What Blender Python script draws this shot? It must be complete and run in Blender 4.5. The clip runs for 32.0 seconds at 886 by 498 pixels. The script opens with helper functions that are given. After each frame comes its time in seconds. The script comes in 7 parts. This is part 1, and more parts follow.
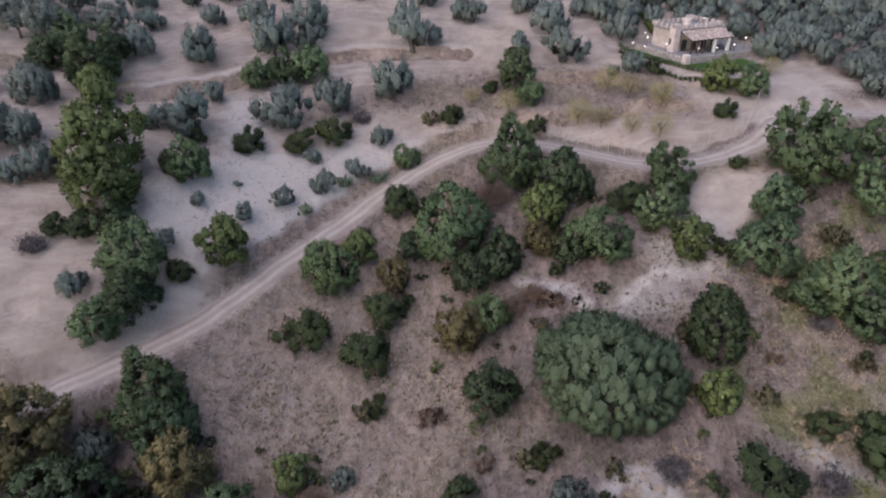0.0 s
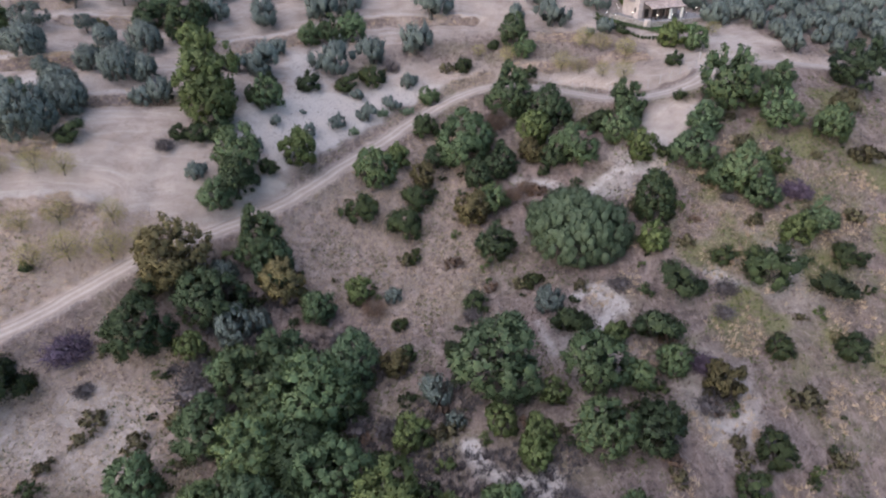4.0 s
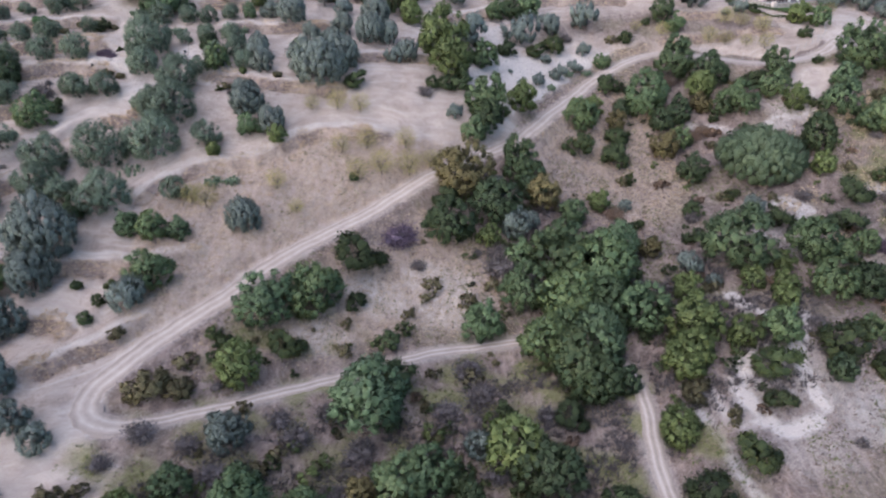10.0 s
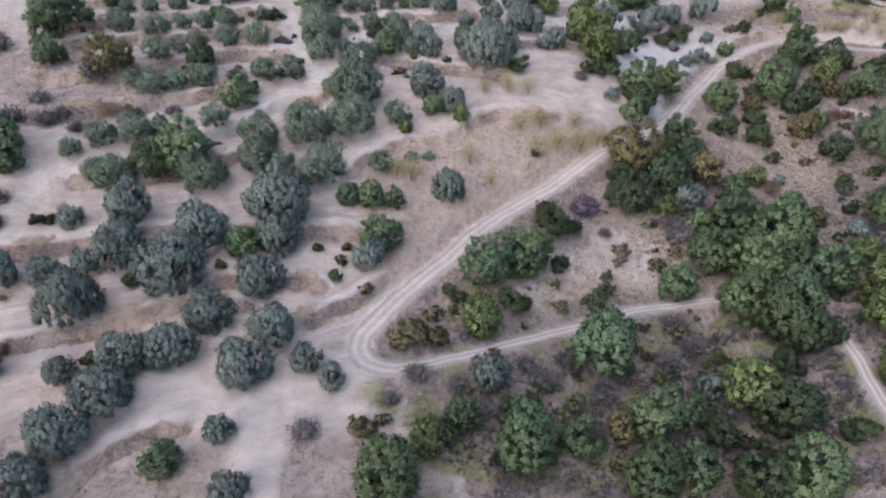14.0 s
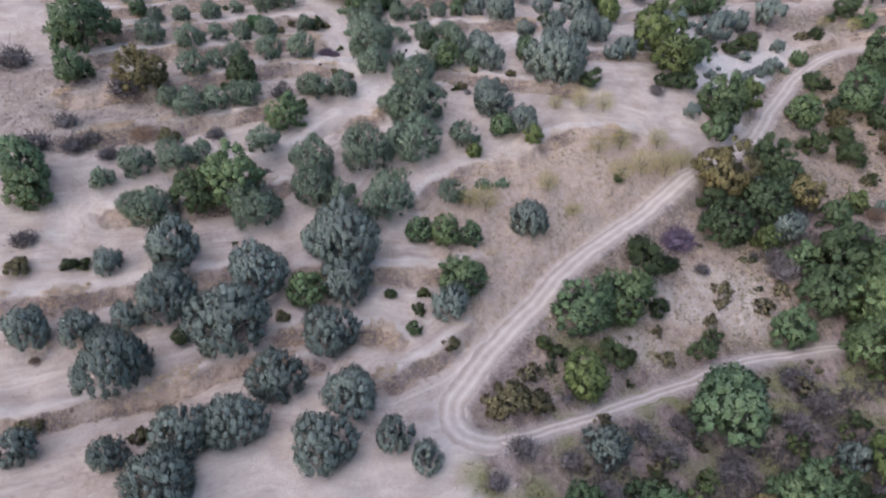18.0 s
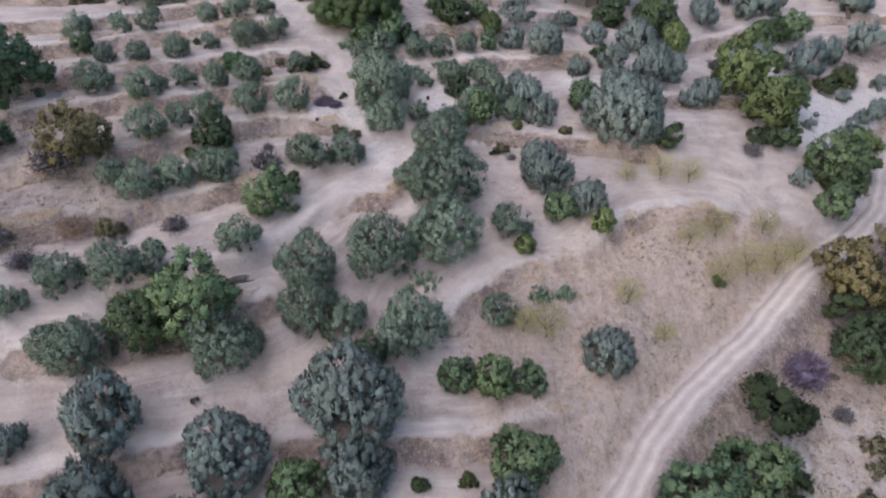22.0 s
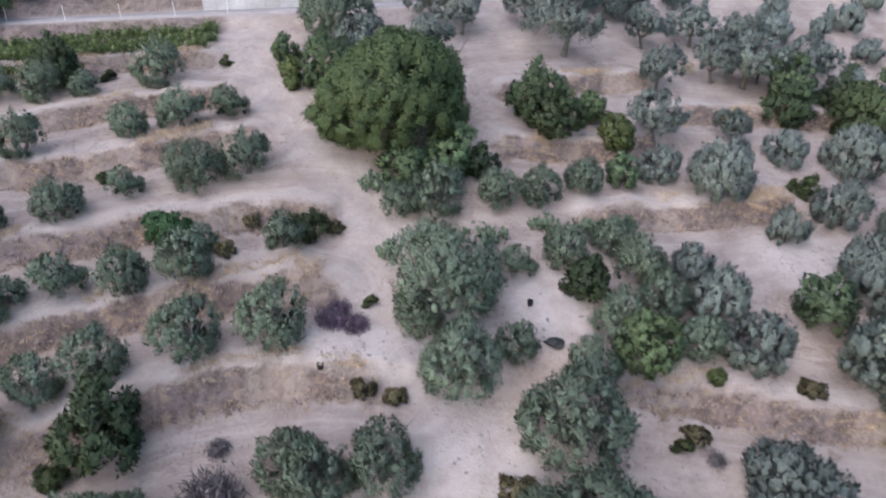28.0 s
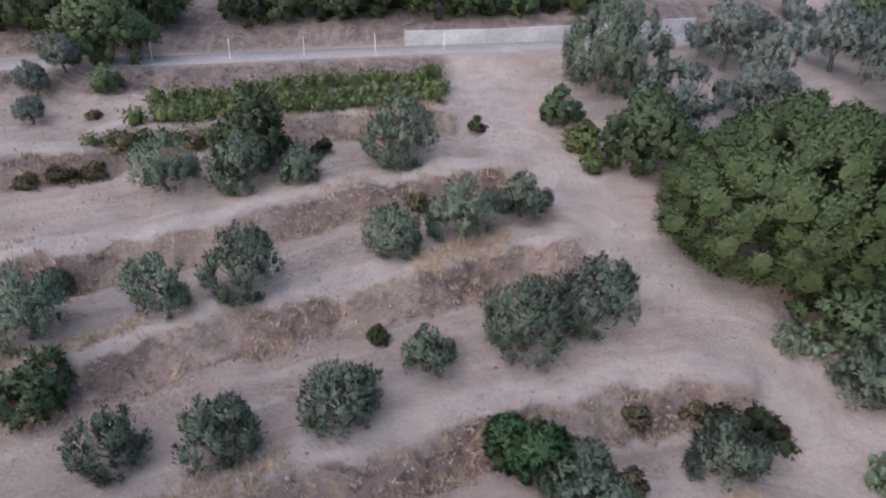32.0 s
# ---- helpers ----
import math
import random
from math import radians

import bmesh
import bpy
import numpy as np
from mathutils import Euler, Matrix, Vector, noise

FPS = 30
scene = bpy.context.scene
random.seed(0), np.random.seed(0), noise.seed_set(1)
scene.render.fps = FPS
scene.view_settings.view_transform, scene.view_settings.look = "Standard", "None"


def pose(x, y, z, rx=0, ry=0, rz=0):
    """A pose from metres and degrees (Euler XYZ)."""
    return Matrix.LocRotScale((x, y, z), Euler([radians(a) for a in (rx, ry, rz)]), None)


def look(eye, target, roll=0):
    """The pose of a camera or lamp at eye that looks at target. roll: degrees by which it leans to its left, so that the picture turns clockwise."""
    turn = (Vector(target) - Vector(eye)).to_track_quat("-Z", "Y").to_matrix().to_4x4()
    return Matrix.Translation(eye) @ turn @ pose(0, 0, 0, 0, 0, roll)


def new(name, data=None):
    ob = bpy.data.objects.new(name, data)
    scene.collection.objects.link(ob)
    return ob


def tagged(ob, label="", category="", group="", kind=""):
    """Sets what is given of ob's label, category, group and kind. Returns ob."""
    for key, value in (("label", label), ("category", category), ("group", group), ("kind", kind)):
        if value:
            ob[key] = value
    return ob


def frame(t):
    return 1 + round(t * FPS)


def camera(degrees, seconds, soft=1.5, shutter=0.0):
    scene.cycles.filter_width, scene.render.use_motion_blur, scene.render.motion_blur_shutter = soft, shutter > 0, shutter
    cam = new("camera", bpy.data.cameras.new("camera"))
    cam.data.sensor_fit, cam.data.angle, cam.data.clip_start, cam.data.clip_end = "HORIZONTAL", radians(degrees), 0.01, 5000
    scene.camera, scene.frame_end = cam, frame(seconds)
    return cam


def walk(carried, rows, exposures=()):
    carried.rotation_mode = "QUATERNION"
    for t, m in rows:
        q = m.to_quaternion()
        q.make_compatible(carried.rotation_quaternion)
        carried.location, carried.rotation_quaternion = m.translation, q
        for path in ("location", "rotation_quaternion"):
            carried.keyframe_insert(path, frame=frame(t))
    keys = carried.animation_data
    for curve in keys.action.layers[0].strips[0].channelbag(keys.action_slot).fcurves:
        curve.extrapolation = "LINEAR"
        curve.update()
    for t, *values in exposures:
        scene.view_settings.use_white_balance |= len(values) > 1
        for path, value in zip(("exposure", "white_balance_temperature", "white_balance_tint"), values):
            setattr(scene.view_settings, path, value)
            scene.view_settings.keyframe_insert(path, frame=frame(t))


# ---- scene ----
cam = camera(68.3, 32.0, soft=2.05, shutter=0.5)
METRES, EYE, TILT, LEAN, TURN = 240.0, 60.0, -29.3, 0.0, 0.0
ROWS = [
    (0.0, 0.0, 0.0, 0.0, -0.0, 0.0, -0.0),
    (0.5, -0.0001, -0.0145, -0.008, 0.02, -0.01, 0.04),
    (1.0, -0.0003, -0.0289, -0.0158, 0.04, -0.04, 0.07),
    (1.5, -0.0006, -0.0432, -0.0236, 0.04, -0.07, 0.09),
    (2.0, -0.001, -0.0574, -0.0314, 0.04, -0.09, 0.09),
    (2.5, -0.0015, -0.0713, -0.0388, 0.03, -0.12, 0.09),
    (3.0, -0.0033, -0.0846, -0.046, -0.02, -0.12, 0.07),
    (3.5, -0.0063, -0.0971, -0.0526, -0.07, -0.1, 0.04),
    (5.5, -0.0379, -0.1389, -0.0759, -0.44, -0.04, -0.16),
    (6.0, -0.0496, -0.1477, -0.0811, -0.51, -0.02, -0.2),
    (6.5, -0.0622, -0.1561, -0.0857, -0.57, -0.01, -0.24),
    (7.0, -0.0757, -0.1641, -0.0903, -0.62, 0.01, -0.28),
    (7.5, -0.0898, -0.1717, -0.0949, -0.65, 0.05, -0.31),
    (8.0, -0.1046, -0.1793, -0.0993, -0.69, 0.05, -0.34),
    (8.5, -0.1198, -0.1864, -0.1036, -0.73, 0.07, -0.37),
    (9.0, -0.1352, -0.1934, -0.1077, -0.72, 0.08, -0.36),
    (9.5, -0.1513, -0.2003, -0.1119, -0.74, 0.09, -0.38),
    (10.0, -0.1673, -0.2071, -0.1158, -0.73, 0.11, -0.37),
    (10.5, -0.1838, -0.2138, -0.1196, -0.75, 0.09, -0.37),
    (11.0, -0.2003, -0.2198, -0.1237, -0.78, 0.1, -0.43),
    (11.5, -0.2173, -0.2252, -0.1273, -0.81, 0.12, -0.47),
    (12.0, -0.2345, -0.2294, -0.1302, -0.77, 0.11, -0.47),
    (12.5, -0.2508, -0.233, -0.1327, -0.71, 0.1, -0.41),
    (13.0, -0.2655, -0.236, -0.1346, -0.66, 0.08, -0.37),
    (13.5, -0.2787, -0.2383, -0.1361, -0.64, 0.08, -0.38),
    (14.0, -0.2902, -0.2396, -0.1367, -0.65, 0.04, -0.35),
    (14.5, -0.3001, -0.2396, -0.1374, -0.7, 0.05, -0.31),
    (16.5, -0.3268, -0.2216, -0.1291, -0.95, 0.0, -0.13),
    (17.0, -0.3313, -0.2128, -0.1243, -0.98, 0.0, -0.07),
    (17.5, -0.3353, -0.2028, -0.1187, -1.04, -0.02, -0.03),
    (18.0, -0.3388, -0.1917, -0.1126, -1.05, -0.03, 0.01),
    (18.5, -0.3419, -0.1798, -0.1061, -1.08, -0.06, 0.02),
    (19.0, -0.3446, -0.1674, -0.0994, -1.08, -0.06, 0.06),
    (19.5, -0.3471, -0.1543, -0.0922, -1.11, -0.04, 0.05),
    (20.0, -0.3493, -0.1408, -0.0843, -1.12, -0.09, 0.08),
    (20.5, -0.3511, -0.1271, -0.0764, -1.13, -0.13, 0.1),
    (21.0, -0.353, -0.1129, -0.0685, -1.15, -0.13, 0.11),
    (21.5, -0.3546, -0.0988, -0.0603, -1.16, -0.17, 0.13),
    (22.0, -0.3563, -0.0843, -0.0519, -1.18, -0.18, 0.11),
    (22.5, -0.358, -0.0697, -0.0435, -1.21, -0.19, 0.11),
    (23.0, -0.3594, -0.0551, -0.0348, -1.21, -0.22, 0.09),
    (23.5, -0.3611, -0.0399, -0.0263, -1.23, -0.14, 0.11),
    (24.0, -0.3624, -0.0251, -0.0173, -1.21, -0.2, 0.08),
    (24.5, -0.3641, -0.0101, -0.0086, -1.26, -0.21, 0.05),
    (26.5, -0.3704, 0.0517, 0.0261, -1.31, -0.1, -0.08),
    (27.0, -0.3743, 0.0663, 0.0344, -1.33, -0.06, -0.12),
    (27.5, -0.3804, 0.0798, 0.0422, -1.37, -0.02, -0.19),
    (28.0, -0.3881, 0.0926, 0.0491, -1.36, 0.07, -0.25),
    (28.5, -0.3972, 0.1047, 0.0555, -1.35, 0.12, -0.31),
    (29.0, -0.4103, 0.1194, 0.0622, -1.34, 0.26, -0.39),
    (29.5, -0.4219, 0.1305, 0.0671, -1.38, 0.35, -0.53),
    (30.0, -0.4341, 0.1412, 0.0717, -1.37, 0.41, -0.74),
    (30.5, -0.4475, 0.1513, 0.0762, -1.44, 0.45, -0.85),
    (31.0, -0.469, 0.1658, 0.0833, -1.47, 0.48, -0.92),
    (31.5, -0.4802, 0.1731, 0.0868, -1.62, 0.59, -0.96),
    (32.0, -0.4875, 0.1783, 0.089, -1.69, 0.68, -1.0),
]
walk(cam, [(t, pose(0, 0, EYE, TILT, LEAN, TURN) @ pose(METRES * x, METRES * y, METRES * z, 90 + pitch, roll, yaw)) for t, x, y, z, yaw, pitch, roll in ROWS],
     exposures=[(0.0, 0.75, 6200, 14.0), (3.5, 0.97, 6100, 12.0), (9.0, 1.25, 5950, 10.5), (14.0, 1.27, 5950, 10.5), (20.0, 1.21, 5950, 10.5), (24.0, 1.18, 5950, 10.5), (28.0, 1.29, 5950, 10.5), (30.0, 1.27, 6000, 11.0), (31.0, 1.13, 6000, 11.5), (32.0, 0.90, 6050, 12.5)])

# ---- world, sun, exposure ----
world = bpy.data.worlds.new("dusk_sky")
scene.world = world
world.use_nodes = True
wn = world.node_tree
sky = wn.nodes.new("ShaderNodeTexSky")
sky.sky_type, sky.sun_disc = "NISHITA", False
sky.sun_elevation, sky.sun_rotation = radians(24), radians(225)
sky.air_density, sky.dust_density, sky.ozone_density = 1.0, 1.5, 1.5
wn.nodes["Background"].inputs["Strength"].default_value = 0.125
wn.links.new(sky.outputs["Color"], wn.nodes["Background"].inputs["Color"])
sun = new("sun", bpy.data.lights.new("sun", "SUN"))
sun.data.energy, sun.data.angle, sun.data.color = 1.05, radians(55), (1.0, 0.92, 0.93)
sun.matrix_world = look((-34, -30, 120), (0, 0, 0))


# ---- materials ----
def mat(name):
    m = bpy.data.materials.new(name)
    m.use_nodes = True
    return m, m.node_tree.nodes, m.node_tree.links, m.node_tree.nodes["Principled BSDF"]


def node(nodes, kind, **values):
    n = nodes.new(kind)
    for k, v in values.items():
        n.inputs[k].default_value = v
    return n


def mixed(nodes, links, fac, a, b, blend="MIX"):
    n = nodes.new("ShaderNodeMix")
    n.data_type, n.blend_type = "RGBA", blend
    for sock, v in ((n.inputs[0], fac), (n.inputs[6], a), (n.inputs[7], b)):
        if hasattr(v, "links"):
            links.new(v, sock)
        else:
            sock.default_value = v if isinstance(v, float) else (*v, 1.0)
    return n.outputs[2]


def noise_out(nodes, links, scale, detail=3.0, vec=None, rough=0.55):
    n = node(nodes, "ShaderNodeTexNoise", Scale=scale, Detail=detail, Roughness=rough)
    if vec is not None:
        links.new(vec, n.inputs["Vector"])
    return n.outputs["Fac"]


def ramp(nodes, links, fac, lo, hi):
    n = node(nodes, "ShaderNodeMapRange")
    n.inputs["From Min"].default_value, n.inputs["From Max"].default_value = lo, hi
    links.new(fac, n.inputs["Value"])
    return n.outputs["Result"]


def leaf_mat(name, dark, light, rough=0.6, through_light=0.2, vary=0.35, warm=0.0):
    """Foliage: each leaf and each tree takes its own tone."""
    m, nodes, links, p = mat(name)
    geo, info = nodes.new("ShaderNodeNewGeometry"), nodes.new("ShaderNodeObjectInfo")
    col = mixed(nodes, links, geo.outputs["Random Per Island"], dark, light)
    tone = ramp(nodes, links, info.outputs["Random"], 0.0, 1.0)
    tone_n = tone.node
    tone_n.inputs["To Min"].default_value, tone_n.inputs["To Max"].default_value = 1 - vary, 1 + vary
    col = mixed(nodes, links, 1.0, col, tone, "MULTIPLY")
    if warm:
        f = nodes.new("ShaderNodeMath")
        f.operation = "MULTIPLY"
        links.new(info.outputs["Random"], f.inputs[0])
        f.inputs[1].default_value = 7.31
        g = nodes.new("ShaderNodeMath")
        g.operation = "FRACT"
        links.new(f.outputs[0], g.inputs[0])
        h = ramp(nodes, links, g.outputs[0], 0.35, 1.0)
        h.node.inputs["To Max"].default_value = warm
        col = mixed(nodes, links, h, col, mixed(nodes, links, 1.0, col, (1.38, 1.16, 0.85), "MULTIPLY"))
        f2 = nodes.new("ShaderNodeMath")
        f2.operation = "MULTIPLY"
        links.new(info.outputs["Random"], f2.inputs[0])
        f2.inputs[1].default_value = 17.9
        g2 = nodes.new("ShaderNodeMath")
        g2.operation = "FRACT"
        links.new(f2.outputs[0], g2.inputs[0])
        h2 = ramp(nodes, links, g2.outputs[0], 0.55, 0.9)
        h2.node.inputs["To Max"].default_value = warm
        col = mixed(nodes, links, h2, col, mixed(nodes, links, 1.0, col, (1.08, 1.06, 1.32), "MULTIPLY"))
    tc = nodes.new("ShaderNodeTexCoord")
    blotch = noise_out(nodes, links, 1.7, 3.0, tc.outputs["Object"])
    b = ramp(nodes, links, blotch, 0.3, 0.7)
    b.node.inputs["To Min"].default_value, b.node.inputs["To Max"].default_value = 0.74, 1.22
    col = mixed(nodes, links, 1.0, col, b, "MULTIPLY")
    links.new(col, p.inputs["Base Color"])
    p.inputs["Roughness"].default_value = rough
    p.inputs["Specular IOR Level"].default_value = 0.25
    if through_light:
        tr, mx = nodes.new("ShaderNodeBsdfTranslucent"), nodes.new("ShaderNodeMixShader")
        mx.inputs[0].default_value = through_light
        links.new(col, tr.inputs["Color"])
        links.new(p.outputs[0], mx.inputs[1])
        links.new(tr.outputs[0], mx.inputs[2])
        links.new(mx.outputs[0], nodes["Material Output"].inputs["Surface"])
    return m


def plain_mat(name, a, b, scale, rough=0.8, metal=0.0, bump=0.3, bump_scale=None, vary=0.15):
    """Two tones of one surface, mottled at two sizes, with fine relief."""
    m, nodes, links, p = mat(name)
    tc, info = nodes.new("ShaderNodeTexCoord"), nodes.new("ShaderNodeObjectInfo")
    f1 = ramp(nodes, links, noise_out(nodes, links, scale, 5.0, tc.outputs["Object"]), 0.3, 0.7)
    f2 = noise_out(nodes, links, scale * 9, 3.0, tc.outputs["Object"])
    col = mixed(nodes, links, f1, a, b)
    g = ramp(nodes, links, f2, 0.25, 0.75)
    g.node.inputs["To Min"].default_value, g.node.inputs["To Max"].default_value = 0.85, 1.15
    col = mixed(nodes, links, 1.0, col, g, "MULTIPLY")
    t = ramp(nodes, links, info.outputs["Random"], 0.0, 1.0)
    t.node.inputs["To Min"].default_value, t.node.inputs["To Max"].default_value = 1 - vary, 1 + vary
    col = mixed(nodes, links, 1.0, col, t, "MULTIPLY")
    links.new(col, p.inputs["Base Color"])
    p.inputs["Roughness"].default_value, p.inputs["Metallic"].default_value = rough, metal
    if bump:
        bn = node(nodes, "ShaderNodeBump", Strength=bump, Distance=0.02)
        links.new(noise_out(nodes, links, bump_scale or scale * 12, 4.0, tc.outputs["Object"]), bn.inputs["Height"])
        links.new(bn.outputs["Normal"], p.inputs["Normal"])
    return m


def ground_mat():
    """Pale bare soil, mauve-brown dry scrub soil, straw and limestone, by the cover of the plan."""
    m, nodes, links, p = mat("hillside_soil")
    tc = nodes.new("ShaderNodeTexCoord")
    vec = tc.outputs["Object"]

    def cover(name):
        a = nodes.new("ShaderNodeAttribute")
        a.attribute_name = name
        return a.outputs["Fac"]

    n_big = noise_out(nodes, links, 0.09, 4.0, vec)
    n_patch = noise_out(nodes, links, 0.28, 4.0, vec)
    n_mid = noise_out(nodes, links, 0.7, 6.0, vec, 0.65)
    n_fine = noise_out(nodes, links, 5.0, 6.0, vec, 0.7)
    n_grain = noise_out(nodes, links, 26.0, 4.0, vec, 0.7)

    def edge(name, soft=0.22):
        """A cover with a ragged edge."""
        add = nodes.new("ShaderNodeMath")
        add.operation = "MULTIPLY_ADD"
        links.new(n_mid, add.inputs[0])
        add.inputs[1].default_value = 0.9
        links.new(cover(name), add.inputs[2])
        mid = 0.5 + 0.45
        return ramp(nodes, links, add.outputs[0], mid - soft, mid + soft)

    sand = mixed(nodes, links, ramp(nodes, links, n_fine, 0.32, 0.7), (0.345, 0.272, 0.230), (0.535, 0.448, 0.392))
    sand = mixed(nodes, links, ramp(nodes, links, n_big, 0.35, 0.65), sand, (0.46, 0.370, 0.318))
    litter = mixed(nodes, links, n_grain, (0.185, 0.138, 0.115), (0.34, 0.264, 0.222))
    both = nodes.new("ShaderNodeMath")
    both.operation = "MULTIPLY"
    links.new(ramp(nodes, links, n_patch, 0.42, 0.66), both.inputs[0])
    links.new(ramp(nodes, links, n_fine, 0.38, 0.58), both.inputs[1])
    sand = mixed(nodes, links, both.outputs[0], sand, litter)
    scrub = mixed(nodes, links, ramp(nodes, links, n_mid, 0.34, 0.64), (0.085, 0.062, 0.056), (0.205, 0.152, 0.136))
    scrub = mixed(nodes, links, ramp(nodes, links, n_fine, 0.42, 0.72), scrub, (0.27, 0.210, 0.183))
    scrub = mixed(nodes, links, ramp(nodes, links, n_patch, 0.45, 0.7), scrub, (0.26, 0.195, 0.172))
    scrub = mixed(nodes, links, ramp(nodes, links, n_big, 0.46, 0.72), scrub, (0.200, 0.172, 0.108))
    straw = mixed(nodes, links, ramp(nodes, links, n_fine, 0.35, 0.65), (0.25, 0.190, 0.158), (0.50, 0.398, 0.326))
    straw = mixed(nodes, links, ramp(nodes, links, n_mid, 0.35, 0.7), straw, (0.385, 0.288, 0.240))
    lime = mixed(nodes, links, ramp(nodes, links, n_mid, 0.35, 0.65), (0.46, 0.396, 0.358), (0.62, 0.556, 0.515))
    # worn threads of bare soil and darker clumps that wander over everything
    warp = node(nodes, "ShaderNodeTexNoise", Scale=0.17, Detail=5.0, Roughness=0.6, Distortion=0.9)
    links.new(vec, warp.inputs["Vector"])
    ridge = nodes.new("ShaderNodeMath")
    ridge.operation = "PINGPONG"
    links.new(warp.outputs["Fac"], ridge.inputs[0])
    ridge.inputs[1].default_value = 0.055
    thread = ramp(nodes, links, ridge.outputs[0], 0.012, 0.002)
    clump = node(nodes, "ShaderNodeTexNoise", Scale=1.15, Detail=7.0, Roughness=0.72, Distortion=0.4)
    links.new(vec, clump.inputs["Vector"])
    dark_clump = ramp(nodes, links, clump.outputs["Fac"], 0.54, 0.60)
    pale_clump = ramp(nodes, links, clump.outputs["Fac"], 0.46, 0.40)
    for r_, top in ((thread, 0.5), (dark_clump, 0.75), (pale_clump, 0.6)):
        r_.node.inputs["To Max"].default_value = top
    scrub = mixed(nodes, links, dark_clump, scrub, (0.105, 0.080, 0.070))
    scrub = mixed(nodes, links, pale_clump, scrub, (0.30, 0.232, 0.200))
    scrub = mixed(nodes, links, thread, scrub, (0.385, 0.312, 0.272))
    straw = mixed(nodes, links, dark_clump, straw, (0.255, 0.188, 0.142))
    straw = mixed(nodes, links, pale_clump, straw, (0.51, 0.400, 0.300))
    straw = mixed(nodes, links, thread, straw, (0.43, 0.355, 0.312))
    half_clump = nodes.new("ShaderNodeMath")
    half_clump.operation = "MULTIPLY"
    links.new(dark_clump, half_clump.inputs[0])
    links.new(ramp(nodes, links, n_big, 0.42, 0.62), half_clump.inputs[1])
    sand = mixed(nodes, links, half_clump.outputs[0], sand, (0.275, 0.210, 0.175))
    sep = nodes.new("ShaderNodeSeparateXYZ")
    links.new(vec, sep.inputs[0])

    def streaks(a, ka, b, kb, c, kc, detail=5.0):
        """Noise drawn out along one way."""
        comb = nodes.new("ShaderNodeCombineXYZ")
        for i, (src, k) in enumerate(((a, ka), (b, kb), (c, kc))):
            mul = nodes.new("ShaderNodeMath")
            mul.operation = "MULTIPLY"
            links.new(src, mul.inputs[0])
            mul.inputs[1].default_value = k
            links.new(mul.outputs[0], comb.inputs[i])
        n = node(nodes, "ShaderNodeTexNoise", Scale=1.0, Detail=detail, Roughness=0.62, Distortion=0.25)
        links.new(comb.outputs[0], n.inputs["Vector"])
        return n.outputs["Fac"]

    rows = streaks(cover("furrow"), 0.9, sep.outputs["X"], 0.10, sep.outputs["Y"], 0.10)
    fine_rows = streaks(cover("furrow"), 3.2, sep.outputs["X"], 0.30, sep.outputs["Y"], 0.30)
    wash = streaks(sep.outputs["X"], 1.1, sep.outputs["Y"], 0.30, sep.outputs["Z"], 0.3)
    for fac, lo, hi, top, tone in ((rows, 0.53, 0.70, 0.55, (0.285, 0.220, 0.192)), (fine_rows, 0.55, 0.70, 0.3, (0.300, 0.232, 0.198)), (rows, 0.46, 0.34, 0.5, (0.545, 0.462, 0.410)), (fine_rows, 0.45, 0.32, 0.3, (0.560, 0.478, 0.425))):
        f_ = ramp(nodes, links, fac, lo, hi)
        f_.node.inputs["To Max"].default_value = top
        sand = mixed(nodes, links, f_, sand, tone)
    for fac, lo, hi, top, tone in ((wash, 0.53, 0.66, 0.45, (0.140, 0.106, 0.096)), (wash, 0.47, 0.36, 0.6, (0.330, 0.255, 0.225))):
        f_ = ramp(nodes, links, fac, lo, hi)
        f_.node.inputs["To Max"].default_value = top
        scrub, straw = mixed(nodes, links, f_, scrub, tone), mixed(nodes, links, f_, straw, tuple(1.35 * c for c in tone))
    col = mixed(nodes, links, edge("scrub"), sand, scrub)
    bank = mixed(nodes, links, ramp(nodes, links, n_fine, 0.35, 0.65), (0.135, 0.099, 0.084), (0.310, 0.230, 0.190))
    bank = mixed(nodes, links, ramp(nodes, links, n_patch, 0.42, 0.6), bank, (0.295, 0.226, 0.200))
    half_wash = ramp(nodes, links, wash, 0.5, 0.62)
    half_wash.node.inputs["To Max"].default_value = 0.5
    bank = mixed(nodes, links, half_wash, bank, (0.165, 0.124, 0.110))
    bank = mixed(nodes, links, dark_clump, bank, (0.125, 0.093, 0.082))
    bank = mixed(nodes, links, pale_clump, bank, (0.49, 0.352, 0.232))
    col = mixed(nodes, links, edge("bank", 0.16), col, bank)
    col = mixed(nodes, links, edge("straw"), col, straw)
    soft = nodes.new("ShaderNodeMath")
    soft.operation = "MULTIPLY_ADD"
    links.new(n_fine, soft.inputs[0])
    soft.inputs[1].default_value = 0.55
    links.new(cover("pale"), soft.inputs[2])
    col = mixed(nodes, links, ramp(nodes, links, soft.outputs[0], 0.33, 0.95), col, lime)
    crust = nodes.new("ShaderNodeMath")
    crust.operation = "MULTIPLY_ADD"
    links.new(n_mid, crust.inputs[0])
    crust.inputs[1].default_value = 0.6
    links.new(cover("pale"), crust.inputs[2])
    col = mixed(nodes, links, ramp(nodes, links, crust.outputs[0], 0.82, 0.98), col, (0.52, 0.452, 0.410))
    weeds = mixed(nodes, links, ramp(nodes, links, n_fine, 0.35, 0.65), (0.115, 0.112, 0.052), (0.270, 0.242, 0.138))
    col = mixed(nodes, links, edge("grass", 0.3), col, weeds)
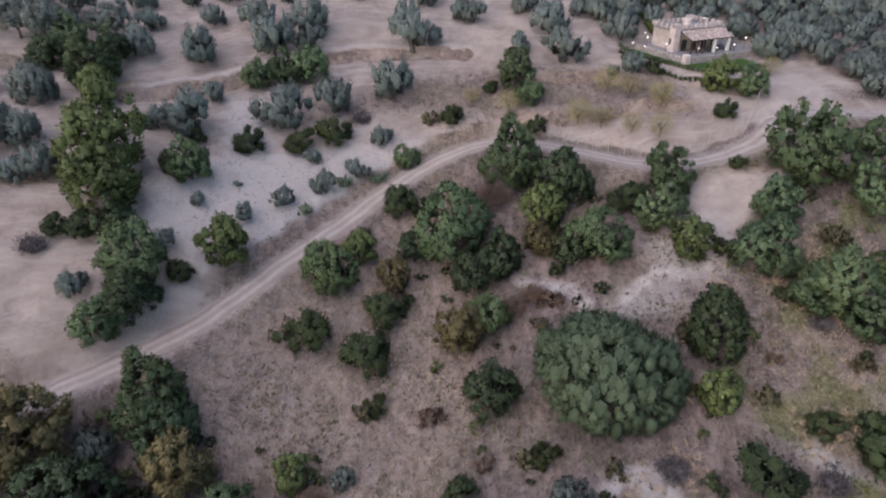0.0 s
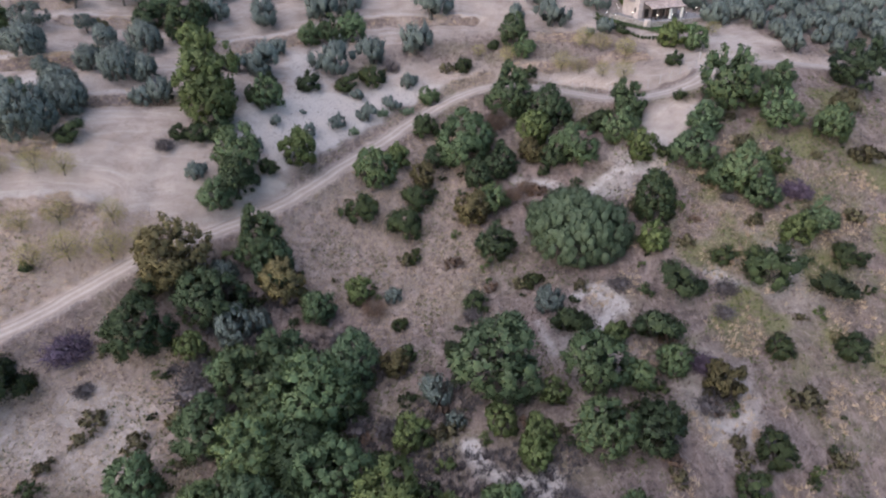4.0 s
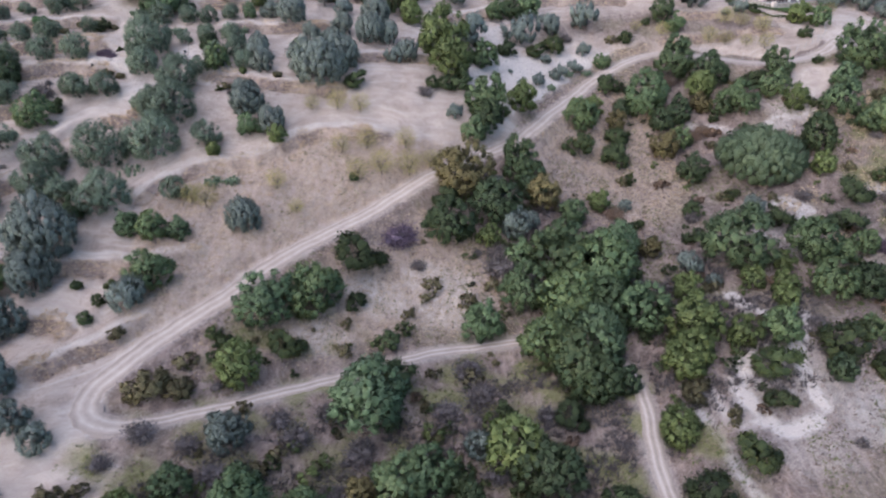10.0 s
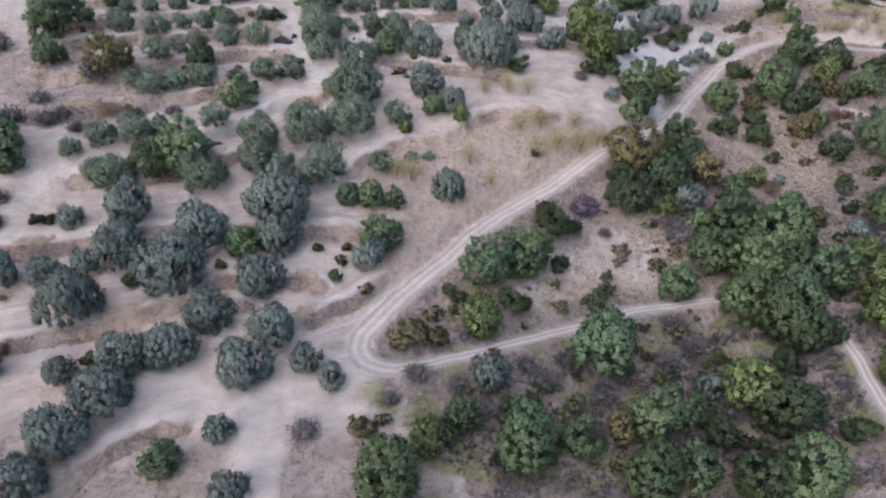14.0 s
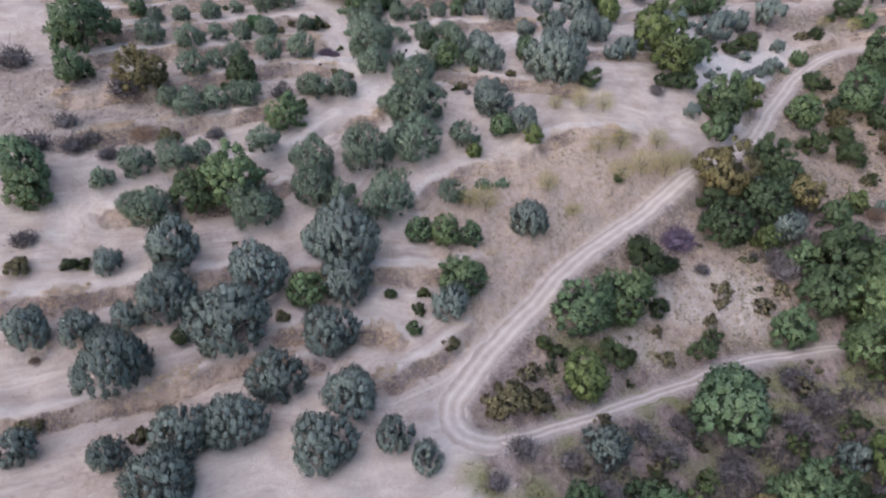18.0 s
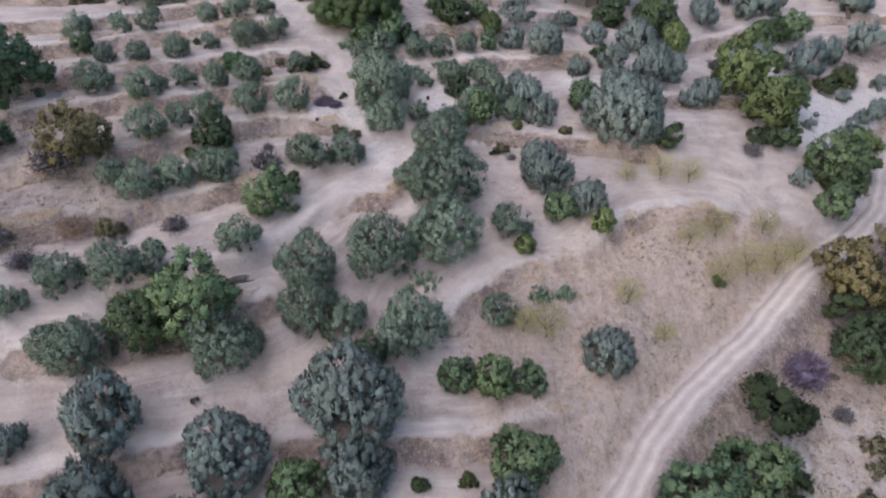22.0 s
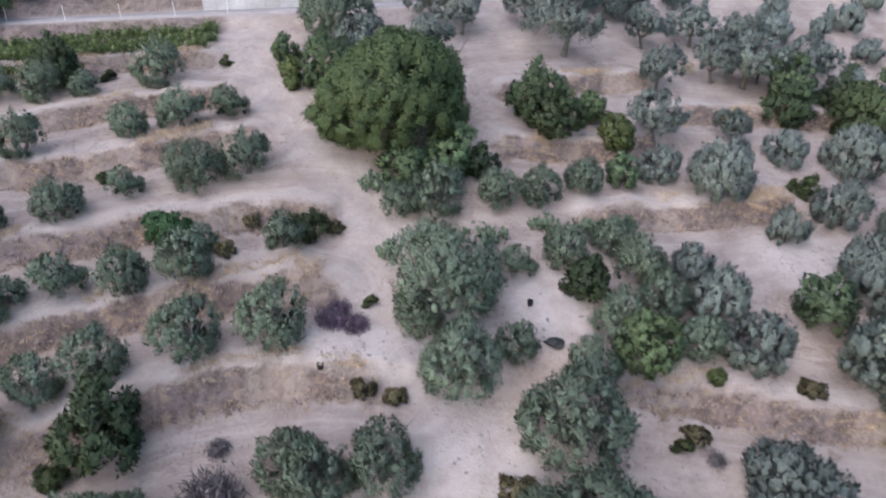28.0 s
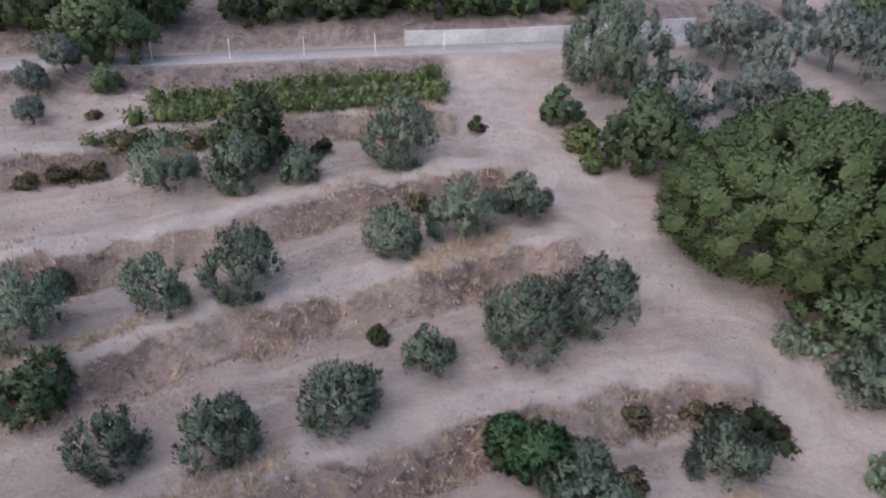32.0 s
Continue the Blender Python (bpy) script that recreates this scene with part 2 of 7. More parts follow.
    lawn = mixed(nodes, links, n_fine, (0.035, 0.075, 0.018), (0.08, 0.14, 0.035))
    col = mixed(nodes, links, cover("lawn"), col, lawn)
    g = ramp(nodes, links, n_grain, 0.25, 0.75)
    g.node.inputs["To Min"].default_value, g.node.inputs["To Max"].default_value = 0.68, 1.26
    col = mixed(nodes, links, 1.0, col, g, "MULTIPLY")
    links.new(col, p.inputs["Base Color"])
    p.inputs["Roughness"].default_value = 0.95
    p.inputs["Specular IOR Level"].default_value = 0.1
    b1 = node(nodes, "ShaderNodeBump", Strength=0.7, Distance=0.25)
    links.new(n_fine, b1.inputs["Height"])
    b2 = node(nodes, "ShaderNodeBump", Strength=0.5, Distance=0.06)
    links.new(n_grain, b2.inputs["Height"])
    links.new(b1.outputs["Normal"], b2.inputs["Normal"])
    links.new(b2.outputs["Normal"], p.inputs["Normal"])
    return m


def track_mat():
    """A dirt track: two pale wheel ruts, a darker stony middle and ragged edges; u runs across."""
    m, nodes, links, p = mat("dirt_track")
    tc, at = nodes.new("ShaderNodeTexCoord"), nodes.new("ShaderNodeAttribute")
    at.attribute_name = "rut"
    vec = tc.outputs["Object"]
    n1, n2, n3 = (noise_out(nodes, links, s, 5.0, vec, 0.65) for s in (0.5, 3.0, 18.0))
    pale = mixed(nodes, links, n2, (0.400, 0.328, 0.284), (0.545, 0.462, 0.408))
    dull = mixed(nodes, links, n2, (0.200, 0.155, 0.132), (0.360, 0.288, 0.246))
    add = nodes.new("ShaderNodeMath")
    add.operation = "MULTIPLY_ADD"
    links.new(n1, add.inputs[0])
    add.inputs[1].default_value = 1.0
    links.new(at.outputs["Fac"], add.inputs[2])
    col = mixed(nodes, links, ramp(nodes, links, add.outputs[0], 0.55, 1.4), dull, pale)
    rim = nodes.new("ShaderNodeMath")
    rim.operation = "MULTIPLY_ADD"
    links.new(noise_out(nodes, links, 1.3, 6.0, vec, 0.7), rim.inputs[0])
    rim.inputs[1].default_value = 1.6
    links.new(at.outputs["Fac"], rim.inputs[2])
    verge = mixed(nodes, links, n2, (0.235, 0.182, 0.156), (0.41, 0.334, 0.290))
    col = mixed(nodes, links, ramp(nodes, links, rim.outputs[0], 0.5, 0.95), verge, col)
    g = ramp(nodes, links, n3, 0.25, 0.75)
    g.node.inputs["To Min"].default_value, g.node.inputs["To Max"].default_value = 0.75, 1.18
    col = mixed(nodes, links, 1.0, col, g, "MULTIPLY")
    links.new(col, p.inputs["Base Color"])
    p.inputs["Roughness"].default_value = 0.95
    b = node(nodes, "ShaderNodeBump", Strength=0.5, Distance=0.08)
    links.new(n2, b.inputs["Height"])
    links.new(b.outputs["Normal"], p.inputs["Normal"])
    return m


SOIL, TRACK = ground_mat(), track_mat()
OLIVE = leaf_mat("olive_leaves", (0.140, 0.168, 0.148), (0.236, 0.272, 0.240), 0.55, 0.12, 0.18, 0.12)
GREEN = leaf_mat("broad_leaves", (0.078, 0.116, 0.056), (0.132, 0.176, 0.088), 0.5, 0.2, 0.5, 0.6)
DARK = leaf_mat("mastic_leaves", (0.048, 0.068, 0.026), (0.082, 0.104, 0.042), 0.5, 0.15, 0.35, 0.9)
AUTUMN = leaf_mat("turning_leaves", (0.140, 0.118, 0.052), (0.245, 0.200, 0.094), 0.6, 0.2, 0.3)
LIME = leaf_mat("young_leaves", (0.118, 0.150, 0.054), (0.196, 0.232, 0.090), 0.5, 0.25, 0.25)
YELLOW = leaf_mat("yellow_almond_leaves", (0.25, 0.218, 0.085), (0.42, 0.362, 0.160), 0.6, 0.3, 0.25)
RUST = leaf_mat("rusty_leaves", (0.16, 0.105, 0.075), (0.28, 0.185, 0.130), 0.7, 0.2, 0.3)
GREY = leaf_mat("bare_grey_twigs", (0.075, 0.062, 0.062), (0.185, 0.160, 0.160), 0.8, 0.0, 0.2)
PURPLE = leaf_mat("bare_purple_twigs", (0.082, 0.058, 0.080), (0.170, 0.124, 0.168), 0.8, 0.0, 0.15)
STRAW = leaf_mat("dry_stalks", (0.40, 0.300, 0.205), (0.58, 0.452, 0.330), 0.8, 0.1, 0.2)
BROWN = leaf_mat("dead_stalks", (0.115, 0.087, 0.078), (0.27, 0.207, 0.178), 0.8, 0.1, 0.2)
KHAKI = leaf_mat("dry_olive_leaves", (0.105, 0.092, 0.048), (0.205, 0.176, 0.094), 0.7, 0.15, 0.3)
WALNUT = leaf_mat("walnut_leaves", (0.054, 0.086, 0.035), (0.128, 0.166, 0.068), 0.5, 0.2, 0.18)
VINE = leaf_mat("vine_leaves", (0.075, 0.108, 0.034), (0.185, 0.225, 0.085), 0.5, 0.25, 0.2)
GRASS = leaf_mat("green_weeds", (0.07, 0.085, 0.025), (0.175, 0.19, 0.065), 0.7, 0.2, 0.2)
NEAR_OLIVE = leaf_mat("young_olive_leaves", (0.112, 0.150, 0.102), (0.212, 0.260, 0.182), 0.55, 0.12, 0.2, 0.1)
OLEANDER = leaf_mat("oleander_leaves", (0.045, 0.100, 0.038), (0.085, 0.160, 0.062), 0.45, 0.2, 0.1)
CAROB = leaf_mat("carob_leaves", (0.094, 0.130, 0.074), (0.150, 0.192, 0.112), 0.5, 0.2, 0.1)
# Darker copy of each leaf colour: shade inside the crown put into the colour.
SHADED_INNER_OF = {}
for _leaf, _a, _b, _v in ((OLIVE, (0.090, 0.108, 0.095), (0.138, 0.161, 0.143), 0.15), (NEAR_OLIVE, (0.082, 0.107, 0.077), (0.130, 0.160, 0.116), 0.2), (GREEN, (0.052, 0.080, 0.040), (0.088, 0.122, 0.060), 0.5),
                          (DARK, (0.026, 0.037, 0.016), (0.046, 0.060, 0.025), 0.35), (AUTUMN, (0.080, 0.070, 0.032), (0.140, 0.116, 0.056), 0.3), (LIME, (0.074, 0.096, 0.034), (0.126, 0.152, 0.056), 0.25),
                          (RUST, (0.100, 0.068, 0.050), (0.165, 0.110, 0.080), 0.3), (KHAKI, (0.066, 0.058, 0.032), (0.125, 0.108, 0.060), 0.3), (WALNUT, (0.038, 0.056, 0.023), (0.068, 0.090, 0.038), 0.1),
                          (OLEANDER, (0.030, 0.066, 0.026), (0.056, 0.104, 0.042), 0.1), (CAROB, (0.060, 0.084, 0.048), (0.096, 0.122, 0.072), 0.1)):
    SHADED_INNER_OF[_leaf.name] = leaf_mat("shaded_inner_" + _leaf.name, _a, _b, 0.9, 0.0, _v)
BARK = plain_mat("grey_bark", (0.075, 0.062, 0.052), (0.16, 0.14, 0.12), 3.0, 0.95, bump=0.8)
PAD = plain_mat("cactus_skin", (0.072, 0.104, 0.060), (0.150, 0.188, 0.110), 2.5, 0.55)
STONE = plain_mat("pale_stone", (0.27, 0.225, 0.20), (0.43, 0.375, 0.345), 2.0, 0.9, bump=0.6, vary=0.3)
HOUSE = plain_mat("house_stonework", (0.46, 0.375, 0.345), (0.66, 0.565, 0.525), 1.2, 0.9, bump=0.5)
TILE = plain_mat("roof_tile", (0.24, 0.165, 0.145), (0.60, 0.50, 0.455), 1.5, 0.85, vary=0.45)
WOOD = plain_mat("dark_timber", (0.035, 0.022, 0.016), (0.085, 0.055, 0.038), 4.0, 0.7)
PAVING = plain_mat("terrace_paving", (0.20, 0.18, 0.18), (0.31, 0.285, 0.28), 0.8, 0.8)
WHITE = plain_mat("white_paint", (0.62, 0.60, 0.58), (0.78, 0.76, 0.74), 3.0, 0.7)
CONCRETE = plain_mat("weathered_concrete", (0.34, 0.325, 0.33), (0.52, 0.505, 0.51), 0.4, 0.85, bump=0.4)
ASPHALT = plain_mat("grey_asphalt", (0.32, 0.28, 0.262), (0.43, 0.382, 0.360), 0.35, 0.9, bump=0.4)
POST = plain_mat("grey_concrete_post", (0.36, 0.33, 0.31), (0.50, 0.47, 0.45), 3.0, 0.85)
WIRE = plain_mat("galvanised_wire", (0.25, 0.25, 0.25), (0.4, 0.4, 0.4), 5.0, 0.5, 0.8)
BLACK = plain_mat("black_hose", (0.012, 0.012, 0.013), (0.03, 0.03, 0.03), 5.0, 0.6)
GLASS, _n, _l, _p = mat("dark_pane")
_p.inputs["Base Color"].default_value, _p.inputs["Roughness"].default_value = (0.02, 0.02, 0.022, 1), 0.08
BULB, _n, _l, _p = mat("lit_globe")
_p.inputs["Emission Color"].default_value, _p.inputs["Emission Strength"].default_value = (1.0, 0.88, 0.72, 1), 3.0


# ---- the lie of the land ----
def spline(points, step=1.0):
    """A smooth line through points, about one vertex a step."""
    pts = np.array(points, float)
    ext = np.vstack([2 * pts[0] - pts[1], pts, 2 * pts[-1] - pts[-2]])
    out = []
    for i in range(1, len(ext) - 2):
        a, b, c, d = ext[i - 1 : i + 3]
        n = max(2, int(np.linalg.norm(c - b) / step))
        for k in range(n):
            t = k / n
            out.append(0.5 * (2 * b + (c - a) * t + (2 * a - 5 * b + 4 * c - d) * t * t + (3 * b - a - 3 * c + d) * t**3))
    out.append(pts[-1])
    return np.array(out)


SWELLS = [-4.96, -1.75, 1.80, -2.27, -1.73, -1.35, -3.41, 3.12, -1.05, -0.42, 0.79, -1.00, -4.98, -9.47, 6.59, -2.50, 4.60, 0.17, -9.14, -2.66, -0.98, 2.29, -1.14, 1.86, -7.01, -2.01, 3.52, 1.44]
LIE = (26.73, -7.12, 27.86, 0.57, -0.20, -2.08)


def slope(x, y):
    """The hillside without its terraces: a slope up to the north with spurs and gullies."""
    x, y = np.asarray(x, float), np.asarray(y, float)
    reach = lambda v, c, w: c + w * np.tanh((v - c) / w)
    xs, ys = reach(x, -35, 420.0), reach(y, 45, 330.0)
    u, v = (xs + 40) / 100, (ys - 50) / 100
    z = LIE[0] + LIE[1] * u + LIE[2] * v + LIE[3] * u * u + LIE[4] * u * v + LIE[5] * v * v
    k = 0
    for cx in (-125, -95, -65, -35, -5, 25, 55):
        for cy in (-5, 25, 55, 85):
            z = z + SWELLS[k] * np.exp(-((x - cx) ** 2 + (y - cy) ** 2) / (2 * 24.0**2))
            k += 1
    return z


# Lips of the terrace banks, each with half the height of its bank.
BANKS = [
    (0.75, [(-144, 96.9), (-132.5, 99.2), (-115, 102)]),
    (0.45, [(-137.2, 88), (-126.9, 91.2), (-115.2, 93.3)]),
    (0.55, [(-150, 82), (-141.9, 84.2), (-136.9, 86.3)]),
    (0.62, [(-150, 71), (-138.1, 76.2), (-130.7, 79.1), (-125.2, 82.3), (-118.8, 85.1), (-111.3, 87)]),
    (0.62, [(-145, 65), (-133.2, 70.4), (-128.9, 72.9), (-124, 74.9), (-118.5, 77.1), (-112.2, 79.7), (-108.5, 80.7)]),
    (0.62, [(-140, 58.5), (-133.6, 61.4), (-123, 66.1), (-115, 69.4), (-107, 71.6), (-101, 72.5)]),
    (0.65, [(-136, 53), (-129.6, 56.2), (-120.4, 59.4), (-114.3, 62), (-107.4, 64.6), (-102.8, 65.5), (-99.5, 65)]),
    (0.7, [(-136, 43), (-123.2, 48.9), (-114.8, 53.8), (-109.2, 56.8), (-100.4, 59), (-94.5, 58.8)]),
    (0.65, [(-134, 35), (-122, 40), (-118.2, 41.5), (-112.4, 44.7), (-105.9, 47.8)]),
    (0.6, [(-117, 32.6), (-111.6, 34.6), (-106.7, 36.8), (-101.9, 39.5), (-99.1, 42.8), (-95.5, 46.4), (-89.4, 47.6)]),
    (0.55, [(-124, 24.5), (-115, 26.5), (-108, 29.0), (-102, 32.5)]),
    (0.6, [(-131, 9.9), (-119.7, 13.6), (-111.8, 16.4), (-104, 18.2)]),
    (0.6, [(-98, 18.3), (-87.3, 18.6), (-81.5, 19), (-72.5, 21.9)]),
    (0.5, [(-99, 9), (-89.5, 9.6), (-85, 8.8)]),
    (0.55, [(-86.5, 2.9), (-81.5, 5.8), (-76.5, 10.8)]),
    (0.6, [(-127, -4.5), (-118, -1), (-109.5, 1.8), (-102.6, 5.1), (-94.3, 5.2)]),
    (0.5, [(-83.5, 31), (-80.1, 34.8), (-76.1, 37.7), (-68.5, 39.4), (-62, 44.8), (-57.1, 46.7), (-48.4, 47.5)]),
    (0.55, [(-86.3, 81.5), (-77.4, 82.1), (-72, 84.4)]),
    (0.65, [(-80, 73.4), (-72.1, 74.3), (-61.5, 76.6)]),
    (0.6, [(-85.7, 90), (-78, 93), (-70.7, 96)]),
    (0.55, [(-69.2, 90), (-57.5, 92.5), (-48, 94.8)]),
    (0.55, [(-80.2, 59.2), (-74, 58.0), (-67, 56.8), (-56.6, 55.6)]),
    (0.6, [(-44, 87.6), (-31.7, 95.4), (-20.6, 103.5), (-7.6, 106.3), (4, 106.2)]),
    (0.4, [(9.5, 90.5), (15, 90.2), (20.5, 88.4), (27, 89.6), (33.5, 88.2)]),
    (0.4, [(13, 99.5), (18.5, 98.6), (24, 97.4), (28, 95)]),
    (0.5, [(-107.4, -20.8), (-103.9, -15.5), (-97.1, -12.2)]),
    (0.5, [(-58, 66), (-48, 68.5), (-38, 72)]),
]
ROADS = {
    "dirt_track": (1.25, [(140, 88), (95, 86), (70, 85), (56.1, 84.6), (50, 84.5), (44.9, 83.1), (39.7, 78.6), (34.9, 76.6), (29.4, 76.4), (24.8, 77.7), (20.4, 80.4), (16.3, 82.8), (11.3, 85), (5.9, 85.8), (-0.3, 83.7), (-6.9, 78.4), (-12.8, 71.5), (-17.3, 65.6), (-21.6, 59.2), (-25.9, 53.5), (-31.5, 48.3), (-40.4, 42), (-48.4, 34.7), (-55.6, 28.8), (-63.2, 21.9), (-68.6, 14.7), (-73.4, 9), (-77, 3.9), (-78.9, 0.2), (-78.6, -2.4), (-76.6, -3.9), (-73.4, -3.5)]),
    "valley_track": (0.76, [(-76.4, -3.9), (-73.1, -3.4), (-67.5, -1.1), (-59.9, 2.8), (-51.6, 7.1), (-42.6, 11.7), (-33.7, 13.8), (-26, 14.2), (-19.5, 11.5), (-15.6, 6.3), (-15.3, 1.5), (-15.7, -3.4), (-16, -8.6), (-15.3, -12.7), (-14.5, -20)]),
    "road": (1.45, [(-200, 82), (-165, 90), (-147.4, 95.2), (-140.3, 97.3), (-128.5, 100.6), (-118.7, 102.6), (-105.3, 104.9), (-92.2, 109), (-78, 116)]),
}
# Bare trodden ways without an edge: half width and line.
WAYS = [
    (3.4, [(42.5, 80.5), (47.0, 84.5), (50.0, 89.5), (49.5, 94.5)]),
    (2.3, [(-112.9, 101), (-112, 92.1), (-108.2, 86.6), (-105, 82), (-102.8, 79), (-98.5, 73.6), (-97, 70.5), (-97.4, 66.6), (-96.2, 63), (-92, 57)]),
    (1.8, [(-128.5, 20.0), (-128, 24.3), (-124, 27.4), (-117.5, 30.7), (-110, 34.6), (-103.5, 38.2), (-99, 43.9), (-93.1, 50.4), (-87.7, 54.5)]),
    (3.2, [(-78.5, -3), (-82, -6.5), (-88, -8), (-96, -9.5), (-103, -7)]),
    (2.4, [(-88, -9), (-88.5, -14), (-88, -22), (-87, -34)]),
    (1.7, [(-80, 36), (-84, 42), (-88, 47)]),
]

# Washed-out limestone runnels: half width, strength and line.
GULLIES = [
    (0.8, 0.8, [(7.3, 13.7), (5.9, 9.0), (3.7, 5.9), (4.1, 1.8)]),
    (0.8, 0.75, [(-0.0, 17.3), (2.0, 13.5), (5.4, 12.6), (6.6, 10.6)]),
    (1.0, 0.75, [(3.4, 5.5), (1.4, 6.5), (-1.6, 6.6), (-3.2, 3.7), (-1.9, 1.6)]),
    (0.9, 0.65, [(15.4, 39.4), (17.6, 35.4), (15.3, 31.8)]),
    (0.9, 0.6, [(30.6, 40.5), (32.2, 38.4), (33.9, 36.8)]),
    (0.8, 0.65, [(24.2, 22.1), (26.1, 19.2), (29.6, 21.0)]),
    (0.9, 0.6, [(8.7, 63.5), (13.7, 61.6), (15.7, 58.9)]),
    (0.9, 0.65, [(19.6, 58.4), (23.3, 61.2), (25.6, 59.8)]),
    (1.0, 0.65, [(30.9, 43.9), (31.4, 39.8), (33.2, 37.6), (34.8, 36.7)]),
    (0.9, 0.65, [(13.8, 37.9), (17.4, 39.3), (19.4, 35.2)]),
    (0.8, 0.6, [(30.6, 40.9), (32.4, 37.3)]),
    (0.8, 0.6, [(23.7, 21.5), (26.6, 20.1), (28.2, 18.2)]),
    (0.6, 0.5, [(8.9, 34.3), (10.2, 28.7)]),
    (1.0, 0.8, [(8.0, 12.4), (4.2, 5.9), (3.5, 1.5), (3.8, -2.1)]),
    (1.1, 0.8, [(-1.5, 6.8), (-4.5, 2.0), (-3.6, -2.4), (-1.5, -5.0), (2.6, -3.5)]),
    (0.8, 0.6, [(-8.1, 2.7), (-7.0, -2.7), (-3.7, -4.0)]),
    (0.8, 0.6, [(-10.2, -1.2), (-8.8, -5.6), (-8.2, -10.0), (-6.7, -13.3)]),
]


def near(line, gx, gy, cut):
    """Signed distance to a line (above it positive), and how far past its ends, on a grid."""
    best = np.full(gx.shape, 1e9)
    sign, past, at = np.ones(gx.shape), np.zeros(gx.shape), np.zeros(gx.shape)
    xmin, ymin = line.min(0) - cut
    xmax, ymax = line.max(0) + cut
    box = (gx > xmin) & (gx < xmax) & (gy > ymin) & (gy < ymax)
    px, py = gx[box], gy[box]
    b, s, q, w = best[box], sign[box], past[box], at[box]
    for i in range(len(line) - 1):
        a, d = line[i], line[i + 1] - line[i]
        L = d @ d
        t = ((px - a[0]) * d[0] + (py - a[1]) * d[1]) / L
        tc_ = np.clip(t, 0, 1)
        dist = np.hypot(px - a[0] - tc_ * d[0], py - a[1] - tc_ * d[1])
        hit = dist < b
        b = np.where(hit, dist, b)
        s = np.where(hit, np.sign((py - a[1]) * d[0] - (px - a[0]) * d[1]), s)
        over = np.zeros_like(t)
        if i == 0:
            over = np.maximum(over, -t * math.sqrt(L))
        if i == len(line) - 2:
            over = np.maximum(over, (t - 1) * math.sqrt(L))
        q = np.where(hit, over, q)
        w = np.where(hit, i + tc_, w)
    best[box], sign[box], past[box], at[box] = b, s, q, w
    return best * np.where(sign == 0, 1, sign), past, at


def inside(poly, gx, gy, soft=1.5):
    """1 inside a polygon, 0 outside, soft at the edge."""
    line = np.array(list(poly) + [poly[0]], float)
    d, _, _ = near(line, gx, gy, 60)
    c = np.zeros(gx.shape, bool)
    for (x0, y0), (x1, y1) in zip(line[:-1], line[1:]):
        if y0 != y1:
            c ^= ((y0 > gy) != (y1 > gy)) & (gx < (x1 - x0) * (gy - y0) / (y1 - y0) + x0)
    return np.clip(0.5 + np.where(c, np.abs(d), -np.abs(d)) / (2 * soft), 0, 1)


def axis(lo, hi, step, out_lo, out_hi):
    """Even steps between lo and hi, growing steps beyond."""
    mid = np.arange(lo, hi + step / 2, step)
    def tail(start, end):
        vals, s, v = [], step, start
        while v < end:
            s *= 1.25
            v += s
            vals.append(v)
        return vals
    return np.array([-v for v in tail(-lo, -out_lo)][::-1] + list(mid) + tail(hi, out_hi))


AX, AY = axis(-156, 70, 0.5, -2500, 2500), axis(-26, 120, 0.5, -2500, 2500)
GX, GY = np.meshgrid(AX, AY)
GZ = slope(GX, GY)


def smooth_noise(x, y, scale, seed):
    """Cheap smooth relief from a few crossed waves."""
    r = np.random.RandomState(seed)
    z = np.zeros_like(x)
    for k in range(7):
        a, f, ph = r.uniform(0, 2 * np.pi), r.uniform(0.6, 1.7) / scale, r.uniform(0, 6.28)
        z += np.sin((x * np.cos(a) + y * np.sin(a)) * f * 2 * np.pi + ph + 1.3 * np.sin(y * f * 1.7 + ph * 2))
    return z / 7


BANK, LIP = np.zeros(GX.shape), np.zeros(GX.shape)
FURROW, FROM_BANK = 0.35 * GY - 0.15 * GX, np.full(GX.shape, 14.0)
for half, pts in BANKS:
    line = spline(pts, 2.0)
    d, past, _ = near(line, GX, GY, 14)
    closer = (np.abs(d) < FROM_BANK) & (past < 4)
    FURROW, FROM_BANK = np.where(closer, d, FURROW), np.where(closer, np.abs(d), FROM_BANK)
    d = d + 0.55 * smooth_noise(GX, GY, 6.0, 3) + 0.2 * smooth_noise(GX, GY, 1.9, 4)
    fade = np.clip(1 - past / 2.5, 0, 1)
    wide, run, half = 3.3, 0.85, half * 1.2
    up = np.where(d >= 0, np.clip(1 - d / wide, 0, 1), 0)
    dn = np.where(d < -run, -np.clip(1 - (-d - run) / wide, 0, 1), 0)
    mid = np.where((d < 0) & (d >= -run), 1 + 2 * d / run, 0)
    GZ += fade * half * (up + dn + mid)
    LIP = np.maximum(LIP, fade * np.clip(1.6 - np.abs(d - 0.8) / 0.7, 0, 1))
    BANK = np.maximum(BANK, fade * np.clip((0.15 - d) / 0.4, 0, 1) * np.clip((d + 2.1) / 1.0, 0, 1))
BANK = np.clip(BANK, 0, 1)
GZ += 0.10 * smooth_noise(GX, GY, 2.2, 5) + 0.22 * smooth_noise(GX, GY, 7.0, 6)
ROADMASK = np.zeros(GX.shape)
ROADLINES = {}
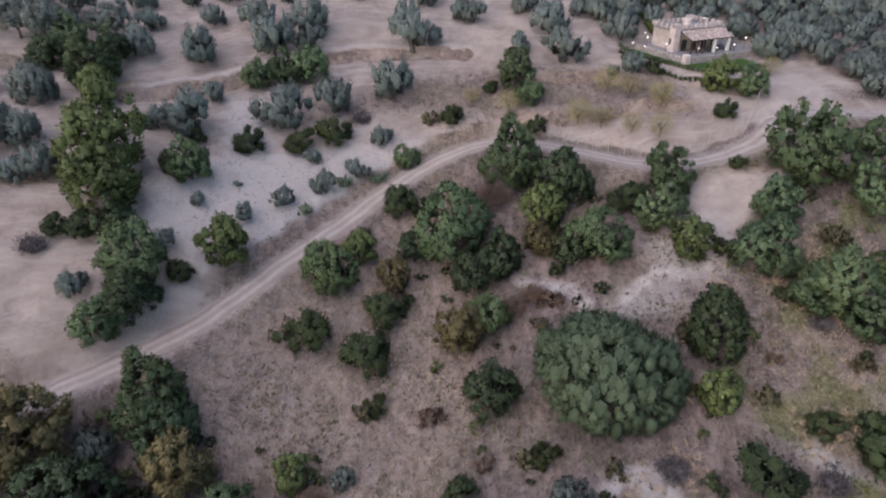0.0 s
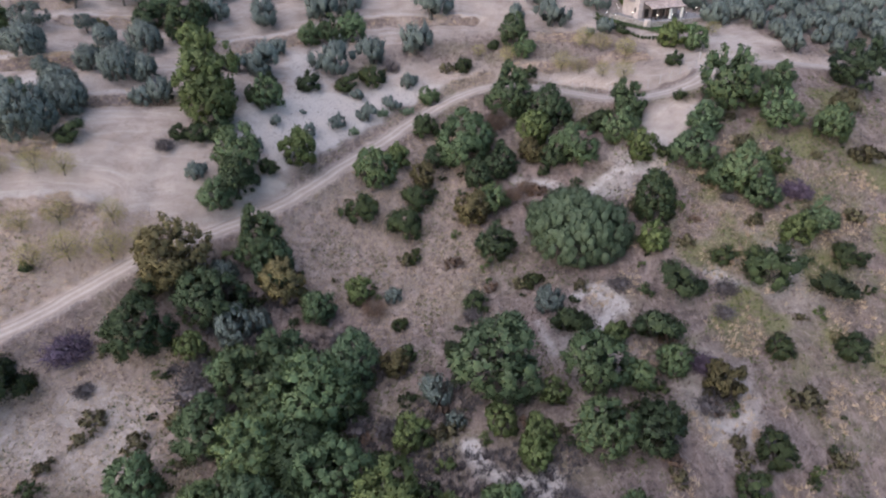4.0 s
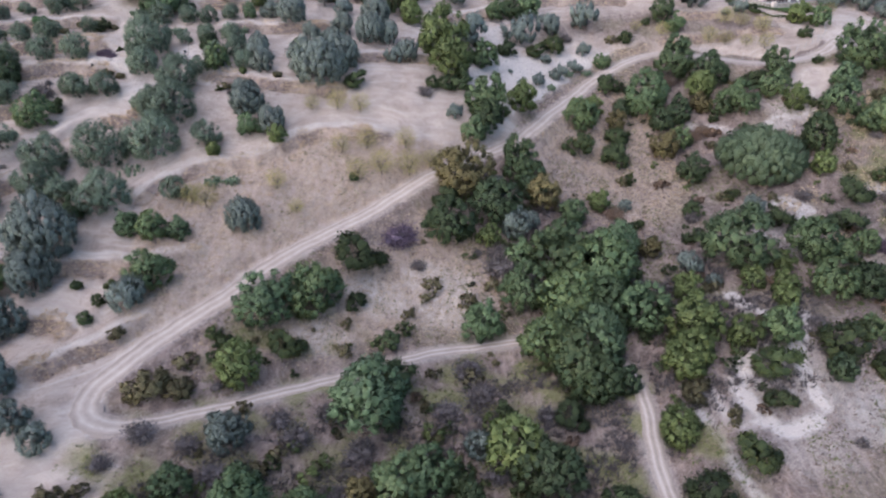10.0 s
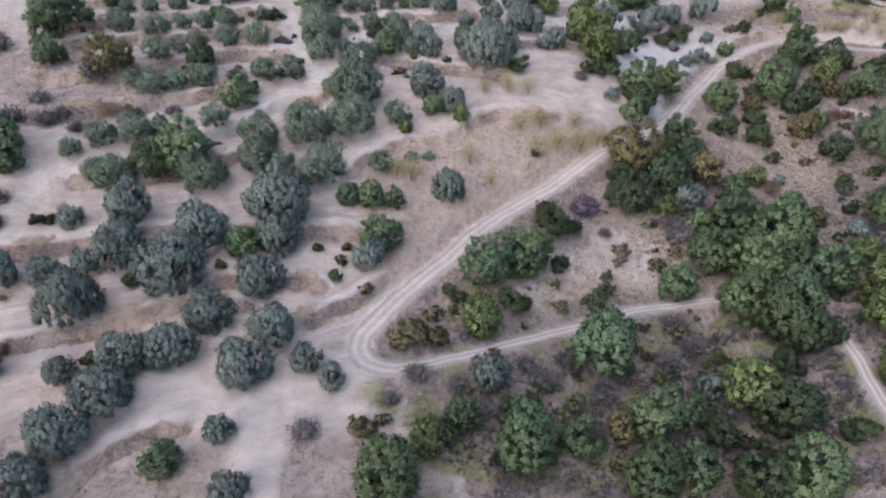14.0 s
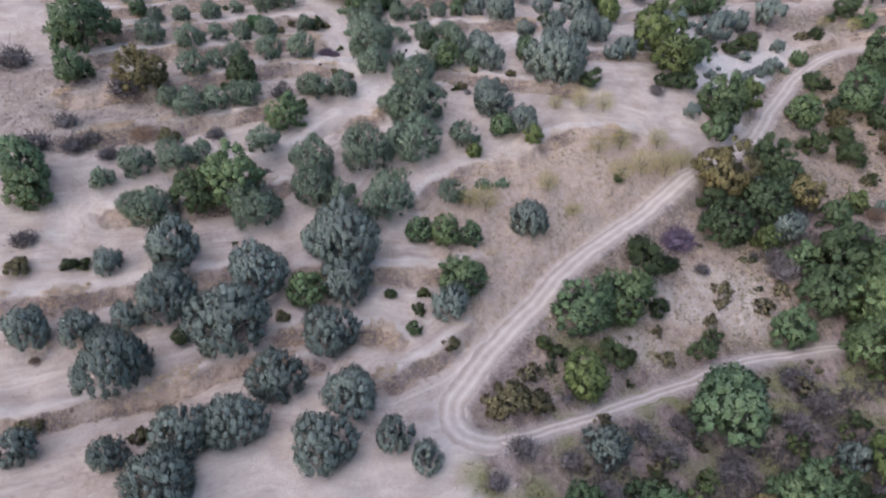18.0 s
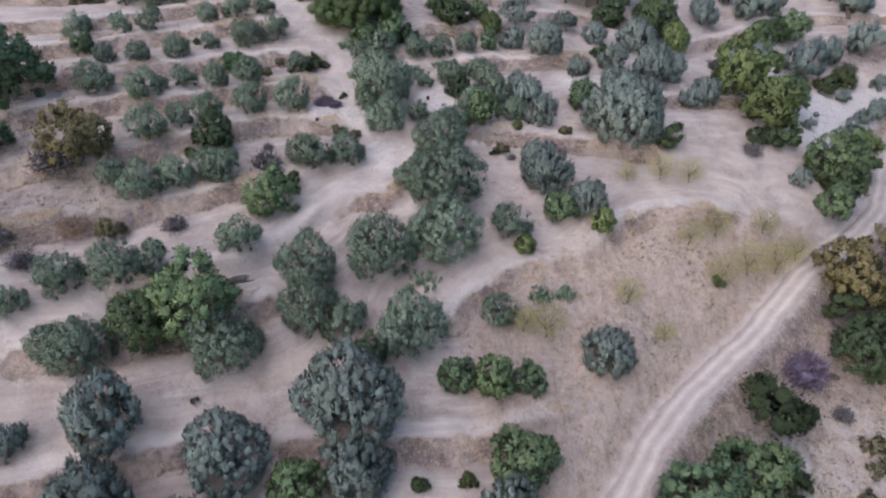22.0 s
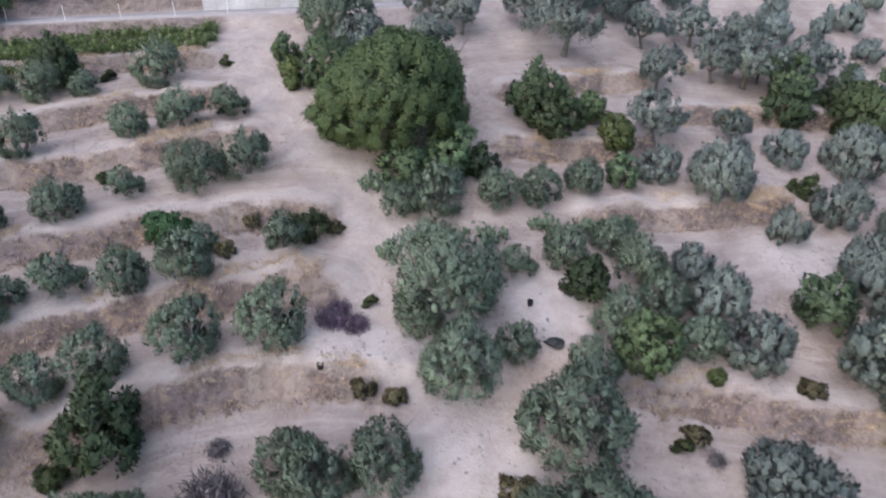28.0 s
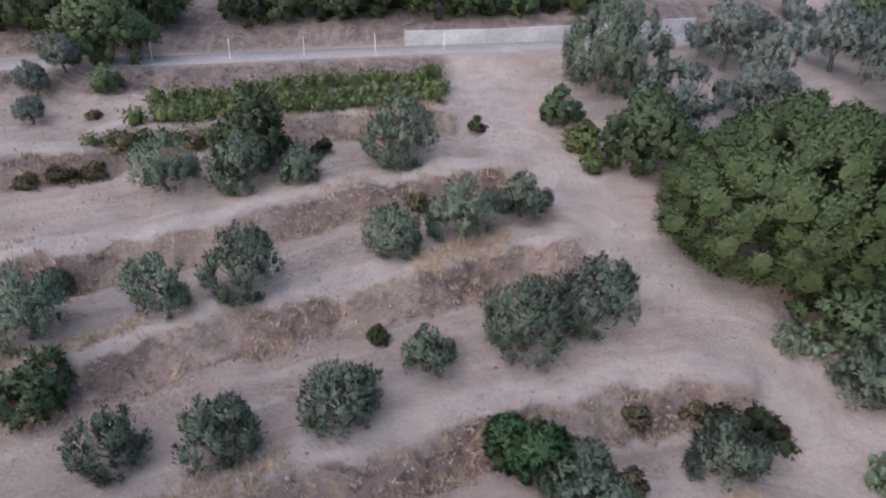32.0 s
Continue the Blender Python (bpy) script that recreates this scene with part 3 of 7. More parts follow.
for name, (half, pts) in ROADS.items():
    line = spline(pts, 1.0)
    z = slope(line[:, 0], line[:, 1])
    z = np.convolve(np.pad(z, 4, mode="edge"), np.ones(9) / 9, "valid")
    d, past, at = near(line, GX, GY, 8)
    zr = np.interp(at, np.arange(len(line)), z)
    w = np.clip((half + 3.0 - np.abs(d)) / 2.6, 0, 1) * (past < 0.5)
    w = w * w * (3 - 2 * w)
    GZ = GZ * (1 - w) + (zr - 0.06) * w
    ROADMASK = np.maximum(ROADMASK, np.clip((half + 1.2 - np.abs(d)) / 0.8, 0, 1))
    BANK *= 1 - w
    ROADLINES[name] = (line, z, half)


def flat(cx, cy, rad, soft, z=None):
    """Levels a round place."""
    global GZ
    z = float(slope(cx, cy)) if z is None else z
    w = np.clip((rad + soft - np.hypot(GX - cx, GY - cy)) / soft, 0, 1)
    GZ = GZ * (1 - w) + z * w


HOUSE_Z = 36.5
flat(38.4, 105.0, 8.5, 5.0, HOUSE_Z)


def height(x, y):
    """The ground's height at a place of the plan."""
    i = int(np.clip(np.searchsorted(AX, x) - 1, 0, len(AX) - 2))
    j = int(np.clip(np.searchsorted(AY, y) - 1, 0, len(AY) - 2))
    fx, fy = (x - AX[i]) / (AX[i + 1] - AX[i]), (y - AY[j]) / (AY[j + 1] - AY[j])
    return float((GZ[j, i] * (1 - fx) + GZ[j, i + 1] * fx) * (1 - fy) + (GZ[j + 1, i] * (1 - fx) + GZ[j + 1, i + 1] * fx) * fy)


def grid_at(field, x, y):
    i, j = int(np.clip(np.searchsorted(AX, x), 0, len(AX) - 1)), int(np.clip(np.searchsorted(AY, y), 0, len(AY) - 1))
    return float(field[j, i])


# Covers of the ground.
main_line = ROADLINES["dirt_track"][0]
FIELD_EAST = [tuple(p) for p in main_line[::6]] + [(-75, -7), (-66, -18), (-60, -400), (400, -400), (400, 84)]
RX, RY = GX + 1.5 * smooth_noise(GX, GY, 5.0, 51) + 0.8 * smooth_noise(GX, GY, 2.0, 52), GY + 1.5 * smooth_noise(GX, GY, 5.0, 53) + 0.8 * smooth_noise(GX, GY, 2.0, 54)
SCRUB = inside(FIELD_EAST, RX, RY, 1.2)
SCRUB = np.maximum(SCRUB, 0.55 * inside([(-400, -400), (-60, -400), (-66, -18), (-73, -12), (-90, -14), (-104, -17), (-130, -10), (-400, -8)], GX, GY, 2.0))
SCRUB = np.maximum(SCRUB, 0.72 * inside([(-30, 84), (-8, 92), (8, 89), (36, 84), (34, 97), (10, 104), (-10, 99)], GX, GY, 4.0))
SCRUB = np.maximum(SCRUB, 0.55 * inside([(-160, 30), (-126, 33), (-112, 42), (-120, 54), (-160, 50)], GX, GY, 4.0))
SCRUB = np.maximum(SCRUB, 0.75 * inside([(-147, 94.5), (-128.5, 99.5), (-114, 102.0), (-114.5, 99.8), (-126, 96.8), (-137, 93.3), (-147, 91)], GX, GY, 0.8))
SCRUB = np.maximum(SCRUB, 0.7 * inside([(-400, 60), (-165, 92), (-140, 99.5), (-118.7, 105), (-92, 111.5), (-78, 118), (-78, 400), (-400, 400)], GX, GY, 1.0))
SCRUB = np.maximum(SCRUB, 0.7 * inside([(52, 88), (60, 93), (50, 112), (46, 120), (20, 400), (400, 400), (400, 86)], GX, GY, 2.0))
SCRUB = np.maximum(SCRUB, np.clip((-32 + 3 * smooth_noise(GX, GY, 12.0, 27) - GY) / 4, 0, 1))
STRAWF = 0.75 * inside([(-82, 30), (-76, 37), (-62, 44), (-48, 47), (-36, 48), (-47, 37.5), (-60, 26.5), (-70, 15), (-77, 8), (-80, 18)], GX, GY, 2.0)
STRAWF = np.maximum(STRAWF, 0.62 * inside([(-74, 1), (-58, 8), (-40, 15), (-28, 17), (-27, 30), (-42, 36), (-56, 26), (-66, 15)], GX, GY, 2.0))
STRAWF = np.maximum(STRAWF, 0.3 * inside([(16, 48), (30, 40), (48, 30), (60, 55), (36, 66), (26, 58)], GX, GY, 4.0))
STRAWF = np.maximum(STRAWF, 0.56 * inside([(-31, 46.5), (-20, 60), (-8, 75), (2, 82), (5, 72), (4, 58), (4, 46), (-2, 36), (-10, 30), (-13, 38), (-24, 42)], GX, GY, 3.0))
STRAWF = np.maximum(STRAWF, 0.85 * BANK * np.clip(0.4 + 3 * smooth_noise(GX, GY, 8.0, 8), 0, 1))
PALE = 0.62 * inside([(-33, 61), (-22, 67), (-14, 77), (-5, 85.5), (2, 88), (-11, 86.5), (-26, 79), (-34, 76)], GX, GY, 1.5)
PALE = np.maximum(PALE, 0.6 * inside([(-30.8, 91.2), (-26.9, 92.0), (-22.6, 81.6), (-12.7, 84.9), (-1.9, 87.3), (-19.1, 68.4), (-26.3, 59.9), (-29.4, 63.1), (-33.3, 65.6), (-32.4, 71.2), (-28.2, 74.9), (-28.7, 83.1)], RX, RY, 1.0))
for cx, cy, rx, ry, v in [(9.3, -1.3, 5, 4, 0.26), (13.3, -3.5, 5, 4, 0.24), (0.3, -6.3, 5, 4, 0.24), (-6.1, -2.0, 4, 3, 0.2), (-22.5, -17.5, 4, 3, 0.2), (4, 4, 7, 7, 0.28), (11, -3, 6, 5, 0.34), (28, 64, 4.5, 5, 0.42), (22, 58, 4, 2.5, 0.34), (16, 52, 5, 2.5, 0.3), (27, 22, 4, 6, 0.3), (14, 30, 4, 6, 0.28),
                         (40, 40, 5, 6, 0.3), (-92, 61.5, 4, 3, 0.4), (-97, 60.2, 5, 2.6, 0.55), (-90, 53.5, 4.5, 3, 0.5), (-78, 58.8, 4, 2.4, 0.5), (-84.3, 64.2, 3.5, 3, 0.45), (-62, 69, 5, 3.5, 0.5), (-81, 63.5, 4, 3, 0.45), (-48, 20, 6, 3, 0.3), (-38, 20, 5, 3.5, 0.34), (-40, 24, 5, 3, 0.32), (-55, 12, 4, 2.5, 0.28)]:
    q = np.hypot((GX - cx) / rx, (GY - cy) / ry) + 0.35 * smooth_noise(GX, GY, 5.0, 9)
    PALE = np.maximum(PALE, v * np.clip(1.8 - 1.2 * q, 0, 1))
WAYMASK = np.zeros(GX.shape)
for half, pts in WAYS:
    d, past, _ = near(spline(pts, 2.0), GX, GY, 8)
    w = np.clip((half + 1 - np.abs(d)) / 1.5, 0, 1) * (past < 1)
    PALE = np.maximum(PALE, 0.24 * w)
    WAYMASK = np.maximum(WAYMASK, w)
    for f in (SCRUB, STRAWF, BANK):
        f *= 1 - 0.8 * w
d, past, at = near(main_line, GX, GY, 9)
verge = np.clip((-d - 1.0) / 0.6, 0, 1) * np.clip((4.4 + 1.2 * smooth_noise(GX, GY, 7.0, 18) + d) / 1.2, 0, 1) * np.clip((GX + 27) / 4, 0, 1) * np.clip((9 - GX) / 4, 0, 1)
low_bank = np.clip((-d - 1.0) / 0.5, 0, 1) * np.clip((3.1 + 0.5 * smooth_noise(GX, GY, 5.0, 19) + d) / 0.8, 0, 1) * np.clip((GX - 10) / 3, 0, 1) * np.clip((43 - GX) / 3, 0, 1)
SCRUB = np.maximum(SCRUB, 0.95 * low_bank)
PALE *= 1 - 0.8 * low_bank
SCRUB = np.maximum(SCRUB, 0.95 * verge)
STRAWF = np.maximum(STRAWF, 0.42 * verge)
PALE *= 1 - 0.8 * verge
wedge = inside([(29.9, 72.4), (34, 73.6), (38.3, 73), (41.6, 72), (37, 68.4), (33.5, 65.2), (30.8, 64.2), (28.7, 70.0)], GX, GY, 1.2)
PALE = np.maximum(PALE, 0.25 * wedge)
SCRUB *= 1 - wedge
STRAWF *= 1 - wedge
for half, v, pts in GULLIES:
    d, past, _ = near(spline(pts, 1.0), GX, GY, 5)
    d = np.abs(d + 0.5 * smooth_noise(GX, GY, 3.0, 14))
    PALE = np.maximum(PALE, 0.85 * v * np.clip(1.45 - d / half, 0, 1) * np.clip(1 - past / 2, 0, 1))
PALE = np.maximum(PALE, 0.25 * ROADMASK)
PALE = np.maximum(PALE, 0.32 * LIP * (1 - SCRUB))
PALE *= 1 - 0.7 * BANK
GRASSY = inside([(-78, -4), (-60, 4), (-34, 16), (-20, 14), (-8, -4), (-4, -26), (-78, -26)], GX, GY, 3.0) * np.clip(0.35 + 1.7 * smooth_noise(GX, GY, 7.0, 41), 0, 1)
GRASSY = np.maximum(GRASSY, inside([(22, 30), (50, 24), (66, 50), (66, 82), (44, 72), (30, 60)], GX, GY, 4.0) * np.clip(0.3 + 1.8 * smooth_noise(GX, GY, 9.0, 42), 0, 1))
GRASSY = np.maximum(GRASSY, 0.9 * inside([(-74, 0), (-60, 8), (-46, 13), (-58, 18), (-66, 12)], GX, GY, 2.0) * np.clip(0.4 + 1.6 * smooth_noise(GX, GY, 6.0, 43), 0, 1))
LAWN = inside([(28.8, 107), (31.0, 102.2), (34.0, 97.9), (37.6, 95.1), (43, 95.6), (47.5, 97.2), (46, 101.5), (38, 99.6), (34, 103), (31.4, 108)], GX, GY, 0.4)


def raw_mesh(name, verts, faces, material, smooth=False):
    """A mesh from arrays; faces of one size each."""
    me = bpy.data.meshes.new(name)
    me.from_pydata([tuple(v) for v in verts] if not isinstance(verts, np.ndarray) else verts.tolist(), [], faces if isinstance(faces, list) else faces.tolist())
    for m in material if isinstance(material, (list, tuple)) else (material,):
        me.materials.append(m)
    if smooth:
        me.polygons.foreach_set("use_smooth", np.ones(len(me.polygons), bool))
    me.update()
    return me


def sheet(name, gx, gy, gz, material, fields):
    """A height field as one mesh with covers on its vertices."""
    ny, nx = gx.shape
    me = bpy.data.meshes.new(name)
    idx = np.arange(nx * ny).reshape(ny, nx)
    q = np.stack([idx[:-1, :-1], idx[:-1, 1:], idx[1:, 1:], idx[1:, :-1]], -1).reshape(-1, 4)
    me.vertices.add(nx * ny)
    me.vertices.foreach_set("co", np.stack([gx, gy, gz], -1).astype(np.float32).ravel())
    me.loops.add(q.size)
    me.loops.foreach_set("vertex_index", q.ravel().astype(np.int32))
    me.polygons.add(len(q))
    me.polygons.foreach_set("loop_start", np.arange(0, q.size, 4, dtype=np.int32))
    me.polygons.foreach_set("use_smooth", np.ones(len(q), bool))
    me.update(calc_edges=True)
    for key, f in fields.items():
        me.attributes.new(key, "FLOAT", "POINT").data.foreach_set("value", f.astype(np.float32).ravel())
    me.materials.append(material)
    return new(name, me)


tagged(sheet("ground", GX, GY, GZ, SOIL, {"scrub": SCRUB, "straw": STRAWF, "bank": BANK, "pale": PALE, "lawn": LAWN, "furrow": FURROW, "grass": GRASSY}),
       "dry terraced hillside of pale soil, scrub and straw", "ground", kind="structure")


def road_strip(name, label, material, offsets, ruts, paved=False):
    line, z, half = ROADLINES[name]
    tan = np.gradient(line, axis=0)
    tan /= np.linalg.norm(tan, axis=1)[:, None]
    nor = np.stack([-tan[:, 1], tan[:, 0]], -1)
    rng = np.random.RandomState(5)
    verts, vals = [], []
    for i, (p, n) in enumerate(zip(line, nor)):
        wob = 0.0 if paved else 0.24 * math.sin(i * 0.37) + 0.18 * math.sin(i * 0.83) + 0.14 * math.sin(i * 1.7)
        rag = (0.0, 0.0) if paved else rng.uniform(-0.22, 0.3, 2)
        for (o, dz), r in zip(offsets, ruts):
            edge = abs(o) > 0.95
            q = p + n * half * (o + wob * 0.4 / half + (math.copysign(rag[int(o > 0)], o) / half if edge else 0))
            end = min(i, len(line) - 1 - i)
            verts.append((q[0], q[1], z[i] + dz - 0.25 * max(0.0, 1 - end / 3.0) + (0 if paved else rng.uniform(-0.015, 0.015))))
            vals.append(r)
    k = len(offsets)
    faces = [(i * k + j, i * k + j + 1, (i + 1) * k + j + 1, (i + 1) * k + j) for i in range(len(line) - 1) for j in range(k - 1)]
    faces = [f[::-1] for f in faces]
    me = raw_mesh(name, verts, faces, material, True)
    me.attributes.new("rut", "FLOAT", "POINT").data.foreach_set("value", np.array(vals, np.float32))
    return tagged(new(name, me), label, "road", kind="structure")


DIRT = [(-1.3, -0.13), (-1.0, -0.02), (-0.72, 0.02), (-0.5, 0.0), (-0.3, 0.02), (0, 0.04), (0.3, 0.02), (0.5, 0.0), (0.72, 0.02), (1.0, -0.02), (1.3, -0.13)]
RUTS = [-0.5, -0.15, 0.55, 1.0, 0.55, 0.05, 0.55, 1.0, 0.55, -0.15, -0.5]
road_strip("dirt_track", "pale rutted dirt track winding along the hillside", TRACK, DIRT, [-0.4, -0.1, 0.45, 0.8, 0.55, 0.25, 0.55, 0.8, 0.45, -0.1, -0.4])
road_strip("valley_track", "narrow two-rut dirt track down into the gully", TRACK, DIRT, RUTS)
road_strip("road", "narrow grey paved lane above the terraces", ASPHALT, [(-1.1, -0.2), (-1, 0.02), (0, 0.06), (1, 0.02), (1.1, -0.2)], [0] * 5, True)

# ---- plants ----
def icosphere(sub):
    bm = bmesh.new()
    bmesh.ops.create_icosphere(bm, subdivisions=sub, radius=1.0)
    v = np.array([x.co[:] for x in bm.verts])
    f = np.array([[x.index for x in p.verts] for p in bm.faces])
    bm.free()
    return v, f


ICO1, ICO2 = icosphere(1), icosphere(2)


def unit(v):
    return v / np.maximum(np.linalg.norm(v, axis=-1, keepdims=True), 1e-6)


def blades(rng, base, way, length, width, fold=0.25):
    """A pointed leaf spray at each base along each way: two triangles on a slight fold."""
    n = len(base)
    side = unit(np.cross(way, unit(rng.normal(size=(n, 3)))))
    nor = np.cross(way, side)
    L, W = np.asarray(length)[:, None], np.asarray(width)[:, None]
    mid = base + way * L * 0.45
    v = np.stack([base, mid + side * W + nor * W * fold, base + way * L, mid - side * W + nor * W * fold], 1).reshape(-1, 3)
    i = np.arange(n)[:, None] * 4
    return v, np.concatenate([i + [[0, 1, 2]], i + [[0, 2, 3]]])


def leaflets(rng, base, way, length, width):
    """A small pointed leaf spray at each base: one triangle."""
    n = len(base)
    side = unit(np.cross(way, unit(rng.normal(size=(n, 3)))))
    L, W = np.asarray(length)[:, None], np.asarray(width)[:, None]
    v = np.stack([base - side * W, base + side * W, base + way * L], 1).reshape(-1, 3)
    return v, np.arange(3 * n).reshape(n, 3)


def crown_arrays(rng, R, high, belly, skirt, clumps, clump_r, per_clump, leaf, slim, plume=1.3, up=0.4, spread=0.5, lobes=0.16, core=0.72, reach=1.0):
    """A domed crown of lumps that rests on its skirt; each lump is a rough core under many small outward leaf sprays.
    high and belly: the crown's height and the height of its widest ring, in radii; leaf: a spray's length in metres."""
    V, F, N, n0 = [], [], [], 0
    waves = [(rng.randint(1, 4), rng.uniform(0, 6.28), rng.uniform(0.4, 1.0), rng.uniform(-2, 2)) for _ in range(5)]
    cs = []
    shell, k, pick = int(clumps * 0.82), 0, 0
    while k < shell:
        pick += 1
        u = (pick * 0.61803) % 1.0
        w = math.sqrt(max(0.0, 1 - ((u - belly) / (1 - belly)) ** 2)) if u > belly else 0.72 + 0.28 * math.sin(0.5 * math.pi * u / belly)
        if u < belly and rng.uniform() > 0.8:
            continue
        a = 2.39996 * k + rng.uniform(-0.4, 0.4)
        bulge = 1 + lobes * sum(g * math.cos(m * a + p + q * u * 2) for m, p, g, q in waves) / 2.2
        top = 1 + lobes * 0.8 * sum(g * math.cos(m * a + 2 * p) for m, p, g, q in waves) / 2.2
        w = w * bulge * rng.uniform(0.86, 1.06)
        cs.append(np.array([max(0.0, w - clump_r * 0.6) * math.cos(a), max(0.0, w - clump_r * 0.6) * math.sin(a), skirt + clump_r * 0.5 + u * top * (high - skirt - clump_r * plume * 0.9)]))
        k += 1
    mid = np.array([0, 0, skirt + (high - skirt) * 0.42])
    for k in range(clumps - shell):
        cs.append(mid + unit(rng.normal(size=3)) * rng.uniform(0.25, 0.62) * [1, 1, (high - skirt) * 0.48])
    for c in cs:
        r = clump_r * rng.uniform(0.7, 1.25)
        tall = plume * rng.uniform(0.85, 1.2)
        out = unit((c - mid) * [1, 1, 1.2])
        sv, sf = ICO1
        lean = np.array([out[0], out[1], 0.0]) * 0.10 * max(0.0, tall - 1.0)
        lump = sv * (r * core) * rng.uniform(0.6, 1.25, size=(len(sv), 1)) * [1, 1, tall]
        lump = lump + lump[:, 2:3] * lean
        V.append((lump + c) * R)
        F.append(sf + n0)
        N.append(unit(0.5 * unit(lump) + 0.6 * out + [0, 0, 0.08]))
        n0 += len(sv)
        d = unit(rng.normal(size=(per_clump, 3)) + 0.75 * out + [0, 0, 0.25])
        base = d * r * reach * rng.uniform(0.55, 1.0, size=(per_clump, 1)) * [1, 1, tall]
        base = (c + base + base[:, 2:3] * lean) * R
        way = unit(d + rng.normal(size=d.shape) * spread + [0, 0, up])
        size = leaf * rng.uniform(0.6, 1.35, per_clump)
        lv, lf = leaflets(rng, base, way, size, size * slim * rng.uniform(0.7, 1.3, per_clump))
        fn = np.cross(lv[1::3] - lv[0::3], lv[2::3] - lv[0::3])
        lf = np.where((np.sum(fn * d, 1) < 0)[:, None], lf[:, ::-1], lf)
        fn = unit(fn) * np.sign(np.sum(fn * d, 1))[:, None]
        N.append(np.repeat(unit(0.36 * d + 0.1 * fn + 0.6 * out + [0, 0, 0.06]), 3, 0))
        V.append(lv)
        F.append(lf + n0)
        n0 += len(lv)
    V = np.concatenate(V)
    V[:, :2] *= R / np.quantile(np.hypot(V[:, 0], V[:, 1]), 0.975)
    V[:, 2] *= high * R / np.quantile(V[:, 2], 0.99)
    return V, np.concatenate(F), cs, np.concatenate(N)


def crown_mesh(rng, material, *args, floor=None, lift=0.0, **kw):
    """A crown as one mesh: leaf sprays over dense inner leaves in a shade-darkened copy."""
    v, f, cs, nor = crown_arrays(rng, *args, **kw)
    v[:, 2] *= 1 + lift * v[:, 0] / args[0]   # one side taller
    v[:, 2] = np.maximum(v[:, 2], 0.02 if floor is None else floor)
    me = raw_mesh("crown", v, f, (material, SHADED_INNER_OF[material.name]), True)
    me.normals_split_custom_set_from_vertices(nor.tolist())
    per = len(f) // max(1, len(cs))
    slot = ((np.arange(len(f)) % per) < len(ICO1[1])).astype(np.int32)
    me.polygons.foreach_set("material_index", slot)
    return me


def tube(points, radii, sides=6):
    """A tapering round limb."""
    V, F = [], []
    for k, (p, r) in enumerate(zip(points, radii)):
        for s in range(sides):
            a = 2 * math.pi * s / sides
            V.append((p[0] + r * math.cos(a), p[1] + r * math.sin(a), p[2]))
        if k:
            for s in range(sides):
                a, b = (k - 1) * sides + s, (k - 1) * sides + (s + 1) % sides
                F.append((a, b, b + sides, a + sides))
    return V, F


def trunk_mesh(name, rng, R, fork, top, limbs, thick, material=BARK):
    """A leaning trunk that divides into tapered limbs."""
    V, F = [], []

    def add(points, radii, sides):
        v, f = tube(points, radii, sides)
        n = len(V)
        V.extend(v)
        F.extend([tuple(i + n for i in q) for q in f])

    lean = rng.normal(size=2) * 0.08 * R
    f = np.array([lean[0], lean[1], fork * R])
    add([(0, 0, -0.25), (lean[0] * 0.3, lean[1] * 0.3, 0.1 * R), (lean[0] * 0.7, lean[1] * 0.7, fork * 0.6 * R), tuple(f)],
        [thick * R * 1.5, thick * R, thick * R * 0.85, thick * R * 0.8], 7)
    for k in range(limbs):
        a = 2 * math.pi * (k + rng.uniform(-0.3, 0.3)) / limbs
        e = np.array([math.cos(a) * R * rng.uniform(0.45, 0.7), math.sin(a) * R * rng.uniform(0.45, 0.7), top * R * rng.uniform(0.8, 1.05)])
        m = f * 0.5 + e * 0.5 + [0, 0, 0.08 * R]
        add([tuple(f - [0, 0, 0.04 * R]), tuple(m), tuple(e)], [thick * R * 0.6, thick * R * 0.38, thick * R * 0.12], 5)
        for q in range(2):
            e2 = m + rng.normal(size=3) * R * 0.3 + [0, 0, R * 0.3]
            add([tuple(m), tuple(e2)], [thick * R * 0.28, thick * R * 0.08], 4)
    return raw_mesh(name, V, F, material, True)


SPECIES = {}


def species(kind, sizes, variants, build):
    """Meshes of a kind, a few variants at each size."""
    SPECIES[kind] = (sizes, {s: [build(np.random.RandomState(hash_no(kind, s, v)), s) for v in range(variants)] for s in sizes})


def hash_no(*parts):
    n = 7
    for p in parts:
        for ch in str(p):
            n = (n * 131 + ord(ch)) % 100003
    return n


def olive_build(rng, R):
    clumps, lump, per = (70, 0.215, 34) if R < 1.8 else (108, 0.178, 38) if R < 2.6 else (170, 0.152, 40) if R < 3.6 else (270, 0.124, 42)
    crown = crown_mesh(rng, OLIVE, R, 1.58, 0.40, 0.02, clumps, lump, per, 0.18 + 0.03 * R, 0.18, plume=1.9, up=1.6, spread=0.3, lobes=0.22, core=0.6)
    return [("trunk", trunk_mesh("trunk", rng, R, 0.35, 0.85, 4, 0.085)), ("crown", crown)]


def near_olive_build(rng, R):
    clumps, lump, per = (86, 0.185, 52) if R < 1.8 else (128, 0.154, 56) if R < 2.6 else (190, 0.134, 56) if R < 3.6 else (290, 0.117, 52)
    crown = crown_mesh(rng, NEAR_OLIVE, R, 1.58, 0.42, 0.02, clumps, lump, per, 0.15 + 0.024 * R, 0.16, plume=1.5, up=1.0, spread=0.6, lobes=0.2, core=0.5, reach=1.2)
    return [("trunk", trunk_mesh("trunk", rng, R, 0.35, 0.85, 4, 0.085)), ("crown", crown)]


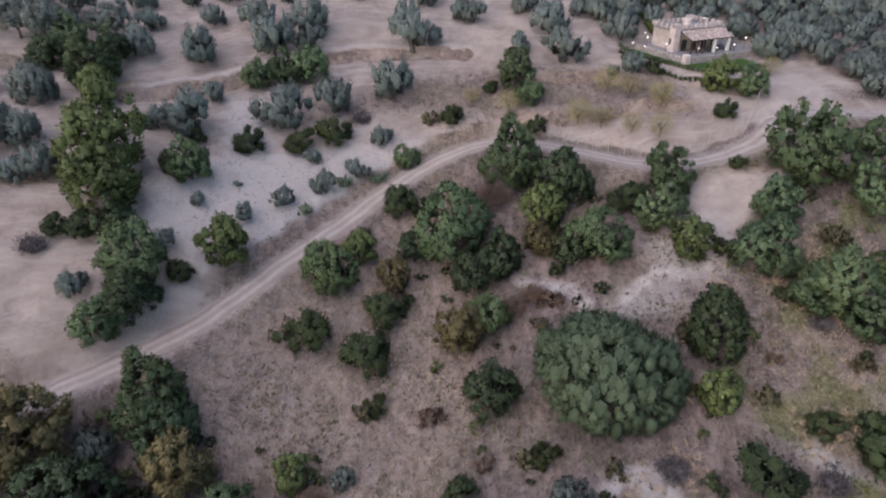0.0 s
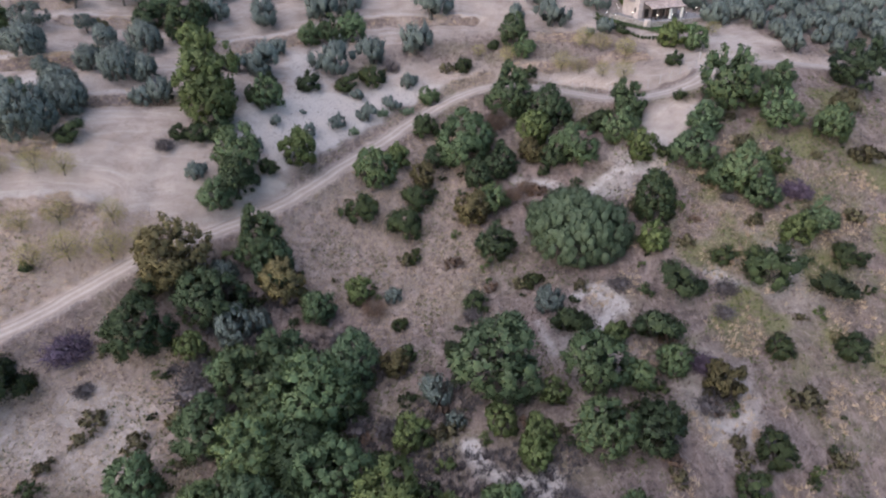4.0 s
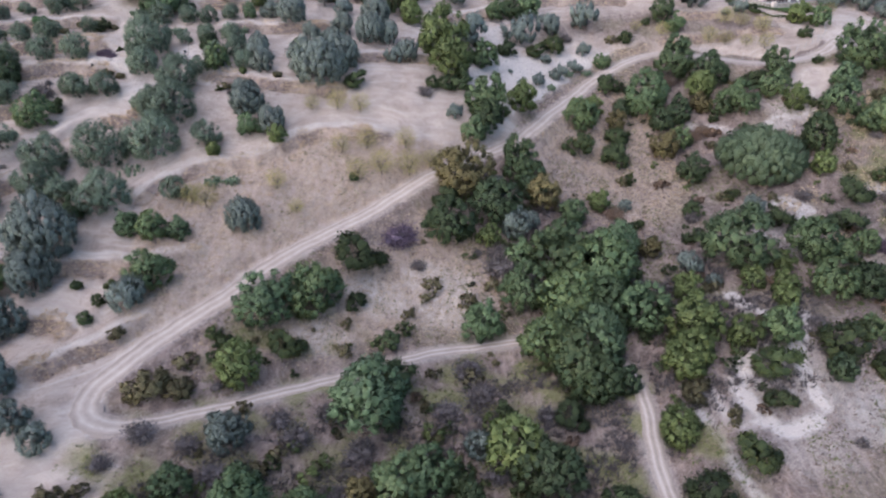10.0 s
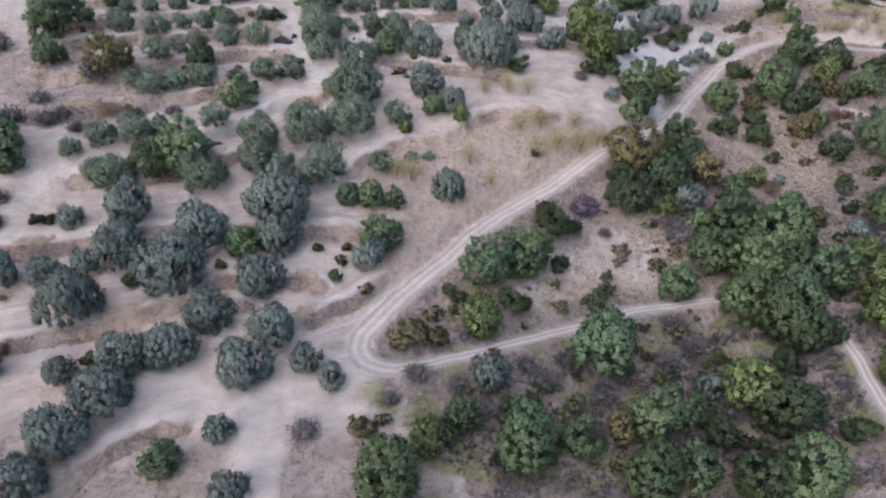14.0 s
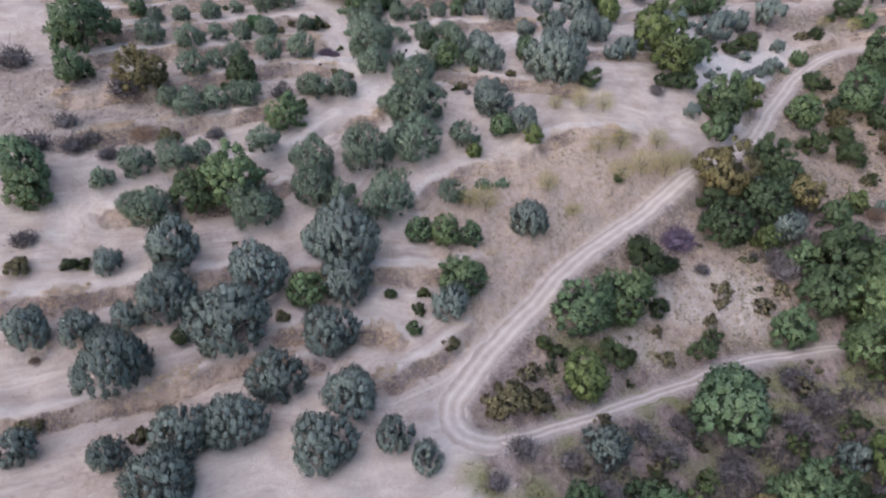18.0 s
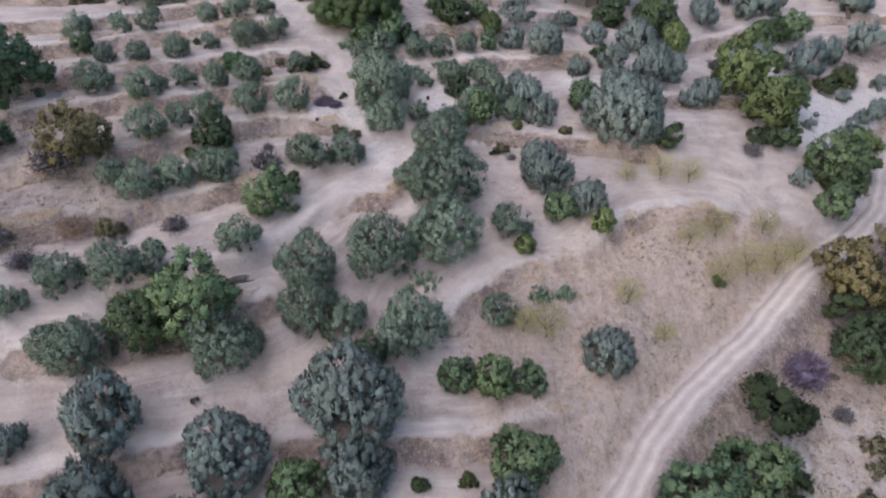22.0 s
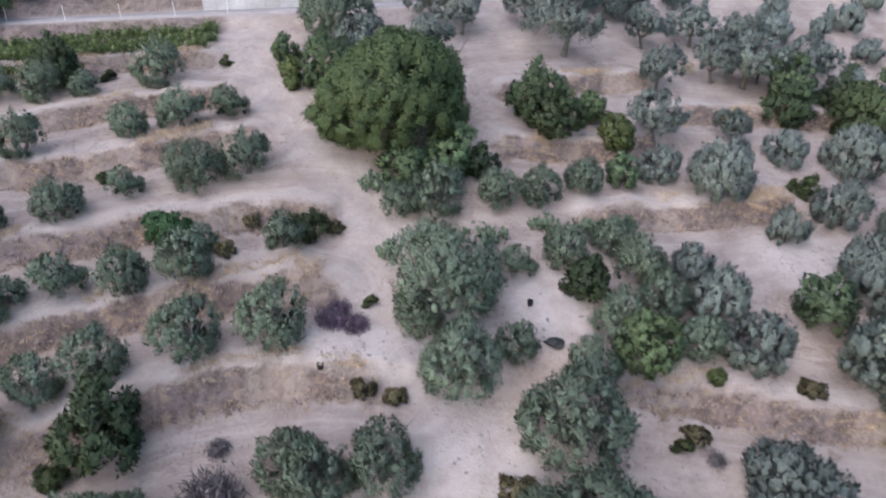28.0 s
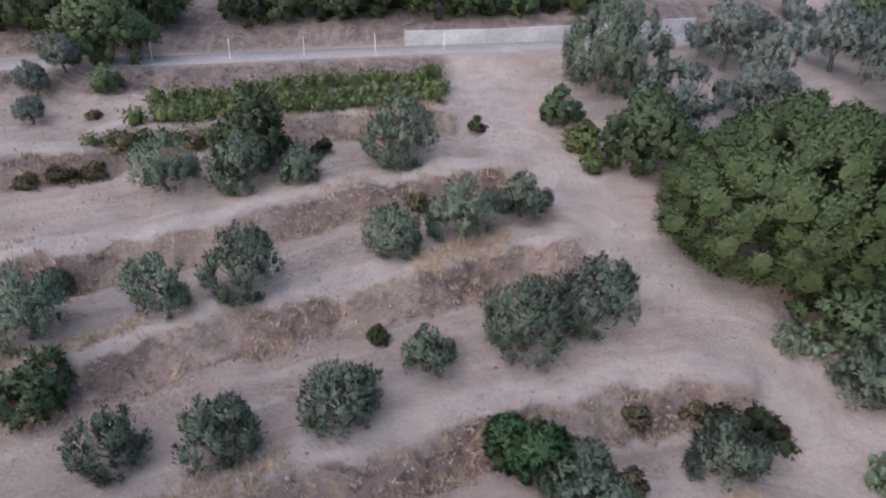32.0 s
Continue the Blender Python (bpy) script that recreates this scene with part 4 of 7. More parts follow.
def old_olive_build(rng, R):
    crown = crown_mesh(rng, OLIVE, R, 1.7, 0.42, 0.5, 130, 0.15, 46, 0.16 + 0.025 * R, 0.2, plume=1.2, up=0.6, spread=0.5, lobes=0.36, core=0.55)
    return [("trunk", trunk_mesh("trunk", rng, R, 0.4, 0.9, 5, 0.07)), ("crown", crown)]


def broad_build(material, high=1.75, clumps=104, lobes=0.3):
    def build(rng, R):
        n = int(clumps * (0.62 if R < 1.6 else 1.0 if R < 2.6 else 1.5))
        crown = crown_mesh(rng, material, R, high, 0.42, 0.04, n, 0.26 if R < 1.6 else 0.205 if R < 2.6 else 0.168, 42, 0.15 + 0.027 * R, 0.34, plume=1.15, up=0.35, spread=0.7, lobes=lobes, core=0.64)
        return [("trunk", trunk_mesh("trunk", rng, R, 0.4, 0.9, 4, 0.06)), ("crown", crown)]
    return build


def bush_build(material, high=1.3, leaf=0.13, clumps=42, up=0.5, per=46, lobes=0.3):
    def build(rng, R):
        crown = crown_mesh(rng, material, R, high, 0.36, -0.05, clumps, 0.30, per, leaf * (0.7 + 0.3 * R), 0.34, plume=1.1, up=up, spread=0.6, lobes=lobes, core=0.64)
        return [("woody_base", trunk_mesh("woody_base", rng, R, 0.12, 0.6, 3 if per > 30 else 1, 0.05)), ("crown", crown)]
    return build


def airy_build(material, leaves=1500, leaf=0.08, tall=1.0):
    """Thin branches with scattered leaves that let the ground show through."""
    def build(rng, R):
        d = unit(rng.normal(size=(leaves, 3)))
        rad = rng.uniform(0.3, 1.0, size=(leaves, 1)) ** 0.6
        base = d * rad * [R, R, tall * R * 0.85] + [0, 0, tall * R * 1.05]
        base += 0.12 * R * rng.normal(size=base.shape)
        base[:, 2] = np.maximum(base[:, 2], 0.3 * R)
        lv, lf = blades(rng, base, unit(rng.normal(size=base.shape)), R * leaf * rng.uniform(0.6, 1.3, leaves), R * leaf * 0.35 * rng.uniform(0.7, 1.3, leaves))
        return [("trunk", trunk_mesh("trunk", rng, R, 0.45, 1.35, 7, 0.045)), ("crown", raw_mesh("crown", lv, lf, material))]
    return build


def twig_build(material, twigs=1300, tall=0.95, fine=0.026):
    """A leafless thicket of upright twigs."""
    def build(rng, R):
        d = unit(rng.normal(size=(twigs, 3)) * [1, 1, 0.7] + [0, 0, 0.35])
        d[:, 2] = np.abs(d[:, 2])
        base = d * rng.uniform(0.1, 0.75, size=(twigs, 1)) * [R, R, tall * R]
        base = base * rng.uniform(0.6, 1.2, size=(twigs, 1)) + rng.normal(size=base.shape) * R * 0.08
        way = unit(0.5 * d + rng.normal(size=d.shape) * 0.8 + [0, 0, 0.35])
        lv, lf = leaflets(rng, base, way, R * rng.uniform(0.12, 0.36, twigs), R * fine * rng.uniform(0.6, 1.4, twigs))
        sv, sf = ICO1
        core = np.concatenate([sv * R * 0.2 * rng.uniform(0.7, 1.2, size=(len(sv), 1)) * [1, 1, tall] + [x * R * 0.35, y * R * 0.35, R * 0.3] for x, y in rng.uniform(-1, 1, size=(5, 2))])
        cf = np.concatenate([sf + i * len(sv) for i in range(5)])
        core[:, 2] = np.maximum(core[:, 2], -0.1)
        return [("woody_base", trunk_mesh("woody_base", rng, R, 0.1, 0.6, 5, 0.04)), ("thicket", raw_mesh("thicket", np.concatenate([core, lv]), np.concatenate([cf, lf + len(core)]), material))]
    return build


def walnut_build(rng, R):
    crown = crown_mesh(rng, WALNUT, R, 1.27, 0.3, 0.0, 480, 0.115, 170, 0.2, 0.34, plume=1.35, up=0.45, spread=0.8, lobes=0.12, floor=0.0, lift=0.26)
    return [("trunk", trunk_mesh("trunk", rng, R, 0.2, 0.36, 7, 0.05)), ("crown", crown)]


def far_olive_build(rng, R):
    crown = crown_mesh(rng, OLIVE, R, 1.5, 0.4, 0.14, 50, 0.24, 22, 0.27, 0.24, plume=1.6, up=0.7, spread=0.45, lobes=0.32)
    return [("trunk", trunk_mesh("trunk", rng, R, 0.35, 0.85, 4, 0.085)), ("crown", crown)]


def big_build(rng, R):
    crown = crown_mesh(rng, CAROB, R, 1.12, 0.3, -0.05, 440, 0.105, 90, 0.24, 0.16, plume=1.7, up=1.0, spread=0.5, lobes=0.2, floor=-0.3)
    return [("trunk", trunk_mesh("trunk", rng, R, 0.3, 0.6, 6, 0.05)), ("crown", crown)]


species("O", (1.4, 2.1, 3.0, 4.4), 4, olive_build)
species("G", (1.3, 2.1, 3.2), 5, broad_build(GREEN))
species("A", (2.2, 3.2), 2, broad_build(AUTUMN))
species("L", (0.9, 2.0), 3, broad_build(LIME, 1.75, 100))
species("B", (0.7, 1.2, 2.0), 3, bush_build(DARK))
species("E", (1.5,), 1, bush_build(OLEANDER, 1.7, 0.2, 60, 1.1, 60))
species("W", (1.6, 2.4), 3, airy_build(YELLOW, 1700, 0.07, 1.0))
species("S", (1.5, 2.3), 3, twig_build(GREY))
species("P", (2.3,), 2, twig_build(PURPLE, 3200, 0.8, 0.02))
species("R", (1.4,), 2, airy_build(RUST, 2200, 0.09, 0.62))
species("D", (1.2, 2.0), 3, bush_build(KHAKI, 1.1, 0.2, 32, 0.6))
species("T", (6.0,), 1, big_build)
species("H", (0.8,), 3, bush_build(DARK, 1.3, 0.17, 16, 0.4, 22))
species("Y", (0.8,), 3, bush_build(LIME, 1.3, 0.17, 14, 0.4, 24))
species("K", (0.8,), 3, bush_build(KHAKI, 1.1, 0.2, 14, 0.6, 24))
species("Z", (0.8,), 2, bush_build(RUST, 1.1, 0.19, 14, 0.5, 24))
species("N", (7.6,), 1, walnut_build)
species("F", (2.4,), 4, far_olive_build)
species("U", (2.0, 3.0), 4, old_olive_build)
species("V", (1.5, 2.2, 3.0, 4.4), 4, near_olive_build)
NAMES = {
    "O": ("olive_tree", "grey-green olive tree with a dense rounded crown", "tree", "olive trees of the grove"),
    "G": ("broadleaf_tree", "dark green broad-leaved tree with a lumpy crown", "tree", "green trees of the hillside"),
    "A": ("oak_tree", "oak tree turning brown and yellow in autumn", "tree", "turning oaks"),
    "L": ("young_tree", "light yellow-green leafy young tree", "tree", "light green trees"),
    "B": ("mastic_bush", "low dark green evergreen bush on dry ground", "bush", "evergreen bushes"),
    "E": ("oleander_bush", "dense upright dark green bush on a terrace bank", "bush", ""),
    "W": ("almond_tree", "sparse almond tree with thin yellow autumn leaves", "tree", "almond trees"),
    "S": ("bare_shrub", "leafless grey thorny shrub", "shrub", "bare grey shrubs"),
    "P": ("purple_shrub", "leafless dark purple shrub beside the dirt track", "shrub", "purple shrubs"),
    "R": ("rusty_shrub", "rust-red dying shrub on the dry slope", "shrub", "rusty shrubs"),
    "D": ("dry_shrub", "dry khaki shrub on a terrace bank", "shrub", "dry shrubs"),
    "F": ("olive_tree", "grey-green olive tree with a dense rounded crown", "tree", "olive trees of the grove"),
    "U": ("olive_tree", "old grey-green olive tree with an open crown on a bare trunk", "tree", "olive trees of the grove"),
    "V": ("olive_tree", "grey-green olive tree with a dense rounded crown", "tree", "olive trees of the grove"),
    "N": ("walnut_tree", "huge spreading walnut tree with a dense green crown", "tree", ""),
    "H": ("undergrowth_bush", "small dark green bush among the gully trees", "bush", "low undergrowth"),
    "Y": ("leafy_shrub", "small yellow-green leafy bush among the scrub", "bush", "light green shrubs"),
    "K": ("khaki_shrub", "small dry khaki bush on the scrub slope", "bush", "khaki shrubs"),
    "Z": ("withered_shrub", "small rust-brown withered bush on the slope", "bush", "withered shrubs"),
    "T": ("carob_tree", "very broad low green tree on the spur", "tree", ""),
}


def stand(kind, x, y, r, label=""):
    """One plant of a kind at a place, its crown r metres in radius."""
    if kind == "O":
        kind = "U" if y > 84 and -101 < x < -48 or x < -138 and y > 85 else "V" if y > 22 and x < -74 else "F" if x > -48 and y > 50 else "O"
    sizes, built = SPECIES[kind]
    size = min(sizes, key=lambda s: abs(math.log(s / r)))
    k = hash_no(kind, round(x * 10), round(y * 10))
    parts = built[size][k % len(built[size])]
    name, text, cat, group = NAMES[kind]
    if kind in "OVFU":
        text = ("small young olive tree with an upright grey-green crown" if r < 1.7 else "old spreading olive tree with a broad grey-green crown" if r > 3.0 else text)
    thing = tagged(new(name), label or text, cat, group)
    s = r / size * (1.08 if kind in "OVUB" else 1.16 if kind in "GLA" else 1.55 if kind == "P" else 1.25 if kind == "S" and r > 1.2 else 1.0)
    thing.matrix_world = pose(x, y, height(x, y) - 0.04, 0, 0, 0 if kind == "N" else k % 360) @ Matrix.Diagonal((s, s, s * (0.92 + 0.16 * ((k // 7) % 10) / 10), 1))
    for pn, me in parts:
        ob = new(pn, me)
        ob.parent = thing
    return thing


# Places of the plants: x, y and crown radius, by kind and part of the hillside.
PLANTS = []
OAKS_LOWER_CENTRE = [(-47.8, -9.9, 1.75)]
PLANTS.append(("A", OAKS_LOWER_CENTRE))
OAKS_LOWER_EAST = [(26.6, 23.0, 1.98)]
PLANTS.append(("A", OAKS_LOWER_EAST))
OAKS_LOWER_SLOPE = [(-7.8, 28.3, 1.55)]
PLANTS.append(("A", OAKS_LOWER_SLOPE))
OAKS_MIDDLE_EAST = [(11.4, 67.5, 2.01), (1.8, 55.6, 2.41)]
PLANTS.append(("A", OAKS_MIDDLE_EAST))
OAKS_MIDDLE_SLOPE = [(-5.4, 63.8, 1.8), (-22.8, 39.5, 2.61), (-36.1, 39.4, 4.27)]
PLANTS.append(("A", OAKS_MIDDLE_SLOPE))
OAKS_MIDDLE_WEST = [(-125.5, 47.4, 3.32)]
PLANTS.append(("A", OAKS_MIDDLE_WEST))
BUSHES_LOWER_CENTRE = [(-50.6, 24.6, 3.65), (-51.0, 18.2, 1.64), (-82.2, 15.3, 0.85), (-86.4, 14.7, 0.84), (-46.3, 13.0, 1.89), (-82.7, 12.5, 0.97), (-83.2, 9.7, 1.01), (-67.7, 9.5, 1.11), (-58.6, 9.3, 2.39), (-66.4, 8.3, 1.46), (-45.7, 6.3, 3.08)]
PLANTS.append(("B", BUSHES_LOWER_CENTRE))
BUSHES_LOWER_EAST = [(12.3, 32.4, 2.57), (21.7, 30.5, 2.92), (43.8, 28.8, 2.12), (35.3, 28.4, 1.81), (19.5, 18.7, 2.46), (30.4, 16.4, 2.25), (26.5, 12.5, 1.73), (36.5, 11.6, 1.87), (9.4, 6.0, 2.95), (14.6, 3.6, 2.42), (0.1, 3.3, 2.66)]
PLANTS.append(("B", BUSHES_LOWER_EAST))
BUSHES_LOWER_SLOPE = [(-6.5, 30.6, 1.16), (-1.6, 30.4, 1.27), (-31.4, 2.6, 1.43), (-23.8, -0.1, 2.07), (-1.3, -1.7, 1.79), (-6.3, -8.4, 2.48), (-20.9, -11.4, 2.01), (-12.3, -12.3, 2.51)]
PLANTS.append(("B", BUSHES_LOWER_SLOPE))
BUSHES_LOWER_WEST = [(-123.8, 16.4, 0.97), (-125.5, 15.7, 1.24), (-109.9, 7.6, 1.17)]
PLANTS.append(("B", BUSHES_LOWER_WEST))
BUSHES_MIDDLE_CENTRE = [(-54.3, 57.3, 2.05), (-77.2, 54.3, 0.71), (-52.9, 38.1, 0.86)]
PLANTS.append(("B", BUSHES_MIDDLE_CENTRE))
BUSHES_MIDDLE_EAST = [(32.6, 41.3, 1.66), (36.7, 41.3, 1.55), (9.1, 41.2, 1.35), (47.8, 40.6, 2.17), (1.6, 38.2, 1.72), (37.4, 38.2, 3.54), (26.4, 36.8, 2.86), (44.2, 36.0, 2.77)]
PLANTS.append(("B", BUSHES_MIDDLE_EAST))
BUSHES_MIDDLE_SLOPE = [(-38.4, 61.3, 1.8), (-40.6, 61.0, 1.49), (-6.4, 59.2, 2.5), (-27.8, 59.2, 1.57), (-14.0, 54.9, 2.82), (-7.8, 53.1, 2.93), (-6.5, 47.9, 1.38), (-38.7, 37.4, 2.58), (-7.8, 35.5, 1.1)]
PLANTS.append(("B", BUSHES_MIDDLE_SLOPE))
BUSHES_MIDDLE_WEST = [(-102.2, 69.8, 1.93), (-97.2, 64.0, 0.6), (-114.4, 51.4, 0.86), (-114.0, 50.9, 0.94), (-101.7, 47.6, 1.54)]
PLANTS.append(("B", BUSHES_MIDDLE_WEST))
BUSHES_UPPER_CENTRE = [(-59.3, 78.2, 1.4)]
PLANTS.append(("B", BUSHES_UPPER_CENTRE))
BUSHES_UPPER_EAST = [(7.2, 96.0, 1.26), (30.9, 95.8, 1.49), (1.3, 90.3, 1.86), (13.1, 87.8, 1.58), (37.4, 84.3, 1.73), (35.5, 73.7, 1.09), (22.1, 71.3, 2.39)]
PLANTS.append(("B", BUSHES_UPPER_EAST))
BUSHES_UPPER_SLOPE = [(-15.0, 85.8, 2.57), (-19.2, 83.4, 2.21), (-25.4, 81.4, 2.42), (-31.7, 80.9, 1.4), (-5.3, 74.7, 2.51)]
PLANTS.append(("B", BUSHES_UPPER_SLOPE))
BUSHES_UPPER_WEST = [(-113.4, 91.9, 0.71), (-123.8, 88.5, 0.82), (-119.2, 74.3, 0.62)]
PLANTS.append(("B", BUSHES_UPPER_WEST))
DRY_SHRUBS_LOWER_CENTRE = [(-78.9, 7.8, 1.19), (-69.6, 1.2, 2.05), (-72.7, 0.7, 3.05), (-77.7, -13.3, 2.03)]
PLANTS.append(("D", DRY_SHRUBS_LOWER_CENTRE))
DRY_SHRUBS_LOWER_SLOPE = [(-9.6, 0.9, 1.92)]
PLANTS.append(("D", DRY_SHRUBS_LOWER_SLOPE))
DRY_SHRUBS_LOWER_WEST = [(-130.9, 14.8, 1.7), (-98.9, 10.5, 1.01), (-122.2, -3.8, 1.61), (-110.8, -4.3, 1.15)]
PLANTS.append(("D", DRY_SHRUBS_LOWER_WEST))
DRY_SHRUBS_MIDDLE_CENTRE = [(-67.8, 57.6, 1.01), (-76.2, 55.1, 1.0), (-87.7, 51.6, 1.34)]
PLANTS.append(("D", DRY_SHRUBS_MIDDLE_CENTRE))
DRY_SHRUBS_MIDDLE_EAST = [(57.7, 57.8, 2.27)]
PLANTS.append(("D", DRY_SHRUBS_MIDDLE_EAST))
DRY_SHRUBS_MIDDLE_WEST = [(-108.0, 67.4, 0.92), (-97.4, 58.0, 1.04), (-95.2, 57.6, 0.92), (-119.6, 38.7, 1.66)]
PLANTS.append(("D", DRY_SHRUBS_MIDDLE_WEST))
DRY_SHRUBS_UPPER_CENTRE = [(-62.4, 89.2, 1.45)]
PLANTS.append(("D", DRY_SHRUBS_UPPER_CENTRE))
DRY_SHRUBS_UPPER_EAST = [(60.3, 70.1, 2.5)]
PLANTS.append(("D", DRY_SHRUBS_UPPER_EAST))
DRY_SHRUBS_UPPER_WEST = [(-138.8, 89.9, 0.63), (-135.9, 87.3, 1.07), (-137.0, 85.2, 0.86), (-117.4, 84.5, 0.87), (-138.7, 84.2, 1.01), (-140.1, 83.4, 0.82), (-103.8, 71.5, 0.82), (-106.8, 70.9, 0.8), (-100.3, 70.5, 0.81)]
PLANTS.append(("D", DRY_SHRUBS_UPPER_WEST))
OLEANDER_MIDDLE_WEST = [(-113.2, 68.9, 1.39), (-112.1, 68.1, 1.6)]
PLANTS.append(("E", OLEANDER_MIDDLE_WEST))
BROADLEAVES_LOWER_CENTRE = [(-76.0, 24.3, 1.69), (-82.9, 24.2, 1.68), (-79.3, 23.6, 1.9), (-56.0, 16.7, 3.53), (-77.3, 15.9, 2.86), (-62.0, 13.8, 3.46), (-47.5, 1.2, 4.39), (-59.7, -9.8, 2.22), (-66.6, -10.9, 1.93), (-53.2, -12.2, 2.42), (-59.8, -14.3, 3.36), (-46.2, -17.0, 3.04), (-74.3, -20.8, 3.65)]
PLANTS.append(("G", BROADLEAVES_LOWER_CENTRE))
BROADLEAVES_LOWER_EAST = [(22.4, 25.5, 1.69), (3.4, 24.9, 4.65), (13.7, 24.0, 2.99), (18.1, 23.6, 1.65), (12.8, 16.6, 2.81), (18.1, 16.6, 2.48), (14.3, 8.9, 1.69), (21.9, 8.4, 1.93), (2.8, 8.2, 2.19), (7.6, 2.2, 1.55)]
PLANTS.append(("G", BROADLEAVES_LOWER_EAST))
BROADLEAVES_LOWER_SLOPE = [(-37.8, 31.5, 3.53), (-20.3, 28.8, 3.26), (-27.3, 27.9, 2.24), (-13.1, 27.3, 3.1), (-21.8, 26.2, 4.35), (-20.6, 23.4, 2.85), (-13.2, 22.7, 2.52), (-16.5, 22.0, 4.54), (-20.2, 20.8, 3.0), (-27.2, 20.7, 3.18), (-22.3, 17.3, 3.65), (-20.5, 16.8, 2.78), (-33.4, 15.9, 2.55), (-16.3, 15.8, 3.19), (-13.0, 14.0, 3.39), (-22.7, 13.5, 2.69), (-25.9, 13.4, 1.52), (-17.0, 12.3, 1.86), (-25.7, 11.3, 3.01), (-19.9, 8.2, 3.73), (-22.2, 5.7, 4.05), (-17.2, 3.4, 1.77), (-20.1, 3.3, 3.13), (-40.8, -7.0, 2.79), (-37.6, -7.3, 1.94), (-28.1, -8.2, 3.44), (-44.0, -8.8, 2.85), (-36.0, -10.3, 1.75), (-41.0, -15.7, 2.48), (-29.3, -17.7, 3.6), (-33.5, -17.8, 3.31)]
PLANTS.append(("G", BROADLEAVES_LOWER_SLOPE))
BROADLEAVES_LOWER_WEST = [(-108.6, 28.6, 4.07), (-134.6, 27.0, 2.99), (-112.5, 26.9, 2.75), (-91.1, 26.1, 1.85), (-132.8, 23.7, 2.41), (-96.4, 13.4, 2.21), (-97.6, -18.1, 2.02)]
PLANTS.append(("G", BROADLEAVES_LOWER_WEST))
BROADLEAVES_MIDDLE_CENTRE = [(-81.4, 65.5, 1.63), (-64.6, 63.4, 1.95), (-78.6, 59.4, 2.02), (-70.1, 44.5, 1.95)]
PLANTS.append(("G", BROADLEAVES_MIDDLE_CENTRE))
BROADLEAVES_MIDDLE_EAST = [(1.1, 69.0, 4.45), (25.0, 67.5, 2.63), (37.0, 65.6, 2.38), (48.0, 65.4, 2.82), (6.6, 65.3, 2.81), (17.7, 65.1, 3.25), (14.6, 65.1, 1.96), (3.0, 63.5, 2.12), (54.5, 61.8, 2.73), (33.8, 59.2, 3.13), (4.9, 57.7, 2.31), (35.9, 53.7, 2.03), (38.3, 53.5, 3.07), (26.0, 50.5, 3.02), (40.4, 50.2, 2.15), (4.7, 48.3, 2.49), (46.2, 45.2, 2.39)]
PLANTS.append(("G", BROADLEAVES_MIDDLE_EAST))
BROADLEAVES_MIDDLE_SLOPE = [(-3.6, 68.0, 1.7), (-35.5, 62.9, 2.15), (-12.6, 62.4, 2.72), (-31.3, 56.7, 3.64), (-31.1, 53.7, 2.83), (-33.1, 51.3, 2.34), (-26.0, 44.6, 3.47), (-24.2, 42.0, 3.07), (-17.9, 37.0, 1.97), (-30.4, 35.9, 3.54)]
PLANTS.append(("G", BROADLEAVES_MIDDLE_SLOPE))
BROADLEAVES_MIDDLE_WEST = [(-133.3, 69.4, 1.46), (-137.1, 55.2, 5.24), (-111.5, 52.9, 2.48), (-135.4, 46.9, 2.5), (-103.5, 43.8, 2.7)]
PLANTS.append(("G", BROADLEAVES_MIDDLE_WEST))
BROADLEAVES_UPPER_CENTRE = [(-72.9, 113.6, 3.36), (-53.4, 96.3, 2.72), (-46.8, 95.6, 2.45), (-55.0, 92.0, 2.36), (-47.8, 89.6, 3.5), (-77.6, 86.1, 1.48), (-82.9, 85.3, 2.54), (-81.7, 82.9, 2.61), (-76.5, 77.1, 1.57), (-88.7, 77.0, 1.45)]
PLANTS.append(("G", BROADLEAVES_UPPER_CENTRE))
BROADLEAVES_UPPER_EAST = [(10.7, 97.1, 2.96), (12.6, 92.1, 2.03), (42.4, 89.3, 1.96), (9.1, 78.5, 4.05), (65.5, 78.2, 4.05), (51.8, 75.0, 2.41), (15.1, 74.6, 3.19), (27.0, 72.2, 2.9), (42.4, 71.2, 4.33)]
PLANTS.append(("G", BROADLEAVES_UPPER_EAST))
BROADLEAVES_UPPER_SLOPE = [(-19.7, 97.9, 2.54), (-23.7, 96.9, 2.52), (-27.0, 95.1, 2.07), (-4.9, 83.2, 1.62), (-33.0, 73.8, 1.37), (-30.5, 73.4, 2.4)]
PLANTS.append(("G", BROADLEAVES_UPPER_SLOPE))
BROADLEAVES_UPPER_WEST = [(-140.4, 97.1, 3.04), (-139.1, 93.2, 0.94), (-107.7, 92.7, 1.33), (-102.5, 87.7, 2.68), (-127.7, 87.0, 2.15), (-91.1, 76.8, 2.41), (-135.4, 76.0, 0.71), (-94.9, 76.0, 2.14)]
PLANTS.append(("G", BROADLEAVES_UPPER_WEST))
UNDERGROWTH_LOWER_CENTRE = [(-55.0, -12.3, 1.5), (-68.1, -13.3, 1.76)]
PLANTS.append(("H", UNDERGROWTH_LOWER_CENTRE))
UNDERGROWTH_LOWER_SLOPE = [(-44.2, 15.3, 1.49), (-33.6, -10.8, 1.86)]
PLANTS.append(("H", UNDERGROWTH_LOWER_SLOPE))
UNDERGROWTH_LOWER_WEST = [(-106.9, 21.4, 0.59)]
PLANTS.append(("H", UNDERGROWTH_LOWER_WEST))
